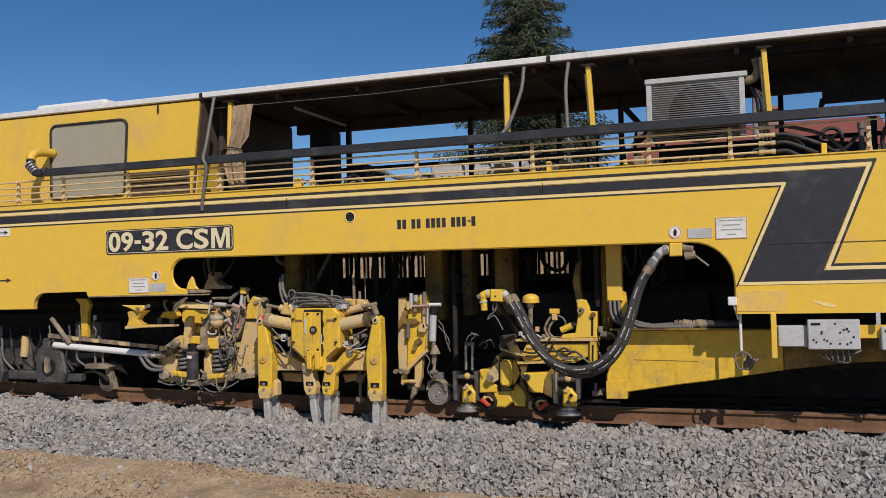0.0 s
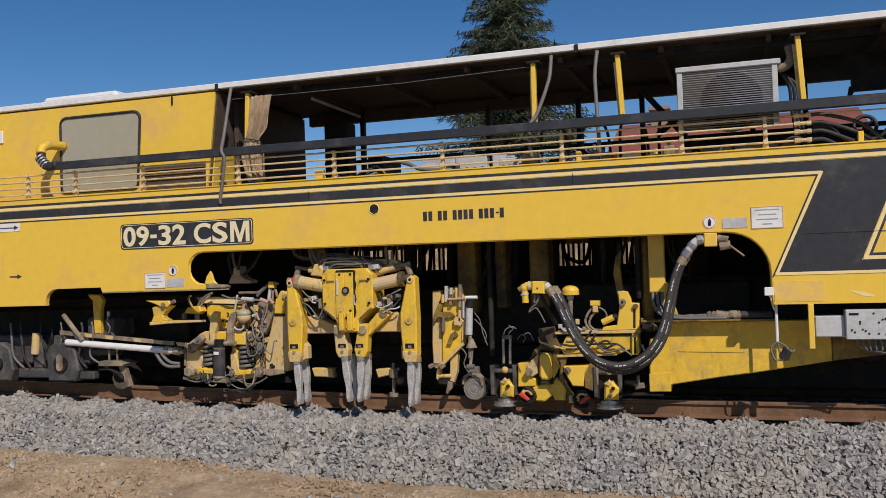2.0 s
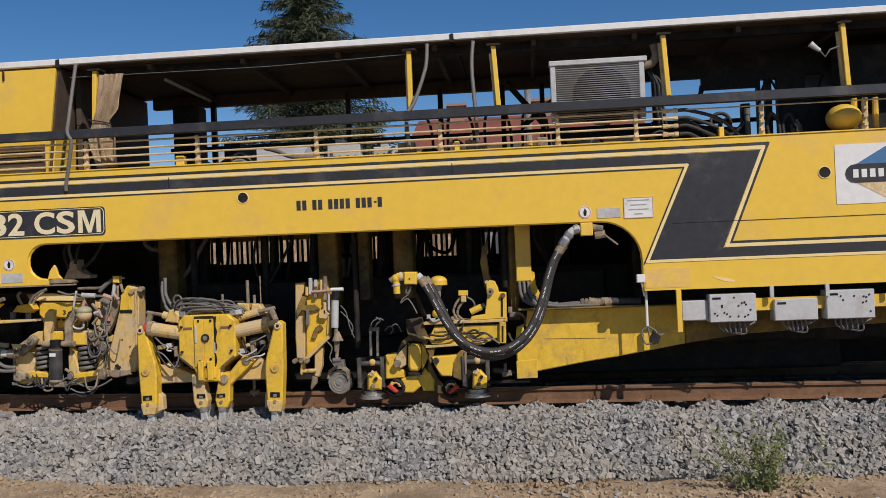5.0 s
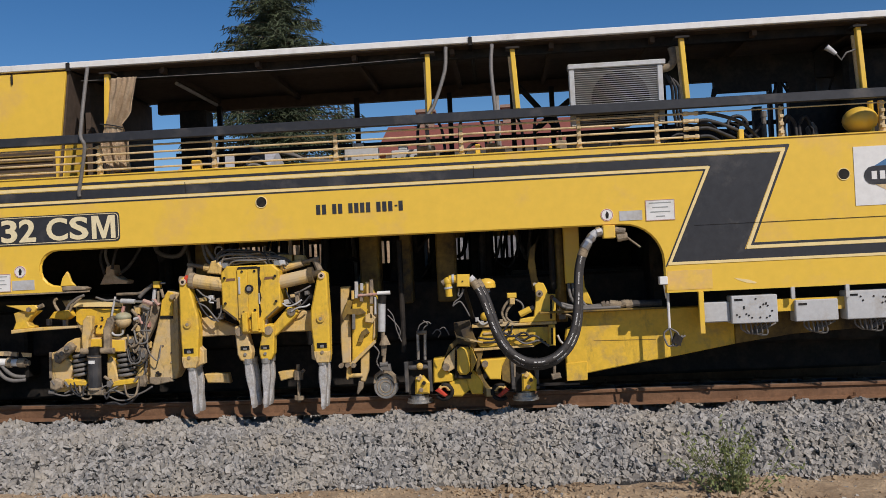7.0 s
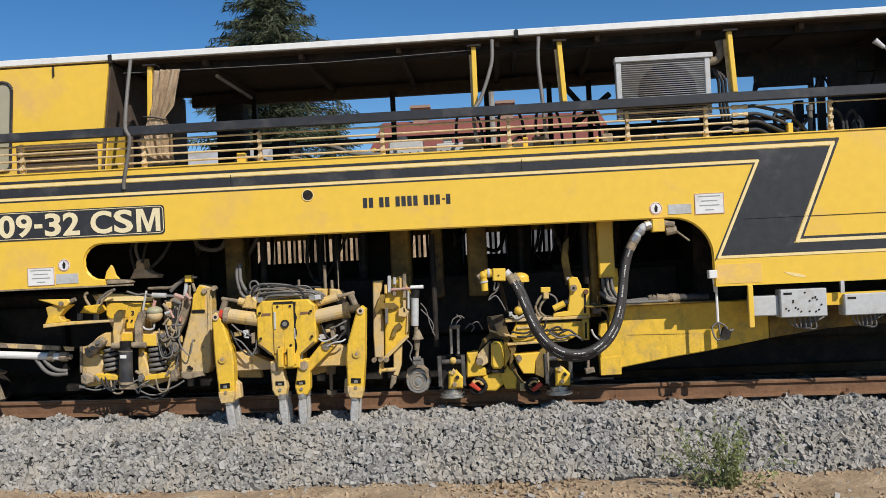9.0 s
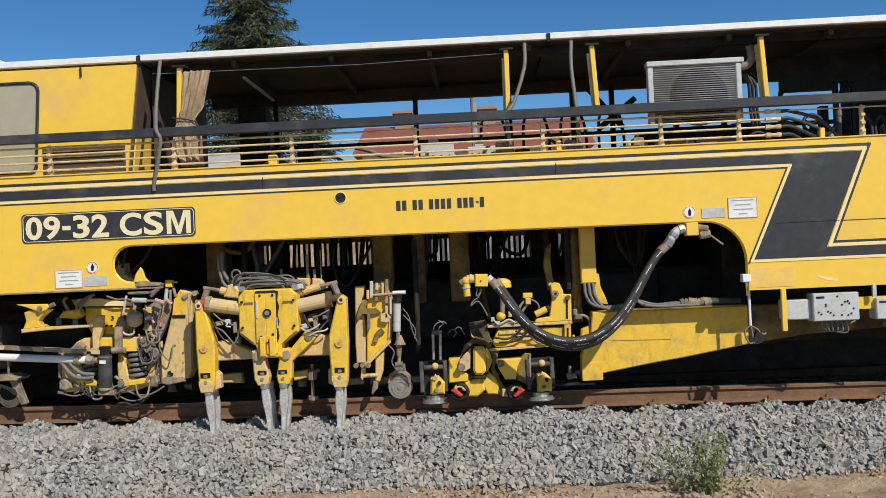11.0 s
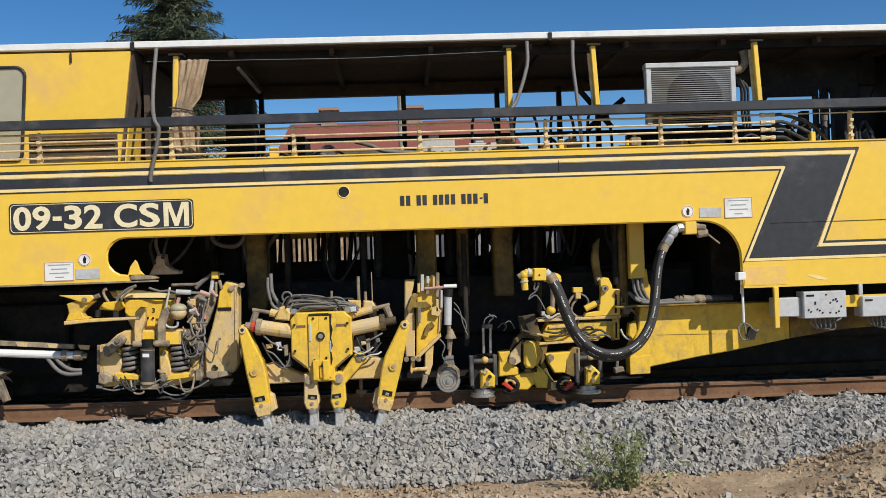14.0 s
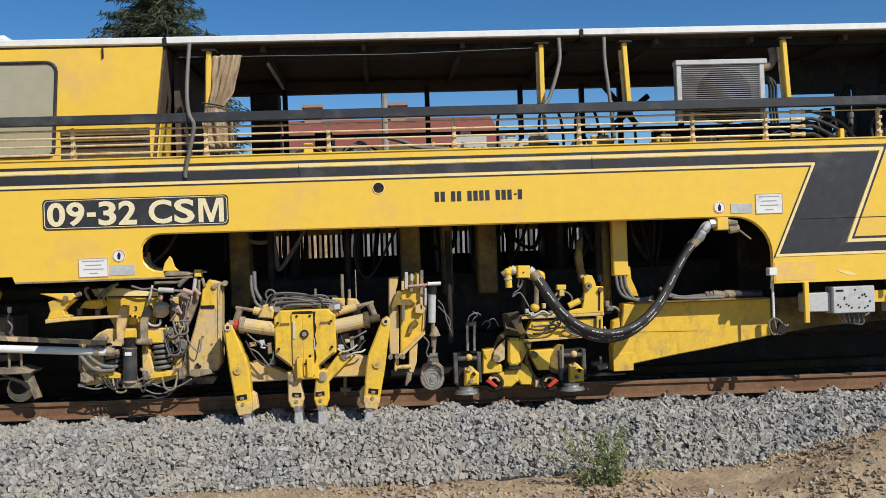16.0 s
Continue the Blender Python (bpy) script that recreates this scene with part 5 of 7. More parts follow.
    # springs, damper
    for p, q, r in (((-2.855, 9.46, 0.636), (-2.864, 9.46, 0.378), 0.068), ((-2.342, 9.46, 0.627), (-2.352, 9.46, 0.356), 0.086)):
        bm = B()
        coil(bm, p[0], 9.50, q[2], p[2], r, 0.021, 5)
        part("spring", bm, CABLE, s, "dusty coil spring", True)
        pin(s, "spring_core", DARK, (p[0], 9.50, q[2] - 0.02), (p[0], 9.50, p[2] + 0.02), r * 0.62, 12)
    damper = pin(s, "damper", BLACK, (-2.641, 9.36, 0.632), (-2.648, 9.36, 0.254), 0.070, 18, "dark grey damper")
    pin(damper, "damper_head", DARK, (-2.638, 9.36, 0.719), (-2.641, 9.36, 0.626), 0.058, 16)
    pin(damper, "damper_ring", DUSTY_METAL, (-2.641, 9.36, 0.62), (-2.642, 9.36, 0.608), 0.073, 18)
    pin(damper, "damper_ring", DUSTY_METAL, (-2.647, 9.36, 0.289), (-2.648, 9.36, 0.265), 0.073, 18)
    pl(damper, "damper_label", [(-2.671, 0.581), (-2.608, 0.578), (-2.609, 0.543), (-2.673, 0.546)], 9.283, 9.30, WHITE, 0)
    pl(damper, "damper_foot", [(-2.717, 0.263), (-2.545, 0.255), (-2.546, 0.203), (-2.719, 0.21)], 9.32, 9.44, DUSTY_METAL, 0.01)
    # castings round the axle
    cast = pl(s, "axle_carrier", [(-3.167, 0.669), (-3.103, 0.672), (-2.956, 0.572), (-2.93, 0.477), (-2.962, 0.385), (-2.743, 0.352), (-2.758, 0.247), (-3.124, 0.239), (-3.174, 0.288)], 9.44, 9.66, YELLOW_DUSTY, 0.014, "dusty yellow axle carrier")
    pl(cast, "lip", [(-2.997, 0.38), (-2.916, 0.383), (-2.737, 0.352), (-2.739, 0.299), (-2.999, 0.316)], 9.38, 9.44, YELLOW_WORN, 0.010)
    pl(cast, "boss", [(-3.154, 0.37), (-3.089, 0.396), (-3.021, 0.364), (-3.018, 0.293), (-3.094, 0.262), (-3.157, 0.288)], 9.37, 9.44, DUSTY_METAL, 0.015)
    pl(cast, "clip", [(-3.187, 0.266), (-3.117, 0.263), (-3.118, 0.228), (-3.188, 0.231)], 9.40, 9.46, CABLE, 0.005)
    pl(cast, "edge_strap", [(-3.172, 0.675), (-3.143, 0.674), (-3.153, 0.393), (-3.182, 0.394)], 9.42, 9.46, DUSTY_METAL, 0.005)
    cast = pl(s, "axle_carrier", [(-2.55, 0.532), (-2.507, 0.6), (-2.458, 0.504), (-2.422, 0.374), (-2.242, 0.354), (-2.18, 0.469), (-2.132, 0.491), (-2.125, 0.379), (-2.186, 0.281), (-2.398, 0.22), (-2.55, 0.203)], 9.44, 9.66, YELLOW_DUSTY, 0.014)
    pl(cast, "lip", [(-2.511, 0.319), (-2.394, 0.349), (-2.184, 0.358), (-2.174, 0.31), (-2.501, 0.277)], 9.38, 9.44, YELLOW_WORN, 0.010)
    pl(cast, "knob", [(-2.516, 0.342), (-2.475, 0.358), (-2.447, 0.316), (-2.478, 0.276), (-2.518, 0.284)], 9.35, 9.39, CABLE, 0.006)
    pl(cast, "boss", [(-2.171, 0.381), (-2.112, 0.396), (-2.092, 0.324), (-2.117, 0.267), (-2.175, 0.269)], 9.37, 9.44, DUSTY_METAL, 0.012)
    for o, bolts in (([(-3.101, 0.645), (-3.071, 0.684), (-2.924, 0.777), (-2.868, 0.728), (-2.881, 0.694), (-3.047, 0.55), (-3.092, 0.569)], ((-3.061, 0.62), (-3.002, 0.664), (-2.943, 0.72))), ([(-2.266, 0.773), (-2.219, 0.801), (-2.057, 0.636), (-2.071, 0.579), (-2.125, 0.523), (-2.164, 0.559)], ((-2.232, 0.76), (-2.154, 0.675), (-2.105, 0.603)))):
        clamp = pl(s, "clamp_plate", o, 9.38, 9.45, DUSTY_METAL, 0.012)
        for x, z in bolts:
            stud(clamp, "bolt", CABLE, x, z, 9.355, 9.39, 0.024, 6)
    # accumulator and its pipe
    acc = part("accumulator", ball(B(), (-2.332, 9.42, 0.976), 0.084, 0.86, 12), YELLOW_DUSTY, s, "round hydraulic accumulator", True)
    part("cap", ball(B(), (-2.329, 9.416, 1.023), 0.086, 0.6, 12), SAGE, acc, "sage green accumulator cap", True)
    pipe(acc, "accumulator_pipe", GREY, 0.012, (-2.409, 9.42, 1.243), (-2.45, 9.42, 1.069), (-2.473, 9.42, 0.918), (-2.453, 9.42, 0.846), (-2.395, 9.42, 0.826), (-2.348, 9.42, 0.842), (-2.341, 9.42, 0.889))
    # bright cylinder, pipes and couplings beside the tall plate
    pin(s, "cylinder", GREY, (-2.347, 9.42, 1.194), (-2.196, 9.42, 1.182), 0.026, 12, "small bright cylinder")
    pin(s, "cylinder_rod", STEEL, (-2.208, 9.42, 1.183), (-2.08, 9.42, 1.172), 0.014, 10)
    pipe(s, "pipe", DUSTY_METAL, 0.016, (-2.391, 9.42, 1.266), (-2.269, 9.42, 1.267), (-2.135, 9.42, 1.268), (-2.063, 9.42, 1.312), (-1.98, 9.42, 1.362))
    pipe(s, "pipe", CABLE, 0.012, (-2.624, 9.42, 1.246), (-2.51, 9.42, 1.206), (-2.428, 9.42, 1.209), (-2.324, 9.42, 1.181))
    pipe(s, "pipe", CABLE, 0.020, (-2.148, 9.42, 1.221), (-2.088, 9.42, 1.278), (-2.004, 9.42, 1.345))
    bank = pl(s, "valve_bank", [(-2.252, 1.128), (-2.133, 1.159), (-1.979, 1.188), (-1.947, 1.104), (-2.037, 0.894), (-2.113, 0.755), (-2.218, 0.76), (-2.27, 0.939)], 9.50, 9.58, DUSTY_METAL, 0.010, "dusty grey valve bank")
    for o, m in (([(-2.217, 1.115), (-2.159, 1.112), (-2.161, 1.041), (-2.22, 1.044)], YELLOW_DUSTY), ([(-2.125, 1.075), (-2.066, 1.073), (-2.068, 1.014), (-2.127, 1.016)], DUSTY_METAL), ([(-2.212, 0.925), (-2.142, 0.922), (-2.144, 0.851), (-2.215, 0.854)], YELLOW_DUSTY), ([(-2.117, 0.957), (-2.058, 0.954), (-2.061, 0.895), (-2.119, 0.898)], COPPER)):
        pl(bank, "valve_body", o, 9.44, 9.50, m, 0.008)
    valve = pl(s, "valve", [(-1.973, 1.391), (-1.903, 1.388), (-1.906, 1.312), (-1.976, 1.315)], 9.38, 9.46, YELLOW, 0.006)
    pin(valve, "stem", STEEL, (-1.902, 9.41, 1.365), (-1.85, 9.41, 1.363), 0.012, 8)
    for p, q, r, m in (((-1.97, 9.42, 1.308), (-1.993, 9.42, 1.168), 0.020, GREY), ((-1.901, 9.42, 1.3), (-1.88, 9.42, 1.211), 0.016, DUSTY_METAL), ((-1.936, 9.42, 1.284), (-1.941, 9.42, 1.143), 0.014, DUSTY_METAL), ((-2.103, 9.42, 1.184), (-1.999, 9.42, 1.145), 0.024, COPPER), ((-1.997, 9.42, 1.204), (-1.93, 9.42, 1.131), 0.020, COPPER), ((-2.32, 9.42, 1.134), (-2.346, 9.42, 1.053), 0.018, COPPER), ((-2.167, 9.42, 1.028), (-2.123, 9.42, 0.939), 0.016, COPPER),
                       ((-2.117, 9.42, 1.126), (-2.036, 9.42, 1.088), 0.018, CABLE), ((-2.234, 9.42, 1.096), (-2.179, 9.42, 1.023), 0.016, DUSTY_METAL), ((-2.215, 9.42, 0.989), (-2.156, 9.42, 1.01), 0.018, GREY), ((-2.242, 9.42, 0.873), (-2.182, 9.42, 0.941), 0.012, DUSTY_METAL), ((-2.149, 9.42, 0.869), (-2.033, 9.42, 0.859), 0.012, CABLE), ((-2.185, 9.42, 0.835), (-2.128, 9.42, 0.798), 0.018, YELLOW_DUSTY)):
        pin(s, "coupling", m, p, q, r, 8)
    for k, pts in enumerate((((-2.096, 9.42, 1.055), (-2.114, 9.42, 0.879), (-2.103, 9.42, 0.703), (-2.117, 9.42, 0.469)), ((-2.048, 9.42, 1.082), (-2.083, 9.42, 0.937), (-2.079, 9.42, 0.702), (-2.107, 9.42, 0.41)), ((-2.126, 9.42, 1.027), (-2.128, 9.42, 0.821), (-2.087, 9.42, 0.667), (-2.094, 9.42, 0.468)), ((-2.012, 9.42, 1.122), (-2.039, 9.42, 1.006), (-2.109, 9.42, 0.85), (-2.063, 9.42, 0.678)))):
        pipe(s, "hose", (RUBBER, CABLE, RUBBER, DUSTY_METAL)[k], 0.010, *pts)
    pipe(s, "low_hose", CABLE, 0.009, (-3.164, 9.42, 0.238), (-3.02, 9.42, 0.203), (-2.881, 9.42, 0.22), (-2.742, 9.42, 0.203))
    pipe(s, "low_hose", CABLE, 0.009, (-3.019, 9.42, 0.226), (-2.914, 9.42, 0.268), (-2.809, 9.42, 0.281), (-2.707, 9.42, 0.224))
    pipe(s, "low_hose", CABLE, 0.009, (-2.534, 9.42, 0.182), (-2.42, 9.42, 0.13), (-2.292, 9.42, 0.142), (-2.207, 9.42, 0.226), (-2.144, 9.42, 0.353), (-2.098, 9.42, 0.503))
    pipe(s, "low_hose", CABLE, 0.010, (-2.545, 9.42, 0.217), (-2.463, 9.42, 0.237), (-2.359, 9.42, 0.198), (-2.244, 9.42, 0.181), (-2.138, 9.42, 0.212), (-2.043, 9.42, 0.266))
    pipe(s, "low_hose", RUBBER, 0.012, (-2.572, 9.42, 0.102), (-2.467, 9.42, 0.109), (-2.387, 9.42, 0.082), (-2.281, 9.42, 0.112), (-2.209, 9.42, 0.18))
    # loose hoses round the damper and springs
    rng = random.Random(21)
    for k in range(14):
        x, z = rng.uniform(-3.05, -2.15), rng.uniform(0.24, 0.34)
        if k > 6:
            x, z = rng.uniform(-2.30, -2.08), rng.uniform(0.55, 0.80)
        pipe(s, "hose", (RUBBER, CABLE, DUSTY_METAL)[k % 3], rng.uniform(0.007, 0.011), (x, 9.40, z + 0.08), (x + 0.05, 9.36, z - rng.uniform(0.02, 0.08)), (x + rng.uniform(0.08, 0.16), 9.35, z - rng.uniform(0.0, 0.10)), (x + rng.uniform(0.10, 0.22), 9.40, z + rng.uniform(0.0, 0.12)))
    for k in range(10):
        x, z = rng.choice([(-3.10, 0.33), (-2.95, 0.30), (-2.50, 0.36), (-2.22, 0.33), (-2.12, 0.60), (-2.18, 0.70), (-2.70, 0.30), (-2.13, 0.80), (-2.10, 0.92), (-2.20, 0.88)])
        pin(s, "coupling", (DUSTY_METAL, CABLE)[k % 2], (x, 9.38, z), (x + rng.uniform(-0.06, 0.06), 9.38, z + rng.uniform(0.03, 0.07)), 0.015, 8)
    # tall plate
    tall = pl(s, "tall_plate", [(-2.078, 0.345), (-2.08, 0.556), (-1.996, 0.819), (-1.943, 1.01), (-1.913, 1.178), (-1.839, 1.288), (-1.771, 1.268), (-1.713, 1.248), (-1.739, 0.421), (-1.79, 0.335), (-1.982, 0.315)], 9.44, 9.62, YELLOW_DUSTY, 0.014, "tall dusty yellow end plate")
    pl(tall, "slanted_panel", [(-1.930, 1.012), (-1.905, 1.178), (-1.839, 1.272), (-1.775, 1.256), (-1.789, 1.012)], 9.425, 9.44, YELLOW_WORN, 0.005)
    pl(tall, "edge_rib", [(-1.752, 1.245), (-1.722, 1.240), (-1.746, 0.43), (-1.772, 0.43)], 9.425, 9.44, YELLOW_DUSTY, 0.004)
    pl(tall, "slot", [(-1.935, 1.009), (-1.790, 1.008), (-1.792, 0.978), (-1.927, 0.982)], 9.432, 9.45, DARK, 0)
    pl(tall, "foot", [(-2.067, 0.364), (-1.845, 0.355), (-1.811, 0.312), (-2, 0.279), (-2.069, 0.3)], 9.40, 9.46, DUSTY_METAL, 0.008)
    for x, z in ((-1.983, 0.408), (-1.961, 0.389), (-2.01, 0.327), (-1.882, 0.315)):
        stud(tall, "bolt", DARK, x, z, 9.41, 9.45, 0.018, 6)
    for x, z in ((-1.83, 0.613), (-1.833, 0.513), (-1.915, 0.693)):
        stud(tall, "bolt", DUSTY_METAL, x, z, 9.43, 9.45, 0.010, 6)
    for x, z in ((-1.779, 1.212), (-1.673, 1.237)):
        stud(tall, "pin", DUSTY_METAL, x, z, 9.40, 9.46, 0.028, 10)
    # tan hose guide high up behind
    pl(s, "hose_shield", [(-2.686, 1.378), (-2.635, 1.473), (-2.595, 1.591), (-2.53, 1.589), (-2.516, 1.48), (-2.446, 1.429), (-2.369, 1.408), (-2.382, 1.373)], 9.66, 9.84, FABRIC, 0.012)
    for k, pts in enumerate((((-2.623, 9.66, 1.484), (-2.664, 9.66, 1.666), (-2.624, 9.66, 1.785), (-2.572, 9.66, 1.904)), ((-2.572, 9.66, 1.573), (-2.603, 9.66, 1.724), (-2.538, 9.66, 1.872)), ((-2.456, 9.66, 1.478), (-2.321, 9.66, 1.593), (-2.207, 9.66, 1.77), (-2.179, 9.66, 1.889)), ((-2.538, 9.66, 1.541), (-2.482, 9.66, 1.75), (-2.394, 9.66, 1.897)))):
        pipe(s, "hose", (RUBBER, CABLE, RUBBER, RUBBER)[k], 0.018, *pts)
    # low cross bars between the tine arms
    pl(s, "clamp_bar", [(-1.503, 0.363), (-1.243, 0.363), (-1.223, 0.256), (-1.471, 0.266)], 9.5, 9.6, YELLOW_DUSTY, 0.01)
    pl(s, "clamp_bar", [(-0.698, 0.352), (-0.52, 0.369), (-0.511, 0.291), (-0.672, 0.256)], 9.5, 9.6, YELLOW_DUSTY, 0.01)
    pin(s, "clamp_screw", DUSTY_METAL, (-0.476, 9.5, 0.426), (-0.479, 9.5, 0.022), 0.018)
    pin(s, "clamp_nut", DUSTY_METAL, (-0.472, 9.5, 0.361), (-0.476, 9.5, 0.266), 0.05, 8)
    pin(s, "clamp_nut", DUSTY_METAL, (-0.476, 9.5, 0.093), (-0.478, 9.5, 0.051), 0.055, 8)
    pin(s, "clamp_arm", DUSTY_METAL, (-0.475, 9.5, 0.301), (-0.407, 9.5, 0.37), 0.018, 8)
    # end post and plates beside the guide wheel
    pl(s, "end_post", [(0.017, 1.231), (0.123, 1.236), (0.094, 1.086), (0.114, 0.818), (0.097, 0.418), (0.001, 0.415), (-0.004, 0.643)], 9.50, 9.60, YELLOW_DUSTY, 0.010, "dusty yellow end post")
    pl(s, "end_plate", [(0.138, 1.04), (0.18, 1.239), (0.342, 1.277), (0.372, 1.188), (0.426, 1.053), (0.376, 0.634), (0.11, 0.4)], 9.48, 9.58, YELLOW_WORN, 0.010, "worn yellow end plate")
    pl(s, "plate_rim", [(0.296, 1.275), (0.349, 1.273), (0.376, 1.174), (0.426, 1.053), (0.383, 0.7), (0.35, 0.657), (0.384, 1.032)], 9.46, 9.48, YELLOW_DUSTY, 0.004)
    pl(s, "diagonal", [(0.088, 0.414), (0.377, 0.661), (0.38, 0.625), (0.109, 0.378)], 9.42, 9.48, YELLOW_DUSTY, 0.005)
    # olive plates cut as the shadows that hoses throw on the end plate
    pl(s, "dark_bracket", [(0.032, 0.932), (0.098, 1.086), (0.163, 1.097), (0.127, 0.996), (0.237, 0.997), (0.294, 0.946), (0.224, 0.926), (0.092, 0.939), (0.038, 0.86)], 9.44, 9.47, OLIVE, 0.004)
    pl(s, "dark_bracket", [(0.189, 0.638), (0.231, 0.748), (0.287, 0.787), (0.319, 0.735), (0.261, 0.703), (0.235, 0.633)], 9.44, 9.47, OLIVE, 0.004)
    pl(s, "post_leg", [(0.206, 0.483), (0.3, 0.547), (0.281, 0.326), (0.24, 0.216), (0.195, 0.228)], 9.48, 9.56, YELLOW_DUSTY, 0.008)
    pl(s, "post_leg", [(0.054, 0.37), (0.095, 0.374), (0.092, 0.296), (0.058, 0.241), (0.04, 0.263)], 9.46, 9.54, YELLOW_DUSTY, 0.008)
    pin(s, "foot_bar", YELLOW_DUSTY, (0.055, 9.48, 0.285), (0.22, 9.48, 0.287), 0.022, 10)
    pl(s, "shim", [(0.176, 0.226), (0.228, 0.216), (0.214, 0.145), (0.161, 0.084), (0.148, 0.102)], 9.46, 9.52, DUSTY_METAL, 0.006)
    pl(s, "elbow_plate", [(0.285, 0.928), (0.342, 0.949), (0.396, 0.892), (0.36, 0.838), (0.281, 0.851)], 9.42, 9.46, YELLOW_DUSTY, 0.006)
    pl(s, "guide_strap", [(0.144, 0.941), (0.176, 0.94), (0.169, 0.777), (0.137, 0.778)], 9.42, 9.46, CABLE, 0.005)
    for p in ((0.076, 9.42, 0.408), (0.137, 9.42, 0.402), (0.007, 9.42, 0.404)):
        stud(s, "joint", DUSTY_METAL, p[0], p[2], 9.39, 9.45, 0.026, 10)
    # bell-shaped sensor on a stem beside the wheel
    bm = rod(B(), (0.478, 9.42, 0.604), (0.478, 9.42, 0.703), 0.062, 14, 0.02)
    part("sensor_bell", bm, DUSTY_METAL, s)
    pin(s, "sensor_stem", DUSTY_METAL, (0.483, 9.42, 0.604), (0.456, 9.42, 0.396), 0.018, 10)
    pin(s, "sensor_foot", CABLE, (0.42, 9.42, 0.397), (0.501, 9.42, 0.4), 0.026, 10)
    for o, m in (([(0.187, 1.283), (0.222, 1.282), (0.215, 1.105), (0.18, 1.106)], GREY), ([(0.148, 1.19), (0.177, 1.189), (0.174, 1.094), (0.144, 1.096)], YELLOW_DUSTY), ([(0.245, 1.263), (0.275, 1.262), (0.272, 1.185), (0.242, 1.187)], GREY), ([(0.235, 1.163), (0.271, 1.162), (0.267, 1.067), (0.232, 1.068)], DUSTY_METAL), ([(0.31, 1.255), (0.334, 1.254), (0.328, 1.112), (0.305, 1.113)], YELLOW_DUSTY), ([(0.347, 1.301), (0.383, 1.3), (0.373, 1.039), (0.338, 1.041)], DUSTY_METAL), ([(0.388, 1.11), (0.411, 1.109), (0.404, 0.925), (0.381, 0.926)], GREY), ([(0.337, 1.017), (0.366, 1.016), (0.361, 0.886), (0.332, 0.887)], YELLOW_DUSTY)):
        pl(s, "riser", o, 9.42, 9.47, m, 0.006)
    pin(s, "pin_bar", COPPER, (0.222, 9.42, 1.134), (0.436, 9.42, 1.143), 0.014, 10)
    pin(s, "pin_bar", WHITE, (0.425, 9.42, 1.15), (0.561, 9.42, 1.15), 0.020, 10)
    cyl = pin(s, "lift_cylinder", GREY, (0.468, 9.42, 1.047), (0.451, 9.42, 0.746), 0.040, 16, "small pale grey lifting cylinder")
    pin(cyl, "cylinder_cap", DARK, (0.477, 9.42, 1.124), (0.468, 9.42, 1.041), 0.044, 16)
    pin(cyl, "cylinder_rod", DUSTY_METAL, (0.463, 9.42, 0.751), (0.459, 9.42, 0.491), 0.022, 10)
    pipe(s, "thin_cable", CABLE, 0.006, (0.525, 9.42, 0.98), (0.581, 9.42, 0.9), (0.612, 9.42, 0.757), (0.66, 9.42, 0.625))
    pipe(s, "thin_cable", CABLE, 0.006, (0.523, 9.42, 0.915), (0.602, 9.42, 0.828), (0.647, 9.42, 0.744), (0.632, 9.42, 0.661))
    pipe(s, "thin_cable", CABLE, 0.008, (0.362, 9.42, 0.601), (0.413, 9.42, 0.528), (0.385, 9.42, 0.423), (0.441, 9.42, 0.326))
    # guide wheel
    c = (0.447, 9.565, 0.14)
    bm = rod(B(), (c[0], 9.60, c[2]), (c[0], 9.72, c[2]), 0.130, 30)
    rod(bm, (c[0], 9.565, c[2]), (c[0], 9.60, c[2]), 0.120, 30)
    gw = part("guide_wheel", bm, STEEL, s, "small worn steel guide wheel")
    for r in (0.058, 0.092):
        part("wheel_groove", tube(B(), [(c[0] + r * math.cos(a), 9.563, c[2] + r * math.sin(a)) for a in np.linspace(0, 6.2832, 29)], 0.006, 6), DUSTY_METAL, gw)
    stud(gw, "hub", STEEL, c[0], c[2], 9.54, 9.57, 0.022, 12)
    pl(s, "wheel_fork", [(0.321, 0.187), (0.342, 0.282), (0.404, 0.321), (0.505, 0.317), (0.563, 0.261), (0.566, 0.177), (0.542, 0.178), (0.527, 0.25), (0.48, 0.288), (0.408, 0.285), (0.365, 0.251), (0.345, 0.186)], 9.52, 9.60, DUSTY_METAL, 0.005)
    pl(s, "fork_top", [(0.412, 0.387), (0.508, 0.383), (0.517, 0.31), (0.397, 0.316)], 9.52, 9.60, CABLE, 0.01)
    # long side beam that carries the frame forward
    beam = pl(s, "side_beam", [(2.37, 0.15), (2.575, 0.155), (2.580, 0.218), (3.083, 0.302), (3.40, 0.345), (4.10, 0.462), (4.10, 0.86), (2.50, 0.86), (2.47, 0.62), (2.37, 0.40)], 9.42, 9.62, YELLOW_WORN, 0.01, "worn yellow side beam with a slanted bottom")
    # same beam in olive: the side frame's shade is put into its colour
    pl(s, "beam_extension", [(4.105, 0.463), (4.70, 0.54), (6.4, 0.62), (6.4, 0.86), (4.105, 0.86)], 9.425, 9.62, OLIVE, 0.008, "end of the side beam, darkened for shade")
    pl(beam, "weld", [(2.66, 0.553), (3.30, 0.541), (3.30, 0.545), (2.66, 0.557)], 9.416, 9.42, OLIVE, 0)
    pl(beam, "beam_foot", [(2.365, 0.148), (2.578, 0.152), (2.585, 0.345), (2.365, 0.33)], 9.408, 9.42, YELLOW_WORN, 0.003)
    # beams added to shade and hide the far rail, columns, and the unit over it
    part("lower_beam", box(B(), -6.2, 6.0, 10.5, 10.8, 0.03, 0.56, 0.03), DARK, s)
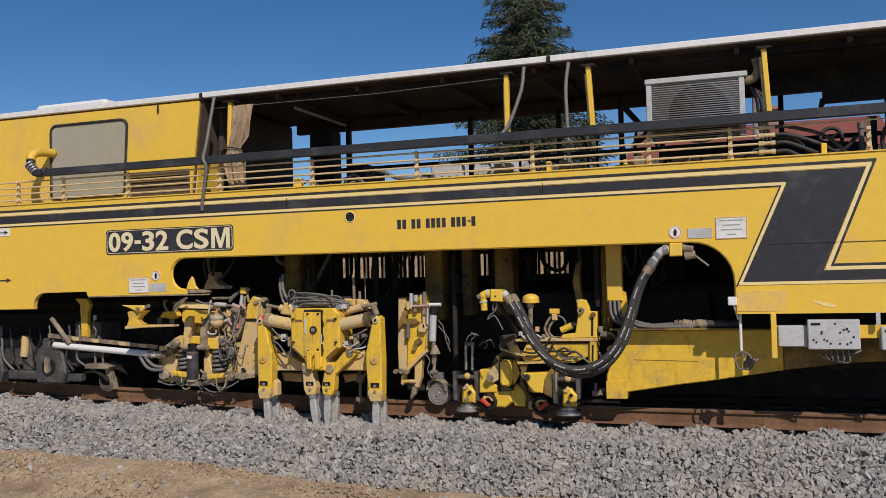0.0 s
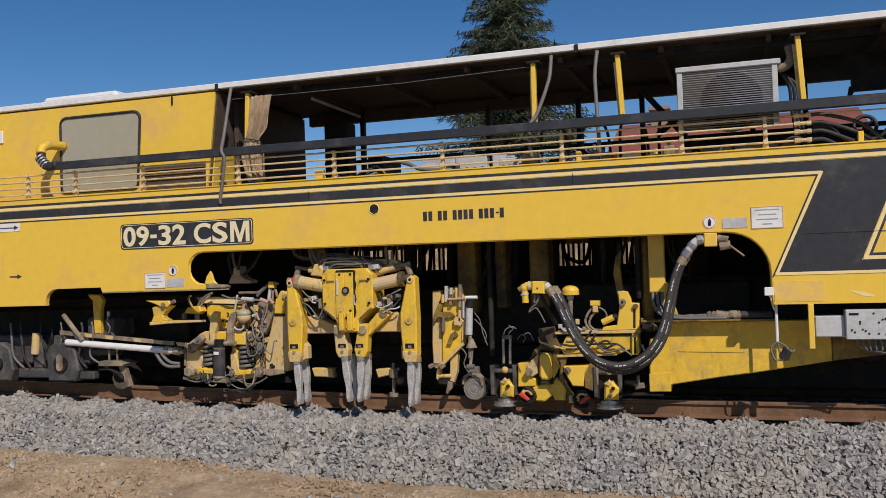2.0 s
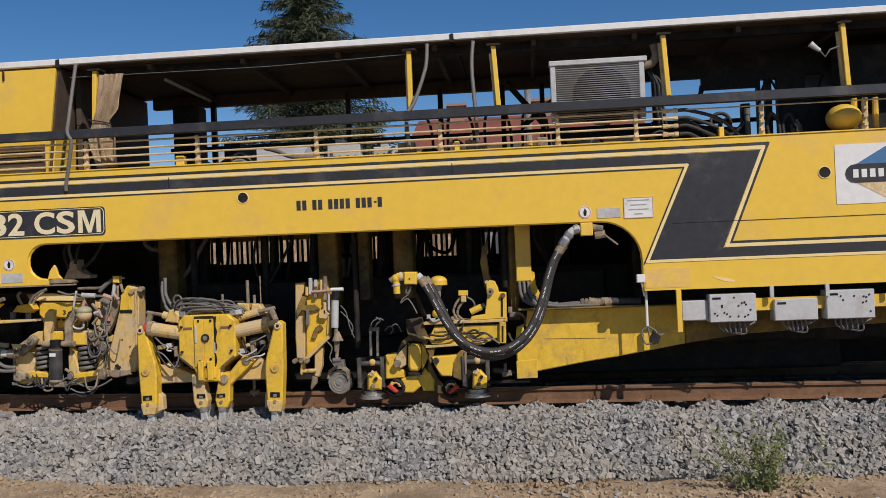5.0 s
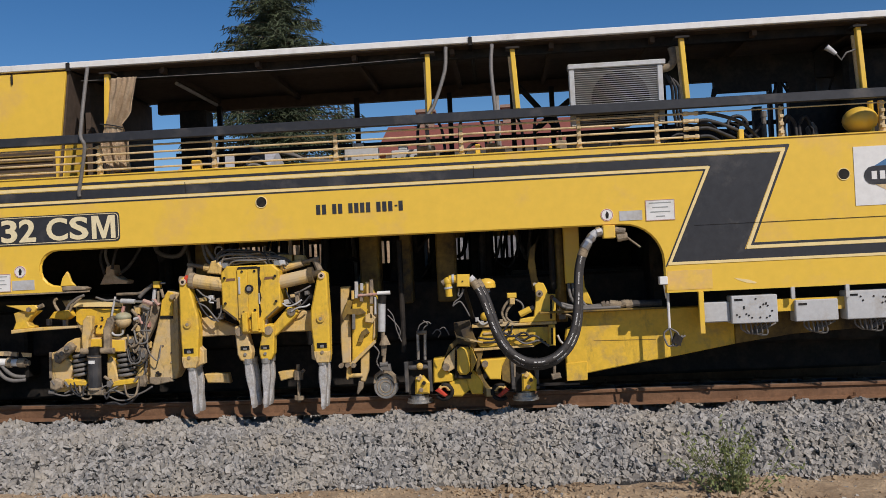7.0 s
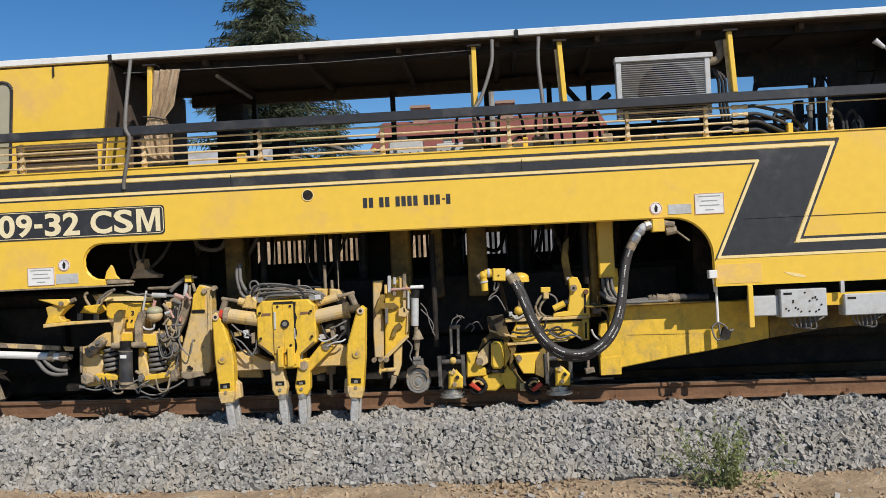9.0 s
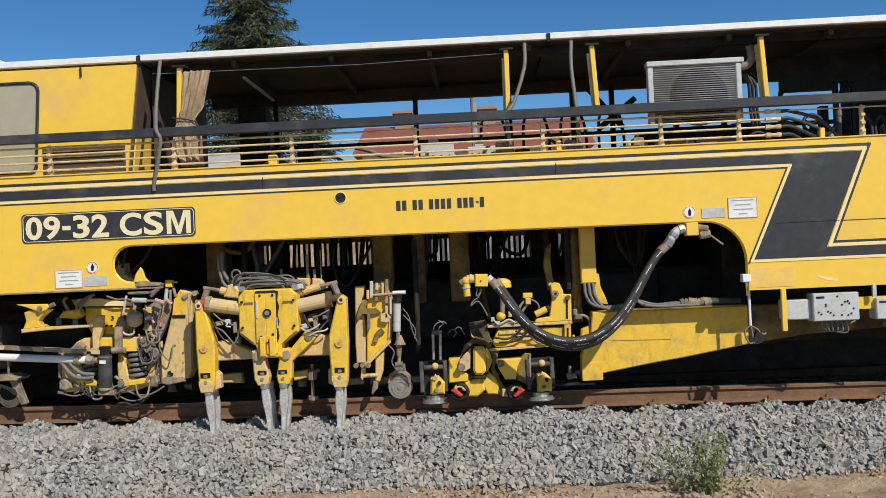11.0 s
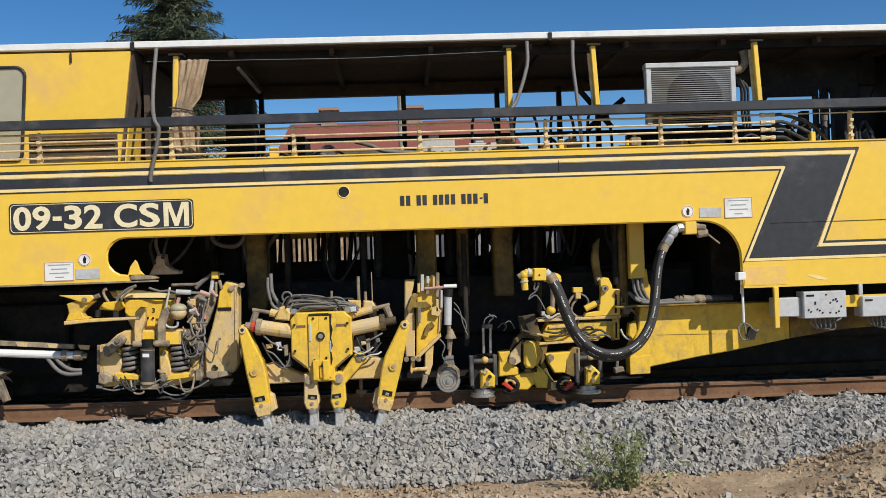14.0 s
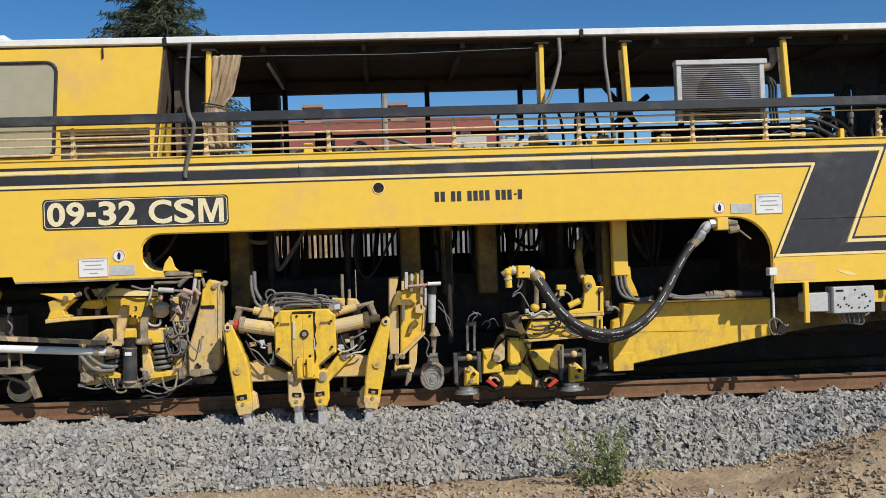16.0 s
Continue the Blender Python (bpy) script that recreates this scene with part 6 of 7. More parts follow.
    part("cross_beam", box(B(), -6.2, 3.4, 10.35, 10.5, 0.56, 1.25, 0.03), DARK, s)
    # yellow columns coloured olive for the shade they stand in
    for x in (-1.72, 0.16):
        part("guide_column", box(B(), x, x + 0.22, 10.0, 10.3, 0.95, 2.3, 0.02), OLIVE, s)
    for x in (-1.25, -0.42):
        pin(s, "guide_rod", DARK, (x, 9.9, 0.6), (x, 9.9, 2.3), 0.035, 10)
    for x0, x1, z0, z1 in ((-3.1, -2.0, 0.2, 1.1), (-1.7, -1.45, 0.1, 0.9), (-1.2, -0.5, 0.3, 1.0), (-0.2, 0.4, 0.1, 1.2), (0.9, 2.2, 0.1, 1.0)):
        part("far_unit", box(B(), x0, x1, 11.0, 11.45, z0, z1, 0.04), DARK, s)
    return s


def build_unit():
    """Tamping unit; its origin is the middle of the front block."""
    u = thing("tamping_unit", "yellow tamping unit with four tine arms above the ballast", "tamping unit")
    bm = B()
    plate(bm, [(-0.30, 0.17), (-0.24, 0.24), (0.24, 0.24), (0.31, 0.17), (0.31, -0.20), (0.13, -0.33), (0.13, -0.46), (-0.10, -0.46), (-0.14, -0.33), (-0.30, -0.20)], 0.0, 0.34, 0.012)
    block = part("block", bm, YELLOW_WORN, u, "yellow bolted steel block")
    bm = B()
    box(bm, -0.125, -0.02, -0.02, 0.0, -0.30, 0.20, 0.005)
    box(bm, -0.02, 0.095, -0.018, 0.0, -0.42, 0.20, 0.005)
    part("front_cover", bm, YELLOW_WORN, block)
    pl(block, "seam", [(-0.115, -0.05), (-0.095, -0.05), (-0.092, 0.12), (-0.112, 0.13)], -0.03, 0.0, GREY, 0.003)
    pl(block, "seam", [(0.095, -0.30), (0.112, -0.24), (0.100, -0.15), (0.118, -0.10), (0.104, -0.02), (0.122, 0.06), (0.106, 0.12), (0.116, 0.22), (0.092, 0.22), (0.090, -0.30)], -0.019, 0.0, DARK, 0)
    pl(block, "seam", [(0.093, -0.16), (0.103, -0.16), (0.103, -0.05), (0.093, -0.05)], -0.03, 0.0, GREY, 0.002)
    pl(block, "top_slot", [(-0.12, 0.205), (0.09, 0.205), (0.085, 0.228), (-0.11, 0.228)], -0.022, 0.1, DARK, 0)
    for x0 in (-0.25, 0.15):
        pl(block, "rusty_patch", [(x0, 0.085), (x0 + 0.10, 0.09), (x0 + 0.10, 0.115), (x0 + 0.01, 0.115)], -0.003, 0.0, RUST, 0)
    for sx in (-1, 1):
        pl(block, "edge_plate", [(sx * 0.16, -0.32), (sx * 0.295, -0.205), (sx * 0.285, -0.19), (sx * 0.15, -0.30)][::-sx], -0.006, 0.0, OLIVE, 0)
    bm = B()
    rod(bm, (0, -0.034, 0), (0, 0.0, 0), 0.043, 16)
    eye = part("eye", bm, DARK, block)
    bm = B()
    rod(bm, (0, -0.04, 0), (0, -0.03, 0), 0.024, 12)
    part("eye_plug", bm, STEEL, eye)
    for x, z in ((-0.26, 0.12), (-0.26, -0.14), (0.27, 0.12), (0.27, -0.14), (-0.07, 0.18), (0.06, 0.18), (-0.07, -0.24), (0.05, -0.38), (0.05, -0.22), (0.0, -0.30)):
        bm = B()
        rod(bm, (x, -0.030, z), (x, 0.0, z), 0.013, 6)
        part("bolt", bm, DARK, block)
    bm = B()
    box(bm, -0.085, -0.03, -0.05, 0, -0.44, -0.24, 0.006)
    box(bm, 0.015, 0.075, -0.05, 0, -0.44, -0.24, 0.006)
    part("yoke", bm, YELLOW_WORN, block)
    # squeeze cylinders
    for sx in (-1, 1):
        bm = B()
        rod(bm, (sx * 0.29, 0.08, 0.05), (sx * 0.60, 0.08, 0.105), 0.072, 16)
        c = part("squeeze_cylinder", bm, YELLOW_DUSTY, u, "dusty yellow squeeze cylinder")
        bm = B()
        rod(bm, (sx * 0.60, 0.08, 0.105), (sx * 0.76, 0.08, 0.125), 0.04, 12)
        rod(bm, (sx * 0.60, 0.08, 0.105), (sx * 0.65, 0.08, 0.11), 0.085, 14)
        part("rod", bm, OLIVE if sx > 0 else DUSTY_METAL, c)
        if sx < 0:
            bm = B()
            rod(bm, (-0.655, 0.08, 0.11), (-0.70, 0.08, 0.116), 0.055, 12)
            part("red_collar", bm, RED, c)
        bm = B()
        rod(bm, (sx * 0.29, 0.16, 0.185), (sx * 0.52, 0.16, 0.245), 0.042, 12)
        c = part("upper_cylinder", bm, YELLOW_DUSTY, u)
        bm = B()
        rod(bm, (sx * 0.52, 0.16, 0.245), (sx * 0.70, 0.16, 0.28), 0.02, 10)
        rod(bm, (sx * 0.66, 0.16, 0.26), (sx * 0.70, 0.16, 0.15), 0.035, 10)
        part("rod", bm, DUSTY_METAL, c)
        bm = B()
        box(bm, sx * 0.27 - 0.03, sx * 0.27 + 0.03, 0.05, 0.12, 0.22, 0.28, 0.008)
        part("valve", bm, STEEL, u)
    # back plate that carries the arm pins
    bm = B()
    plate(bm, [(-0.66, -0.30), (-0.50, -0.27), (-0.22, -0.40), (0.25, -0.40), (0.40, -0.25), (0.68, -0.28), (0.68, -0.475), (0.10, -0.475), (-0.66, -0.49)], 0.17, 0.32, 0.012)
    part("carrier_plate", bm, YELLOW_DUSTY, u, "dusty yellow carrier plate")
    bm = B()
    box(bm, -0.55, 0.55, 0.42, 0.7, -0.35, 0.30, 0.03)
    part("housing", bm, DARK, u)
    # hoses lying over the block
    rng = random.Random(33)
    for k in range(22):
        x0, x1 = rng.uniform(-0.34, -0.16), rng.uniform(0.05, 0.34)
        h, yy = 0.25 + 0.007 * k + rng.uniform(-0.01, 0.01), rng.uniform(0.06, 0.34)
        pipe(u, "hose", (CABLE, CABLE, DUSTY_METAL, CABLE, RUBBER)[k % 5], rng.uniform(0.008, 0.013), (x0 - 0.08, yy, 0.20 + rng.uniform(-0.02, 0.08)), (x0, yy - 0.03, h), ((x0 + x1) / 2, yy - 0.03, h + rng.uniform(-0.01, 0.02)), (x1, yy, h - rng.uniform(0.0, 0.05)), (x1 + 0.08, yy + 0.03, 0.19 + rng.uniform(-0.03, 0.06)))
    for cx, cz, r in ((-0.34, 0.40, 0.05), (-0.24, 0.36, 0.055)):
        part("hose", tube(B(), [(cx + r * math.cos(a), 0.10 + 0.01 * a, cz + r * math.sin(a)) for a in np.linspace(-1.2, 4.2, 18)], 0.011, 8), CABLE, u, "", True)
    for m, r, pts in ((CABLE, 0.020, ((-0.36, 0.2, 0.26), (-0.44, 0.2, 0.34), (-0.50, 0.2, 0.46), (-0.51, 0.22, 0.64))), (CABLE, 0.017, ((-0.40, 0.2, 0.24), (-0.50, 0.2, 0.32), (-0.54, 0.2, 0.48), (-0.54, 0.22, 0.60)))):
        pipe(u, "riser_hose", m, r, *pts)
    for x, z0, z1, r in ((0.38, 0.24, 0.58, 0.018), (0.45, 0.24, 0.42, 0.016), (0.52, 0.24, 0.62, 0.006), (0.10, 0.26, 0.44, 0.014)):
        pin(u, "guide_pin", DUSTY_METAL, (x, 0.26, z0), (x, 0.26, z1), r, 10)
    pl(u, "top_block", [(0.27, 0.20), (0.40, 0.20), (0.40, 0.33), (0.27, 0.34)], 0.22, 0.34, YELLOW_DUSTY, 0.012)
    pl(u, "top_block", [(0.42, 0.18), (0.58, 0.22), (0.52, 0.32), (0.43, 0.33)], 0.20, 0.32, YELLOW_DUSTY, 0.012)
    pl(u, "top_block", [(-0.46, 0.18), (-0.32, 0.16), (-0.30, 0.24), (-0.36, 0.31), (-0.41, 0.30)], 0.04, 0.16, YELLOW_DUSTY, 0.012)
    # thin pale hoses that hang below the squeeze cylinders
    for m, pts in ((CABLE, ((-0.58, 0.06, 0.02), (-0.50, 0.04, -0.05), (-0.42, 0.04, -0.09), (-0.37, 0.06, -0.12))), (GREY, ((-0.48, 0.05, -0.06), (-0.43, 0.03, -0.09), (-0.44, 0.03, -0.12), (-0.40, 0.05, -0.13))),
                   (CABLE, ((-0.56, 0.06, -0.13), (-0.48, 0.04, -0.17), (-0.40, 0.04, -0.27), (-0.36, 0.05, -0.33))), (CABLE, ((-0.32, 0.05, -0.16), (-0.33, 0.04, -0.24), (-0.38, 0.04, -0.31), (-0.44, 0.06, -0.30))),
                   (RUBBER, ((-0.60, 0.08, -0.05), (-0.52, 0.05, -0.20), (-0.42, 0.05, -0.30), (-0.30, 0.08, -0.26))), (GREY, ((0.32, 0.05, -0.17), (0.38, 0.03, -0.20), (0.46, 0.04, -0.18), (0.52, 0.06, -0.14))),
                   (CABLE, ((0.46, 0.06, -0.08), (0.52, 0.04, -0.05), (0.58, 0.05, -0.02), (0.62, 0.07, 0.0))), (GREY, ((0.40, 0.05, -0.26), (0.48, 0.04, -0.22), (0.56, 0.05, -0.21), (0.60, 0.07, -0.19))),
                   (RUBBER, ((0.34, 0.10, 0.0), (0.40, 0.06, -0.14), (0.50, 0.06, -0.20), (0.60, 0.10, -0.10)))):
        pipe(u, "hose", m, 0.009, *pts)
    for x, z, w, h, m in ((-0.38, -0.20, 0.04, 0.12, DUSTY_METAL), (-0.36, -0.31, 0.05, 0.07, CABLE), (-0.46, -0.10, 0.05, 0.05, GREY), (-0.56, -0.12, 0.06, 0.05, YELLOW_DUSTY), (0.45, -0.20, 0.04, 0.15, DUSTY_METAL), (0.33, -0.19, 0.06, 0.06, GREY), (0.40, -0.12, 0.05, 0.04, YELLOW_DUSTY), (0.55, -0.10, 0.04, 0.05, CABLE), (-0.13, -0.42, 0.03, 0.14, GREY), (0.11, -0.42, 0.03, 0.12, GREY), (-0.36, 0.24, 0.06, 0.05, GREY), (0.30, 0.22, 0.06, 0.06, GREY)):
        pl(u, "fitting", [(x, z), (x + w, z + 0.01), (x + w * 0.9, z + h), (x - 0.005, z + h * 0.92)], 0.06, 0.14, m, 0.008)
    arms = []

    def tine(parent, x, top, lean, y):
        bm = B()
        n, L = 12, 0.47
        rings = []
        for i in range(n + 1):
            t = i / n
            w = 0.033 + 0.010 * math.sin(min(1.0, t * 1.7) * math.pi) - 0.014 * max(0.0, t - 0.45) / 0.55
            d = 0.034 if t < 0.66 else 0.034 + (t - 0.66) * 0.12
            if t > 0.93:
                w, d = 0.012, d * 0.8
            cx = x + lean * t
            rings.append([bm.verts.new((cx + w * a, y + d * b, top - L * t)) for a, b in ((-1, -0.7), (-0.75, -1), (0.75, -1), (1, -0.7), (1, 0.7), (0.75, 1), (-0.75, 1), (-1, 0.7))])
        for p, q in zip(rings, rings[1:]):
            for k in range(8):
                bm.faces.new((p[k], p[(k + 1) % 8], q[(k + 1) % 8], q[k]))
        bm.faces.new(rings[0]), bm.faces.new(rings[-1])
        bmesh.ops.recalc_face_normals(bm, faces=bm.faces)
        part("tine", bm, TINE, parent, "worn bare-steel tine")
        bm = B()
        rod(bm, (x, y, top - 0.015), (x, y, top + 0.035), 0.05, 12)
        part("tine_collar", bm, STEEL, parent)

    # outer arms; each is built round its pin
    for sx in (-1, 1):
        bm = B()
        o = [(-0.075, 0.46), (-0.03, 0.49), (0.015, 0.45), (0.105, 0.08), (0.11, -0.05), (0.085, -0.38), (0.06, -0.45), (-0.06, -0.45), (-0.075, -0.38), (-0.085, 0.0)]
        if sx > 0:
            o = [(-x, z) for x, z in o]
        plate(bm, o, -0.07, 0.07, 0.014)
        a = part("tine_arm", bm, YELLOW_WORN, u, "worn yellow tine arm")
        shoe = [(-0.078, -0.335), (0.088, -0.335), (0.086, -0.385), (0.061, -0.453), (-0.061, -0.453), (-0.077, -0.385)]
        pl(a, "arm_shoe", [(-sx * x, z) for x, z in shoe][::-sx], -0.075, 0.0, YELLOW_DUSTY, 0.006, "dust-covered arm end")
        for z, r in ((0.44, 0.034), (0.0, 0.04)):
            bm = B()
            px = 0.028 * sx if z else 0.0
            rod(bm, (px, -0.088, z), (px, -0.065, z), r, 14)
            ring = part("pin", bm, FABRIC if z else YELLOW_WORN, a)
            if z:
                stud(ring, "pin_hole", DARK, px, z, -0.091, -0.085, 0.017, 12)
        bm = B()
        rod(bm, (0, -0.092, 0), (0, -0.08, 0), 0.018, 10)
        part("pin_bolt", bm, DUSTY_METAL, a)
        bm = B()
        box(bm, -0.05, 0.05, -0.078, -0.05, -0.30, -0.25)
        part("window", bm, DARK, a)
        bm = B()
        box(bm, -0.02, 0.02, -0.085, -0.05, -0.30, -0.27, 0.005)
        part("wedge", bm, STEEL, a)
        bm = B()
        rod(bm, (0, -0.085, -0.345), (0, -0.065, -0.345), 0.018, 8)
        part("bolt", bm, DUSTY_METAL, a)
        bm = B()
        plate(bm, [(0.05 , -0.20), (0.13, -0.28), (0.13, -0.42), (0.05, -0.45)] if sx < 0 else [(-0.05, -0.20), (-0.13, -0.28), (-0.13, -0.42), (-0.05, -0.45)], 0.0, 0.1, 0.01)
        part("holder", bm, YELLOW_DUSTY, a)
        for y in (-0.02, 0.17):
            tine(a, 0.01 * -sx, -0.46, 0.03 if sx < 0 else -0.01, y)
        arms.append((a, (-0.68 if sx < 0 else 0.715, 0.10, -0.34)))
    # inner arms
    for sx in (-1, 1):
        bm = B()
        o = [(-0.06, 0.07), (0.0, 0.09), (0.06, 0.07), (0.115, -0.20), (0.10, -0.27), (0.05, -0.30), (-0.01, -0.28), (-0.04, -0.22)]
        if sx > 0:
            o = [(-x, z) for x, z in o]
        plate(bm, o, -0.06, 0.06, 0.012)
        if sx > 0:
            plate(bm, [(-0.05, -0.02), (0.04, -0.06), (0.30, 0.17), (0.28, 0.25), (0.20, 0.25)], -0.03, 0.06, 0.01)
        a = part("tine_arm", bm, YELLOW_DUSTY if sx < 0 else YELLOW_WORN, u, "worn yellow inner tine arm")
        bm = B()
        rod(bm, (0, -0.085, 0.02), (0, -0.05, 0.02), 0.045, 14)
        part("pin", bm, DUSTY_METAL, a)
        if sx > 0:
            bm = B()
            rod(bm, (0.24, -0.05, 0.20), (0.24, -0.02, 0.20), 0.042, 14)
            part("pin", bm, DUSTY_METAL, a)
        bm = B()
        cx = 0.045 if sx < 0 else -0.045
        box(bm, cx - 0.045, cx + 0.045, -0.068, -0.04, -0.17, -0.13)
        part("window", bm, DARK, a)
        bm = B()
        box(bm, cx - 0.02, cx + 0.02, -0.075, -0.04, -0.17, -0.148, 0.004)
        part("wedge", bm, STEEL, a)
        bm = B()
        rod(bm, (cx, -0.075, -0.215), (cx, -0.055, -0.215), 0.016, 8)
        part("bolt", bm, STEEL, a)
        for y in (-0.02, 0.17):
            tine(a, 0.06 if sx < 0 else -0.05, -0.30, 0.05 if sx < 0 else -0.02, y)
        arms.append((a, (-0.135 if sx < 0 else 0.165, 0.10, -0.46)))
    return u, arms


def build_lifter():
    g = thing("lifting_unit", "yellow rail lifting unit with roller discs at the rail head", "lifting unit")
    for c in ((0.814, 9.55, -0.012), (1.933, 9.55, -0.024)):
        x, z = c[0], c[2]
        bm = rod(B(), (x, 9.55, z - 0.012), (x, 9.55, z + 0.02), 0.13, 28)
        rod(bm, (x, 9.55, z + 0.02), (x, 9.55, z + 0.06), 0.095, 20)
        rod(bm, (x, 9.55, z + 0.06), (x, 9.55, z + 0.26), 0.05, 12)
        disc = part("roller_disc", bm, STEEL, g, "shiny worn lifting roller disc")
        pin(disc, "disc_rim", STEEL, (x, 9.55, z - 0.02), (x, 9.55, z - 0.006), 0.142, 30)
        holder = pl(g, "roller_holder", [(x - 0.12, z + 0.06), (x + 0.13, z + 0.06), (x + 0.14, z + 0.42), (x - 0.13, z + 0.42)], 9.52, 9.64, DARK, 0.012)
        pl(holder, "bearing", [(x - 0.04, z + 0.08), (x + 0.11, z + 0.08), (x + 0.12, z + 0.20), (x + 0.05, z + 0.27), (x - 0.03, z + 0.25)], 9.42, 9.52, YELLOW_WORN, 0.02)
        pl(holder, "bearing_lug", [(x - 0.02, z + 0.24), (x + 0.02, z + 0.22), (x + 0.05, z + 0.26), (x + 0.02, z + 0.29)], 9.40, 9.46, YELLOW_DUSTY, 0.008)
        stud(holder, "grease_nipple", DUSTY_METAL, x + 0.03, z + 0.13, 9.39, 9.43, 0.022, 8)
        stud(holder, "grease_nipple", DARK, x + 0.06, z + 0.20, 9.39, 9.43, 0.020, 8)
        for dx in (-0.125, 0.125):
            pl(holder, "side_strap", [(x + dx - 0.02, z + 0.10), (x + dx + 0.02, z + 0.10), (x + dx + 0.022, z + 0.42), (x + dx - 0.022, z + 0.42)], 9.44, 9.52, GREASE, 0.008)
        pin(holder, "cross_pin", GREASE, (x - 0.10, 9.47, z + 0.36), (x + 0.12, 9.47, z + 0.36), 0.026, 10)
        part("ball_joint", ball(B(), (x + 0.02, 9.46, z + 0.37), 0.038, 1.0, 8), YELLOW_DUSTY, holder, "", True)
    for p, q in (((0.827, 9.46, 0.698), (0.823, 9.46, 0.43)), ((0.905, 9.46, 0.694), (0.894, 9.46, 0.427))):
        pin(g, "tie_rod", STEEL, p, q, 0.016, 10, "bright steel tie rod")
    pin(g, "tie_rod_head", DUSTY_METAL, (0.816, 9.46, 0.71), (0.923, 9.46, 0.712), 0.022, 8)
    pipe(g, "thin_hose", CABLE, 0.007, (0.828, 9.46, 0.721), (0.855, 9.46, 0.792), (0.928, 9.46, 0.825), (0.974, 9.46, 0.799))
    pipe(g, "thin_hose", CABLE, 0.007, (0.876, 9.46, 0.719), (0.901, 9.46, 0.766), (0.939, 9.46, 0.8), (0.892, 9.46, 0.838))
    for pts in (((0.982, 9.46, 0.691), (1.032, 9.46, 0.737), (1.073, 9.46, 0.705), (1.041, 9.46, 0.653)), ((1.056, 9.46, 0.736), (1.105, 9.46, 0.758), (1.139, 9.46, 0.721), (1.161, 9.46, 0.672))):
        pipe(g, "thin_hose", CABLE, 0.006, *pts)
    # jaw carrier
    pl(g, "carrier", [(0.982, 0.431), (1.102, 0.444), (1.08, 0.332), (1.144, 0.288), (1.19, 0.256), (1.187, 0.185), (0.972, 0.176)], 9.44, 9.62, YELLOW_WORN, 0.012, "worn yellow lifting carrier")
    pl(g, "carrier", [(1.139, 0.175), (1.224, 0.207), (1.327, 0.226), (1.351, 0.094), (1.265, 0.027), (1.163, 0.031)], 9.42, 9.60, YELLOW_WORN, 0.014)
    pl(g, "carrier", [(1.307, 0.191), (1.395, 0.283), (1.452, 0.227), (1.497, 0.148), (1.481, 0.041), (1.373, 0.046)], 9.43, 9.60, YELLOW_WORN, 0.012)
    pl(g, "carrier", [(1.471, 0.399), (1.747, 0.411), (1.696, 0.318), (1.678, 0.188), (1.565, 0.192), (1.503, 0.302)], 9.44, 9.62, YELLOW, 0.010)
    pl(g, "carrier", [(1.525, 0.099), (1.609, 0.095), (1.606, 0.012), (1.522, 0.016)], 9.43, 9.55, YELLOW_DUSTY, 0.008)
    # lifting cylinder between the links
    pl(g, "cylinder_back", [(1.226, 0.552), (1.381, 0.557), (1.382, 0.26), (1.32, 0.215), (1.236, 0.218), (1.203, 0.279)], 9.43, 9.46, DARK, 0.004)
    pl(g, "cylinder_body", [(1.242, 0.522), (1.273, 0.55), (1.351, 0.547), (1.374, 0.51), (1.365, 0.296), (1.328, 0.262), (1.256, 0.265), (1.234, 0.308)], 9.34, 9.43, YELLOW, 0.022, "yellow short cylinder body")
    pl(g, "cylinder_foot", [(1.238, 0.254), (1.369, 0.248), (1.368, 0.219), (1.237, 0.224)], 9.36, 9.43, DARK, 0.006)
    pl(g, "side_link", [(1.079, 0.326), (1.095, 0.415), (1.151, 0.478), (1.219, 0.54), (1.205, 0.327), (1.144, 0.294)], 9.40, 9.44, YELLOW_DUSTY, 0.008)
    pl(g, "side_link", [(1.375, 0.546), (1.403, 0.509), (1.441, 0.4), (1.395, 0.307), (1.37, 0.272)], 9.40, 9.44, YELLOW_WORN, 0.006)
    x, z = (1.116, 0.348)
    stud(g, "pin", DUSTY_METAL, x, z, 9.36, 9.46, 0.038, 12)
    # dark V-shaped lever
    pl(g, "lever", [(1.211, 0.797), (1.38, 0.82), (1.427, 0.639), (1.511, 0.493), (1.462, 0.316), (1.51, 0.183), (1.612, 0.024), (1.504, 0.016), (1.419, 0.288), (1.442, 0.424), (1.369, 0.558), (1.244, 0.575), (1.152, 0.496), (1.095, 0.426), (1.154, 0.567), (1.228, 0.623)], 9.46, 9.54, OLIVE, 0.008, "dark olive V-shaped lever")
    pl(g, "lever_strip", [(1.22, 0.719), (1.242, 0.67), (1.372, 0.629), (1.515, 0.594), (1.514, 0.582), (1.372, 0.611), (1.236, 0.653)], 9.40, 9.43, YELLOW_DUSTY, 0)
    x, z = (1.523, 0.361)
    stud(g, "pin", DUSTY_METAL, x, z, 9.38, 9.46, 0.034, 12)
    pl(g, "dark_arm", [(1.692, 0.378), (1.785, 0.457), (1.845, 0.449), (1.835, 0.211), (1.772, 0.136), (1.69, 0.175)], 9.46, 9.56, OLIVE, 0.008)
    pl(g, "arm_edge", [(1.821, 0.444), (1.845, 0.443), (1.835, 0.205), (1.811, 0.206)], 9.44, 9.46, DUSTY_METAL, 0.003)
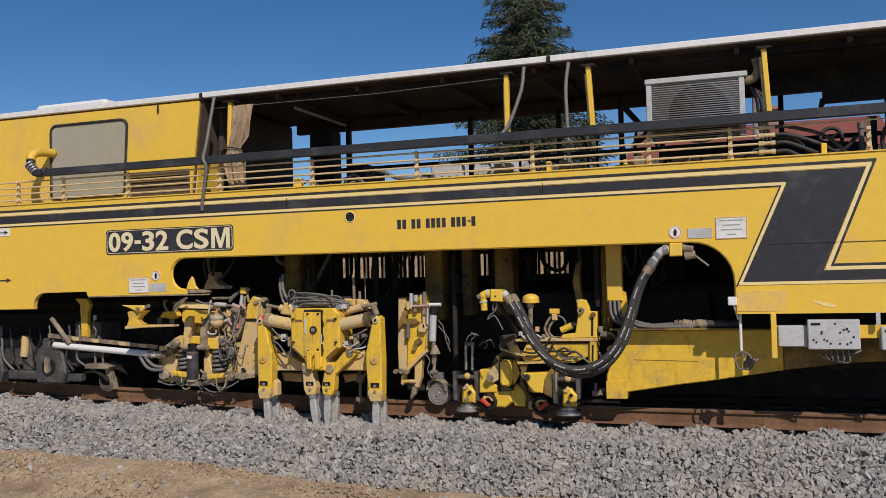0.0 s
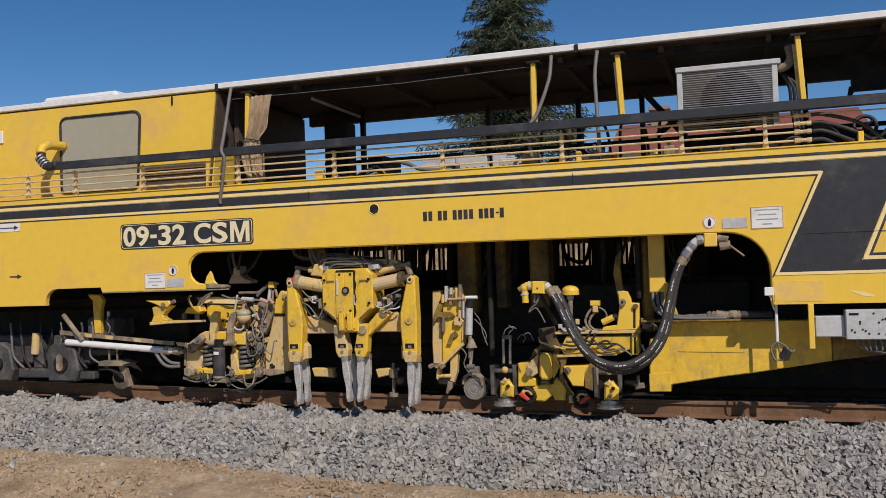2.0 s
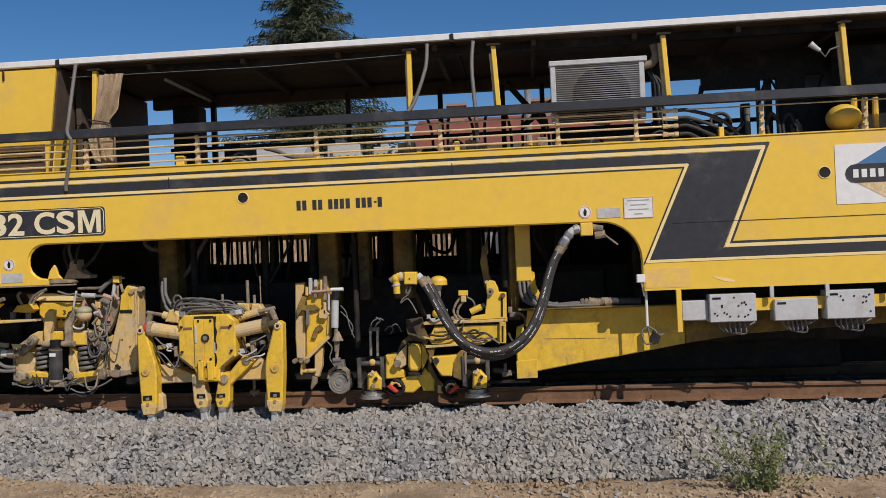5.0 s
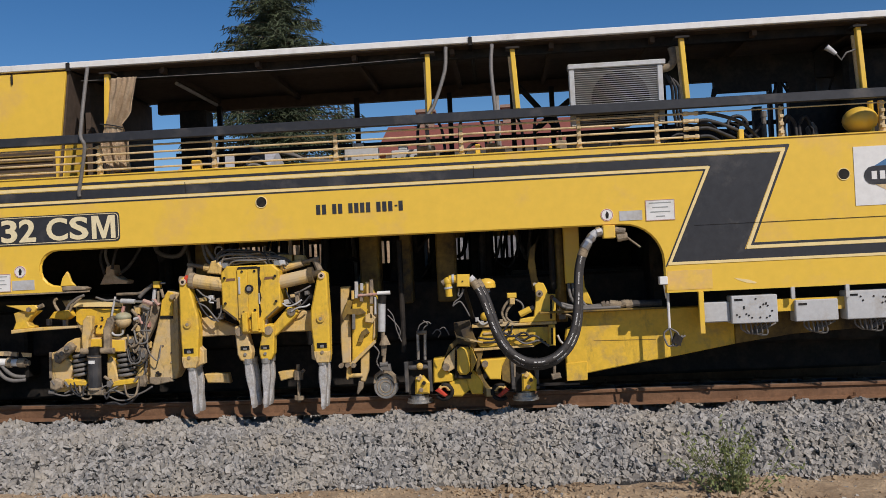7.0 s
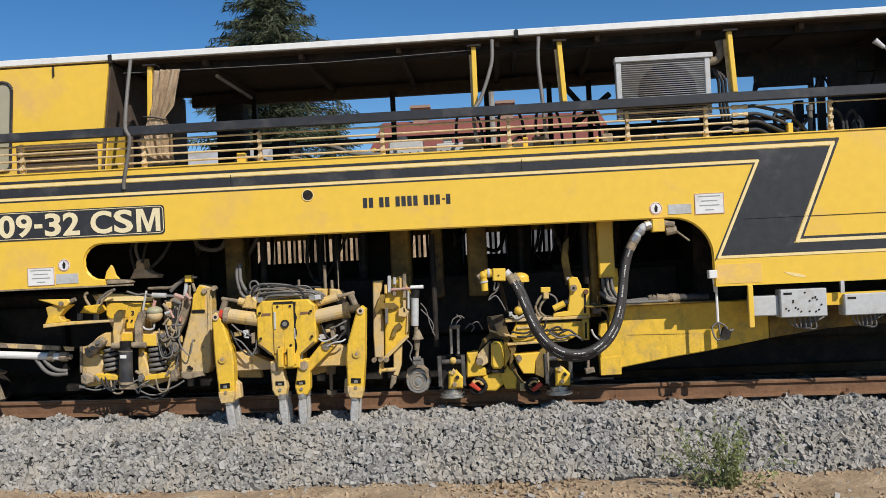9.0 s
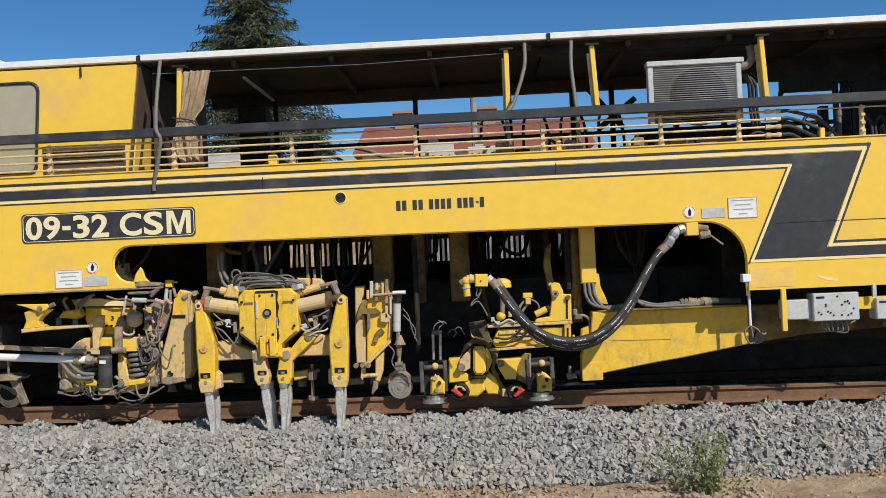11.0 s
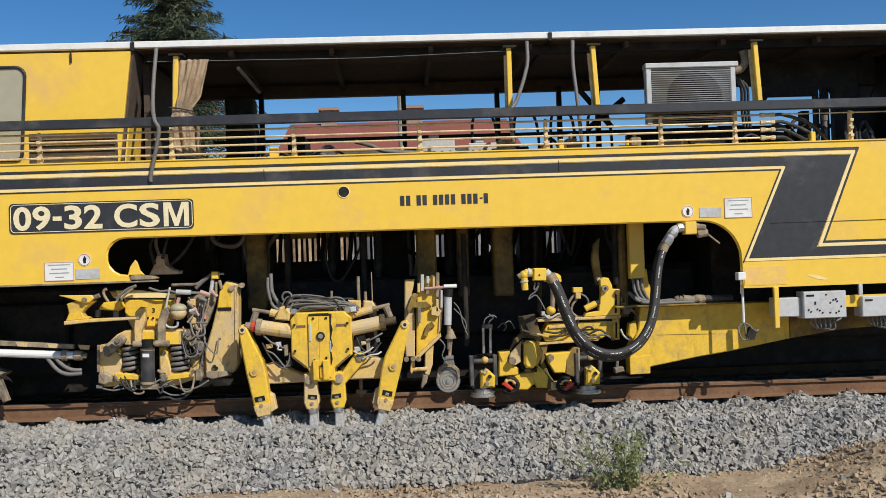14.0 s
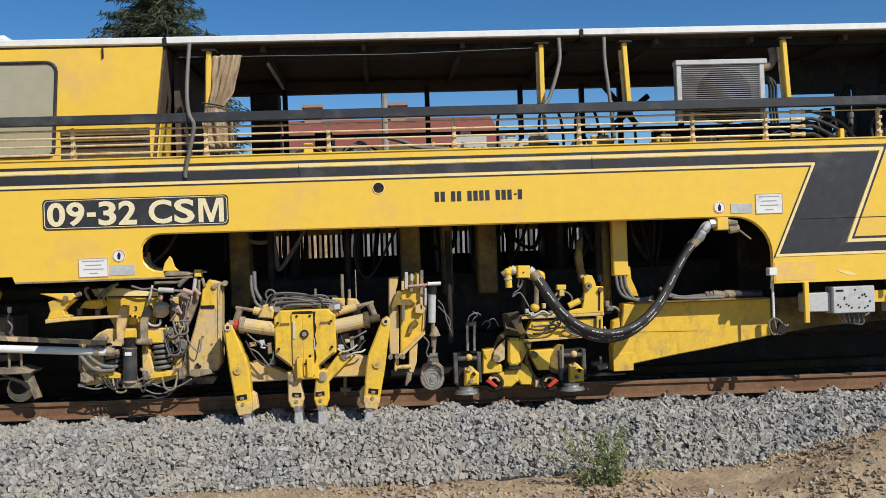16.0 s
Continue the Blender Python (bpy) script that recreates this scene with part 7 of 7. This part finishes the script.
    # rail clamps with red jaws
    for c, s in (((1.082, 9.44, 0.088), 1), ((1.673, 9.44, 0.063), -1)):
        x, z = c[0], c[2]
        a0, a1 = (-150, 120) if s > 0 else (60, 330)
        part("clamp_ring", tube(B(), [(x + 0.085 * math.cos(radians(a)), 9.40, z + 0.075 * math.sin(radians(a))) for a in range(a0, a1, 15)], 0.022, 8), DARK, g, "", True)
        part("clamp_shoe", tube(B(), [(x + 0.05 * math.cos(radians(a)), 9.40, z + 0.012 + 0.05 * math.sin(radians(a))) for a in range(0, 181, 15)], 0.020, 8), YELLOW_DUSTY, g, "", True)
        pl(g, "clamp_jaw", [(x - 0.09 * s, z + 0.02), (x - 0.05 * s, z + 0.05), (x + 0.035 * s, z - 0.03), (x + 0.01 * s, z - 0.05)][::s], 9.35, 9.40, RED, 0.008, "red painted clamp jaw")
    # table and L-shaped upright
    pl(g, "table", [(1.413, 0.521), (1.521, 0.729), (2.268, 0.731), (2.27, 0.537), (2.183, 0.538), (2.167, 0.573), (2.042, 0.52)], 9.46, 9.66, YELLOW_WORN, 0.008, "worn yellow table box")
    pl(g, "table_top", [(1.403, 0.766), (1.696, 0.79), (1.896, 0.77), (2.287, 0.779), (2.286, 0.744), (1.402, 0.739)], 9.42, 9.66, YELLOW_DUSTY, 0.005)
    pl(g, "table_gap", [(1.521, 0.729), (2.251, 0.731), (2.251, 0.718), (1.521, 0.715)], 9.455, 9.46, DARK, 0)
    pl(g, "table_gap", [(1.69, 0.637), (2.047, 0.644), (2.046, 0.631), (1.69, 0.624)], 9.455, 9.46, DARK, 0)
    pl(g, "table_rib", [(1.519, 0.683), (1.827, 0.69), (1.826, 0.672), (1.519, 0.661)], 9.44, 9.46, YELLOW_DUSTY, 0.003)
    pl(g, "table_edge", [(1.413, 0.521), (2.043, 0.538), (2.042, 0.516), (1.412, 0.494)], 9.43, 9.62, YELLOW_DUSTY, 0.004)
    pl(g, "upright", [(2.079, 1.159), (2.119, 1.185), (2.172, 1.175), (2.204, 1.103), (2.211, 1.059), (2.289, 1.053), (2.283, 0.78), (1.896, 0.77), (1.911, 0.815), (2.054, 0.831), (2.087, 1.017)], 9.42, 9.50, YELLOW, 0.008, "yellow L-shaped upright")
    pl(g, "upright_slot", [(2.231, 1.005), (2.252, 1.005), (2.245, 0.802), (2.223, 0.802)], 9.415, 9.42, DARK, 0)
    pl(g, "upright_leg", [(2.203, 0.741), (2.273, 0.74), (2.265, 0.52), (2.195, 0.52)], 9.42, 9.46, YELLOW_WORN, 0.006)
    pl(g, "leg_gap", [(2.228, 0.705), (2.246, 0.705), (2.239, 0.537), (2.222, 0.537)], 9.415, 9.42, DARK, 0)
    x, z = (2.124, 1.069)
    boss = stud(g, "pin", DUSTY_METAL, x, z, 9.38, 9.42, 0.036, 12)
    stud(boss, "pin_hole", DARK, x, z, 9.375, 9.385, 0.014, 8)
    x, z = (2.253, 1.023)
    stud(g, "pin", RUST, x, z, 9.385, 9.42, 0.026, 10)
    part("knob", ball(B(), (1.579, 9.44, 1.197), 0.092, 0.62, 12), YELLOW, g, "yellow domed cap", True)
    pin(g, "cap_brim", YELLOW, (1.579, 9.44, 1.188), (1.578, 9.44, 1.157), 0.094, 20)
    pin(g, "cap_stem", DUSTY_METAL, (1.578, 9.44, 1.157), (1.567, 9.44, 0.864), 0.026, 12)
    pin(g, "stem_collar", GREY, (1.577, 9.44, 1.143), (1.576, 9.44, 1.107), 0.036, 12)
    part("boss", ball(B(), (1.548, 9.44, 0.855), 0.052, 0.9, 10), YELLOW_WORN, g, "", True)
    pl(g, "small_valve", [(1.787, 1.089), (1.886, 1.087), (1.884, 1.034), (1.786, 1.036)], 9.40, 9.48, YELLOW, 0.006)
    pl(g, "small_valve", [(1.812, 1.035), (1.866, 1.034), (1.864, 0.967), (1.81, 0.968)], 9.40, 9.46, YELLOW_DUSTY, 0.006)
    pin(g, "angled_valve", YELLOW, (1.908, 9.41, 0.861), (2.025, 9.41, 0.913), 0.034, 10)
    pin(g, "valve_cap", BLACK, (2.025, 9.41, 0.913), (2.061, 9.41, 0.93), 0.026, 10)
    pipe(g, "thin_hose", DUSTY_METAL, 0.014, (1.812, 9.44, 1.022), (1.755, 9.44, 0.951), (1.726, 9.44, 0.87), (1.767, 9.44, 0.78))
    pipe(g, "thin_hose", DUSTY_METAL, 0.014, (1.837, 9.44, 0.976), (1.781, 9.44, 0.906), (1.769, 9.44, 0.834), (1.83, 9.44, 0.771))
    pipe(g, "thin_hose", CABLE, 0.010, (1.865, 9.44, 1.021), (1.926, 9.44, 0.984), (1.951, 9.44, 0.93), (1.923, 9.44, 0.877))
    for k, pts in enumerate((((1.47, 9.44, 0.819), (1.523, 9.44, 0.774), (1.624, 9.44, 0.818), (1.695, 9.44, 0.781)), ((1.463, 9.44, 0.639), (1.608, 9.44, 0.62), (1.719, 9.44, 0.682), (1.794, 9.44, 0.78)), ((1.516, 9.44, 0.584), (1.679, 9.44, 0.592), (1.79, 9.44, 0.655), (1.829, 9.44, 0.753)), ((1.825, 9.44, 0.654), (1.921, 9.44, 0.592), (2.046, 9.44, 0.635), (2.132, 9.44, 0.582)), ((1.851, 9.44, 0.619), (1.955, 9.44, 0.556), (2.097, 9.44, 0.582), (2.2, 9.44, 0.52)), ((1.692, 9.44, 0.7), (1.825, 9.44, 0.637), (1.942, 9.44, 0.672), (2.01, 9.44, 0.618)))):
        pipe(g, "thin_hose", (GREY, RUBBER, RUBBER, RUBBER, CABLE, RUBBER)[k], 0.011, *[(p[0], p[1] - 0.04, p[2]) for p in pts])
    for o, m in (([(1.443, 0.847), (1.48, 0.847), (1.478, 0.801), (1.441, 0.802)], GREY), ([(1.497, 0.81), (1.533, 0.81), (1.532, 0.783), (1.496, 0.783)], GREY), ([(1.627, 0.899), (1.663, 0.898), (1.662, 0.844), (1.625, 0.845)], YELLOW_DUSTY), ([(1.697, 0.817), (1.733, 0.817), (1.731, 0.781), (1.695, 0.781)], DUSTY_METAL), ([(2.301, 0.898), (2.344, 0.898), (2.342, 0.836), (2.298, 0.837)], DUSTY_METAL), ([(2.316, 0.845), (2.385, 0.844), (2.383, 0.792), (2.314, 0.792)], CABLE)):
        pl(g, "fitting", o, 9.40, 9.46, m, 0.006)
    pl(g, "bent_arm", [(2.06, 1.096), (2.042, 1.246), (2.022, 1.367), (2.053, 1.546), (2.116, 1.604), (2.097, 1.424), (2.114, 1.244), (2.156, 1.092)], 9.52, 9.60, OLIVE, 0.008)
    stud(g, "arm_pin", GREY, (2.086, 9.48, 1.161)[0], (2.086, 9.48, 1.161)[2], 9.49, 9.53, 0.022, 8)
    pin(g, "lift_rod", DARK, (2.28, 9.56, 1.1), (2.28, 9.56, 1.75), 0.035, 12)
    pin(g, "lift_rod", OLIVE, (2.36, 9.62, 0.75), (2.36, 9.62, 1.75), 0.06, 12)
    # small cylinder and grey loops beside the upright
    pl(g, "stop_block", [(2.382, 0.681), (2.456, 0.714), (2.462, 0.569), (2.411, 0.511), (2.365, 0.561)], 9.44, 9.54, YELLOW_WORN, 0.012)
    pipe(g, "loop_hose", GREY, 0.012, (2.295, 9.48, 0.624), (2.328, 9.48, 0.551), (2.399, 9.48, 0.512), (2.462, 9.48, 0.569))
    pipe(g, "loop_hose", DUSTY_METAL, 0.016, (2.35, 9.48, 0.802), (2.412, 9.48, 0.824), (2.47, 9.48, 0.773), (2.479, 9.48, 0.689))
    stop = pl(g, "stop_block", [(2.40, 1.16), (2.56, 1.16), (2.56, 1.80), (2.40, 1.80)], 9.40, 9.50, YELLOW, 0.010)
    pl(g, "curved_strap", [(2.545, 1.27), (2.59, 1.25), (2.60, 1.12), (2.65, 1.0), (2.67, 0.93), (2.60, 0.94), (2.53, 1.02), (2.50, 1.08), (2.54, 1.16)], 9.44, 9.50, YELLOW_WORN, 0.006)
    for i in range(3):
        pipe(g, "loop_hose", CABLE, 0.017, (2.43 + 0.045 * i, 9.42, 1.16), (2.44 + 0.045 * i, 9.40, 1.04), (2.49 + 0.05 * i, 9.40, 0.95 - 0.01 * i), (2.62 + 0.03 * i, 9.40, 0.905 - 0.012 * i), (2.82, 9.42, 0.92 - 0.02 * i))
    pl(g, "foot_clip", [(2.206, 0.22), (2.303, 0.228), (2.313, 0.179), (2.216, 0.16)], 9.44, 9.52, DUSTY_METAL, 0.008)
    pin(g, "foot_stem", DUSTY_METAL, (2.246, 9.48, 0.302), (2.242, 9.48, 0.206), 0.016, 8)
    # hose manifold out in front
    man = pl(g, "manifold", [(1.299, 1.317), (1.424, 1.313), (1.419, 1.189), (1.294, 1.194)], 8.86, 8.98, YELLOW, 0.008, "yellow hose manifold")
    x, z = (1.353, 1.248)
    stud(man, "plug", DARK, x, z, 8.852, 8.862, 0.008, 8)
    pin(man, "elbow", YELLOW_WORN, (1.297, 8.92, 1.272), (1.218, 8.92, 1.27), 0.040, 14)
    pin(man, "elbow_ring", GREY, (1.269, 8.92, 1.274), (1.247, 8.92, 1.274), 0.045, 14)
    part("elbow_ball", ball(B(), (1.206, 8.92, 1.253), 0.045, 1.0, 10), YELLOW_WORN, man, "", True)
    pin(man, "elbow", YELLOW_WORN, (1.206, 8.92, 1.242), (1.212, 8.92, 1.101), 0.034, 14)
    pin(man, "elbow_ring", GREY, (1.204, 8.92, 1.197), (1.206, 8.92, 1.18), 0.043, 14)
    pin(man, "elbow_cap", DUSTY_METAL, (1.201, 8.92, 1.265), (1.149, 8.92, 1.233), 0.028, 12)
    pin(man, "coupling", GREY, (1.422, 8.92, 1.279), (1.455, 8.92, 1.244), 0.040, 14)
    pin(man, "stay", DARK, (1.362, 8.92, 1.191), (1.42, 9.40, 0.85), 0.022, 8)
    pipe(man, "drip_hose", CABLE, 0.008, (1.317, 8.92, 1.182), (1.302, 8.92, 1.103), (1.337, 8.92, 1.124), (1.35, 8.92, 1.18))
    pipe(man, "drip_hose", CABLE, 0.007, (1.361, 8.92, 1.169), (1.324, 8.92, 1.091), (1.266, 8.92, 1.048), (1.242, 8.92, 1.004))
    pipe(man, "drip_hose", CABLE, 0.007, (1.242, 8.92, 1.004), (1.311, 8.92, 1.047), (1.355, 8.92, 1), (1.407, 8.92, 0.896))
    # columns darkened to olive in place of real shade
    for x0, x1 in ((0.62, 0.74), (1.02, 1.24)):
        part("guide_column", box(B(), x0, x1, 10.0, 10.3, 1.0, 2.3, 0.02), OLIVE, g)
    pin(g, "lift_rod", DARK, (0.66, 9.6, 0.5), (0.66, 9.6, 1.7), 0.03, 10)
    pl(g, "guide_bar", [(2.0, 0.10), (2.5, 0.10), (2.5, 0.13), (2.0, 0.13)], 9.44, 9.50, DARK, 0.005)
    return g


HOSE_LINKS = 60


def build_hose(radius, length):
    h = thing("hydraulic_hose", "thick black hydraulic hose with a pale printed line", "hose", "hydraulic hoses")
    links, L = [], length / HOSE_LINKS
    for i in range(HOSE_LINKS):
        bm = B()
        end = i in (0, 1, HOSE_LINKS - 2, HOSE_LINKS - 1)
        tube(bm, [(-0.002, 0, 0), (L + 0.002, 0, 0)], radius * (1.10 if end else 1.0), 18)
        if not end:
            bmesh.ops.delete(bm, geom=[f for f in bm.faces if len(f.verts) > 4], context="FACES_ONLY")
            ball(bm, (0, 0, 0), radius * 0.998, 1.0, 14)
            ball(bm, (L, 0, 0), radius * 0.998, 1.0, 14)
        link = part("hose_link", bm, DUSTY_METAL if end else RUBBER, h, "crimped steel hose end" if end else "", not end)
        if not end and i % 5 in (1, 2, 3):
            bm = B()
            for k in range(3):
                box(bm, L * (0.1 + 0.3 * k), L * (0.28 + 0.3 * k), -radius - 0.0008, -radius + 0.003, -0.0055, 0.0055)
            part("printed_mark", bm, WHITE, link)
        links.append(link)
    return h, links


satellite = build_satellite()
unit, unit_arms = build_unit()
lifter = build_lifter()
HOSES = [(0.038, 2.42, 0.0, 0.0), (0.034, 2.48, 0.09, 0.04), (0.034, 2.55, 0.16, 0.0)]
hoses = [build_hose(r, L) for r, L, _, _ in HOSES]


# ---- what moves ----
TRAVEL = [(0.0, -0.000), (0.5, 0.120), (1.0, 0.249), (1.5, 0.366), (2.0, 0.491), (2.5, 0.628), (3.0, 0.772), (3.5, 0.914), (4.0, 1.047), (4.5, 1.173), (7, 1.817), (7.5, 1.960), (8, 2.094), (8.5, 2.225), (9, 2.352), (11.5, 2.995), (12.0, 3.117), (12.5, 3.254), (13.0, 3.394), (13.5, 3.524), (14.0, 3.654), (14.5, 3.780), (15.0, 3.910), (15.5, 4.035), (16.0, 4.162)]
STEPS = [(0.0, -3.89), (0.5, -3.89), (1.0, -3.89), (1.2, -3.87), (1.5, -3.70), (2.0, -3.28), (2.5, -2.80), (2.75, -2.62), (3.0, -2.56), (3.5, -2.56), (4.5, -2.56),
         (5.95, -2.56), (6.2, -2.46), (6.5, -2.22), (6.8, -1.92), (7.0, -1.74), (7.25, -1.50), (7.5, -1.345), (7.7, -1.33), (8.0, -1.33), (9.0, -1.33), (10.9, -1.33),
         (11.15, -1.29), (11.5, -1.03), (12.0, -0.62), (12.5, -0.13), (12.75, -0.03), (13.0, 0.0), (14.0, 0.0), (16.0, 0.0)]
LIFT = [(0.0, 0.19), (0.1, 0.07), (0.2, 0.0), (0.9, 0.0), (1.0, 0.04), (1.1, 0.12), (1.2, 0.21), (1.3, 0.35), (1.4, 0.48), (1.55, 0.55), (1.7, 0.56), (2.6, 0.56),
        (2.7, 0.48), (2.8, 0.24), (2.9, 0.10), (3.0, 0.03), (3.15, 0.0), (3.58, 0.0), (3.7, 0.07), (3.8, 0.15), (3.9, 0.23), (4.0, 0.40), (4.1, 0.52), (4.25, 0.56), (4.4, 0.55),
        (4.5, 0.49), (4.6, 0.35), (4.7, 0.23), (4.8, 0.10), (4.95, 0.0), (5.6, 0.0), (5.8, 0.15), (6.0, 0.42), (6.2, 0.55), (6.4, 0.56), (7.65, 0.56), (7.72, 0.52), (7.8, 0.42),
        (7.9, 0.25), (8.0, 0.13), (8.1, 0.02), (8.2, 0.0), (8.75, 0.0), (8.9, 0.07), (9.0, 0.14), (9.1, 0.25), (9.2, 0.40), (9.35, 0.54), (9.5, 0.56), (9.65, 0.53), (9.8, 0.32),
        (9.95, 0.10), (10.1, 0.0), (10.75, 0.0), (10.95, 0.20), (11.15, 0.48), (11.3, 0.55), (11.5, 0.56), (12.85, 0.56), (12.93, 0.52), (13.0, 0.43), (13.1, 0.26), (13.2, 0.11),
        (13.35, 0.01), (13.5, 0.0), (14.0, 0.0), (14.1, 0.06), (14.2, 0.16), (14.3, 0.26), (14.4, 0.38), (14.5, 0.46), (14.6, 0.55), (14.7, 0.56), (14.85, 0.56), (14.92, 0.51),
        (15.0, 0.34), (15.1, 0.22), (15.2, 0.08), (15.3, 0.02), (15.4, 0.0), (16.0, 0.0)]
SQUEEZE = [(0.0, 0.0), (0.25, 0.1), (0.6, 0.9), (0.9, 1.0), (1.05, 0.4), (1.25, 0.0), (3.1, 0.0), (3.3, 0.5), (3.5, 1.0), (3.62, 1.0), (3.85, 0.1), (4.0, 0.0), (4.9, 0.0), (5.2, 0.8),
           (5.6, 1.0), (5.85, 0.1), (6.1, 0.0), (8.1, 0.0), (8.35, 0.4), (8.6, 0.9), (8.8, 1.0), (9.0, 0.3), (9.15, 0.0), (10.1, 0.0), (10.4, 0.8), (10.75, 1.0), (11.0, 0.1), (11.2, 0.0),
           (13.35, 0.0), (13.6, 0.6), (13.8, 1.0), (14.0, 1.0), (14.15, 0.4), (14.35, 0.0), (15.25, 0.0), (15.5, 0.45), (16.0, 0.7)]
SWING = (-10.0, 14.0, 6.0, -6.0)       # degrees of each arm when fully squeezed


def value(rows, t):
    return float(np.interp(t, [r[0] for r in rows], [r[1] for r in rows]))


def hose_line(a, b, length, n, angle):
    """n + 1 evenly spaced points of a springy heavy hose of that length hung from a to b; angle: the last solution."""
    step = length / n
    weight = 12.0 * step * step * np.arange(n, 0, -1) * step
    stiff = 2 * (np.diag(np.full(n, 2.0)) - np.diag(np.ones(n - 1), 1) - np.diag(np.ones(n - 1), -1))
    stiff[0, 0] = stiff[-1, -1] = 6
    for _ in range(25):
        full = np.concatenate([[radians(-54)], angle, [radians(66 - 30 * min(1.0, max(0.0, (b.x - a.x - 0.98) / 0.7)))]])
        pull = 2 * (2 * angle - full[:-2] - full[2:]) + weight * np.cos(angle)
        pull[0] += 2 * (angle[0] - full[0])
        pull[-1] += 2 * (angle[-1] - full[-1])
        reach = step * np.stack([-np.sin(angle), np.cos(angle)])
        miss = [b.x - a.x - step * np.cos(angle).sum(), b.z - a.z - step * np.sin(angle).sum()]
        full_matrix = np.block([[stiff + np.eye(n) * 0.02, reach.T], [reach, np.zeros((2, 2))]])
        turn = np.linalg.solve(full_matrix, np.concatenate([-pull, miss]))[:n]
        angle = angle + turn * min(1.0, 0.3 / max(1e-9, np.abs(turn).max()))
    xs = a.x + np.concatenate([[0], np.cumsum(np.cos(angle))]) * step
    zs = a.z + np.concatenate([[0], np.cumsum(np.sin(angle))]) * step
    return [Vector((float(x), a.y + (b.y - a.y) * k / n, float(z))) for k, (x, z) in enumerate(zip(xs, zs))], angle


def motions():
    walk(machine, [(t, pose(x, 0, 0)) for t, x in TRAVEL])
    for ob in (satellite, lifter):
        walk(ob, [(t, pose(x, 0, 0)) for t, x in STEPS])
    times = sorted({t for t, _ in STEPS} | {t for t, _ in LIFT})
    walk(unit, [(t, pose(-0.845 + value(STEPS, t), 9.10, 0.708 + value(LIFT, t))) for t in times])
    for (arm, pin), swing in zip(unit_arms, SWING):
        walk(arm, [(t, pose(*pin, 0, swing * q, 0)) for t, q in SQUEEZE])
    for (h, links), (r, length, dz, dx) in zip(hoses, HOSES):
        rows = [[] for _ in links]
        angle = np.linspace(radians(-54), radians(84), len(links))
        for i in range(65):
            t = i * 0.25
            a = Vector((1.455 + dx + value(STEPS, t), 8.92 + dz, 1.245))
            b = Vector((-0.985 + dx * 0.5 + value(TRAVEL, t), 8.97 + dz * 0.5, 1.515))
            pts, angle = hose_line(a, b, length, len(links), angle)
            for k in range(len(links)):
                d = pts[k + 1] - pts[k]
                turn = math.degrees(math.atan2(d.y, d.x))
                rise = math.degrees(math.atan2(d.z, math.hypot(d.x, d.y)))
                rows[k].append((t, pose(*pts[k], 0, -rise, turn)))
        for link, line in zip(links, rows):
            walk(link, line)


motions()
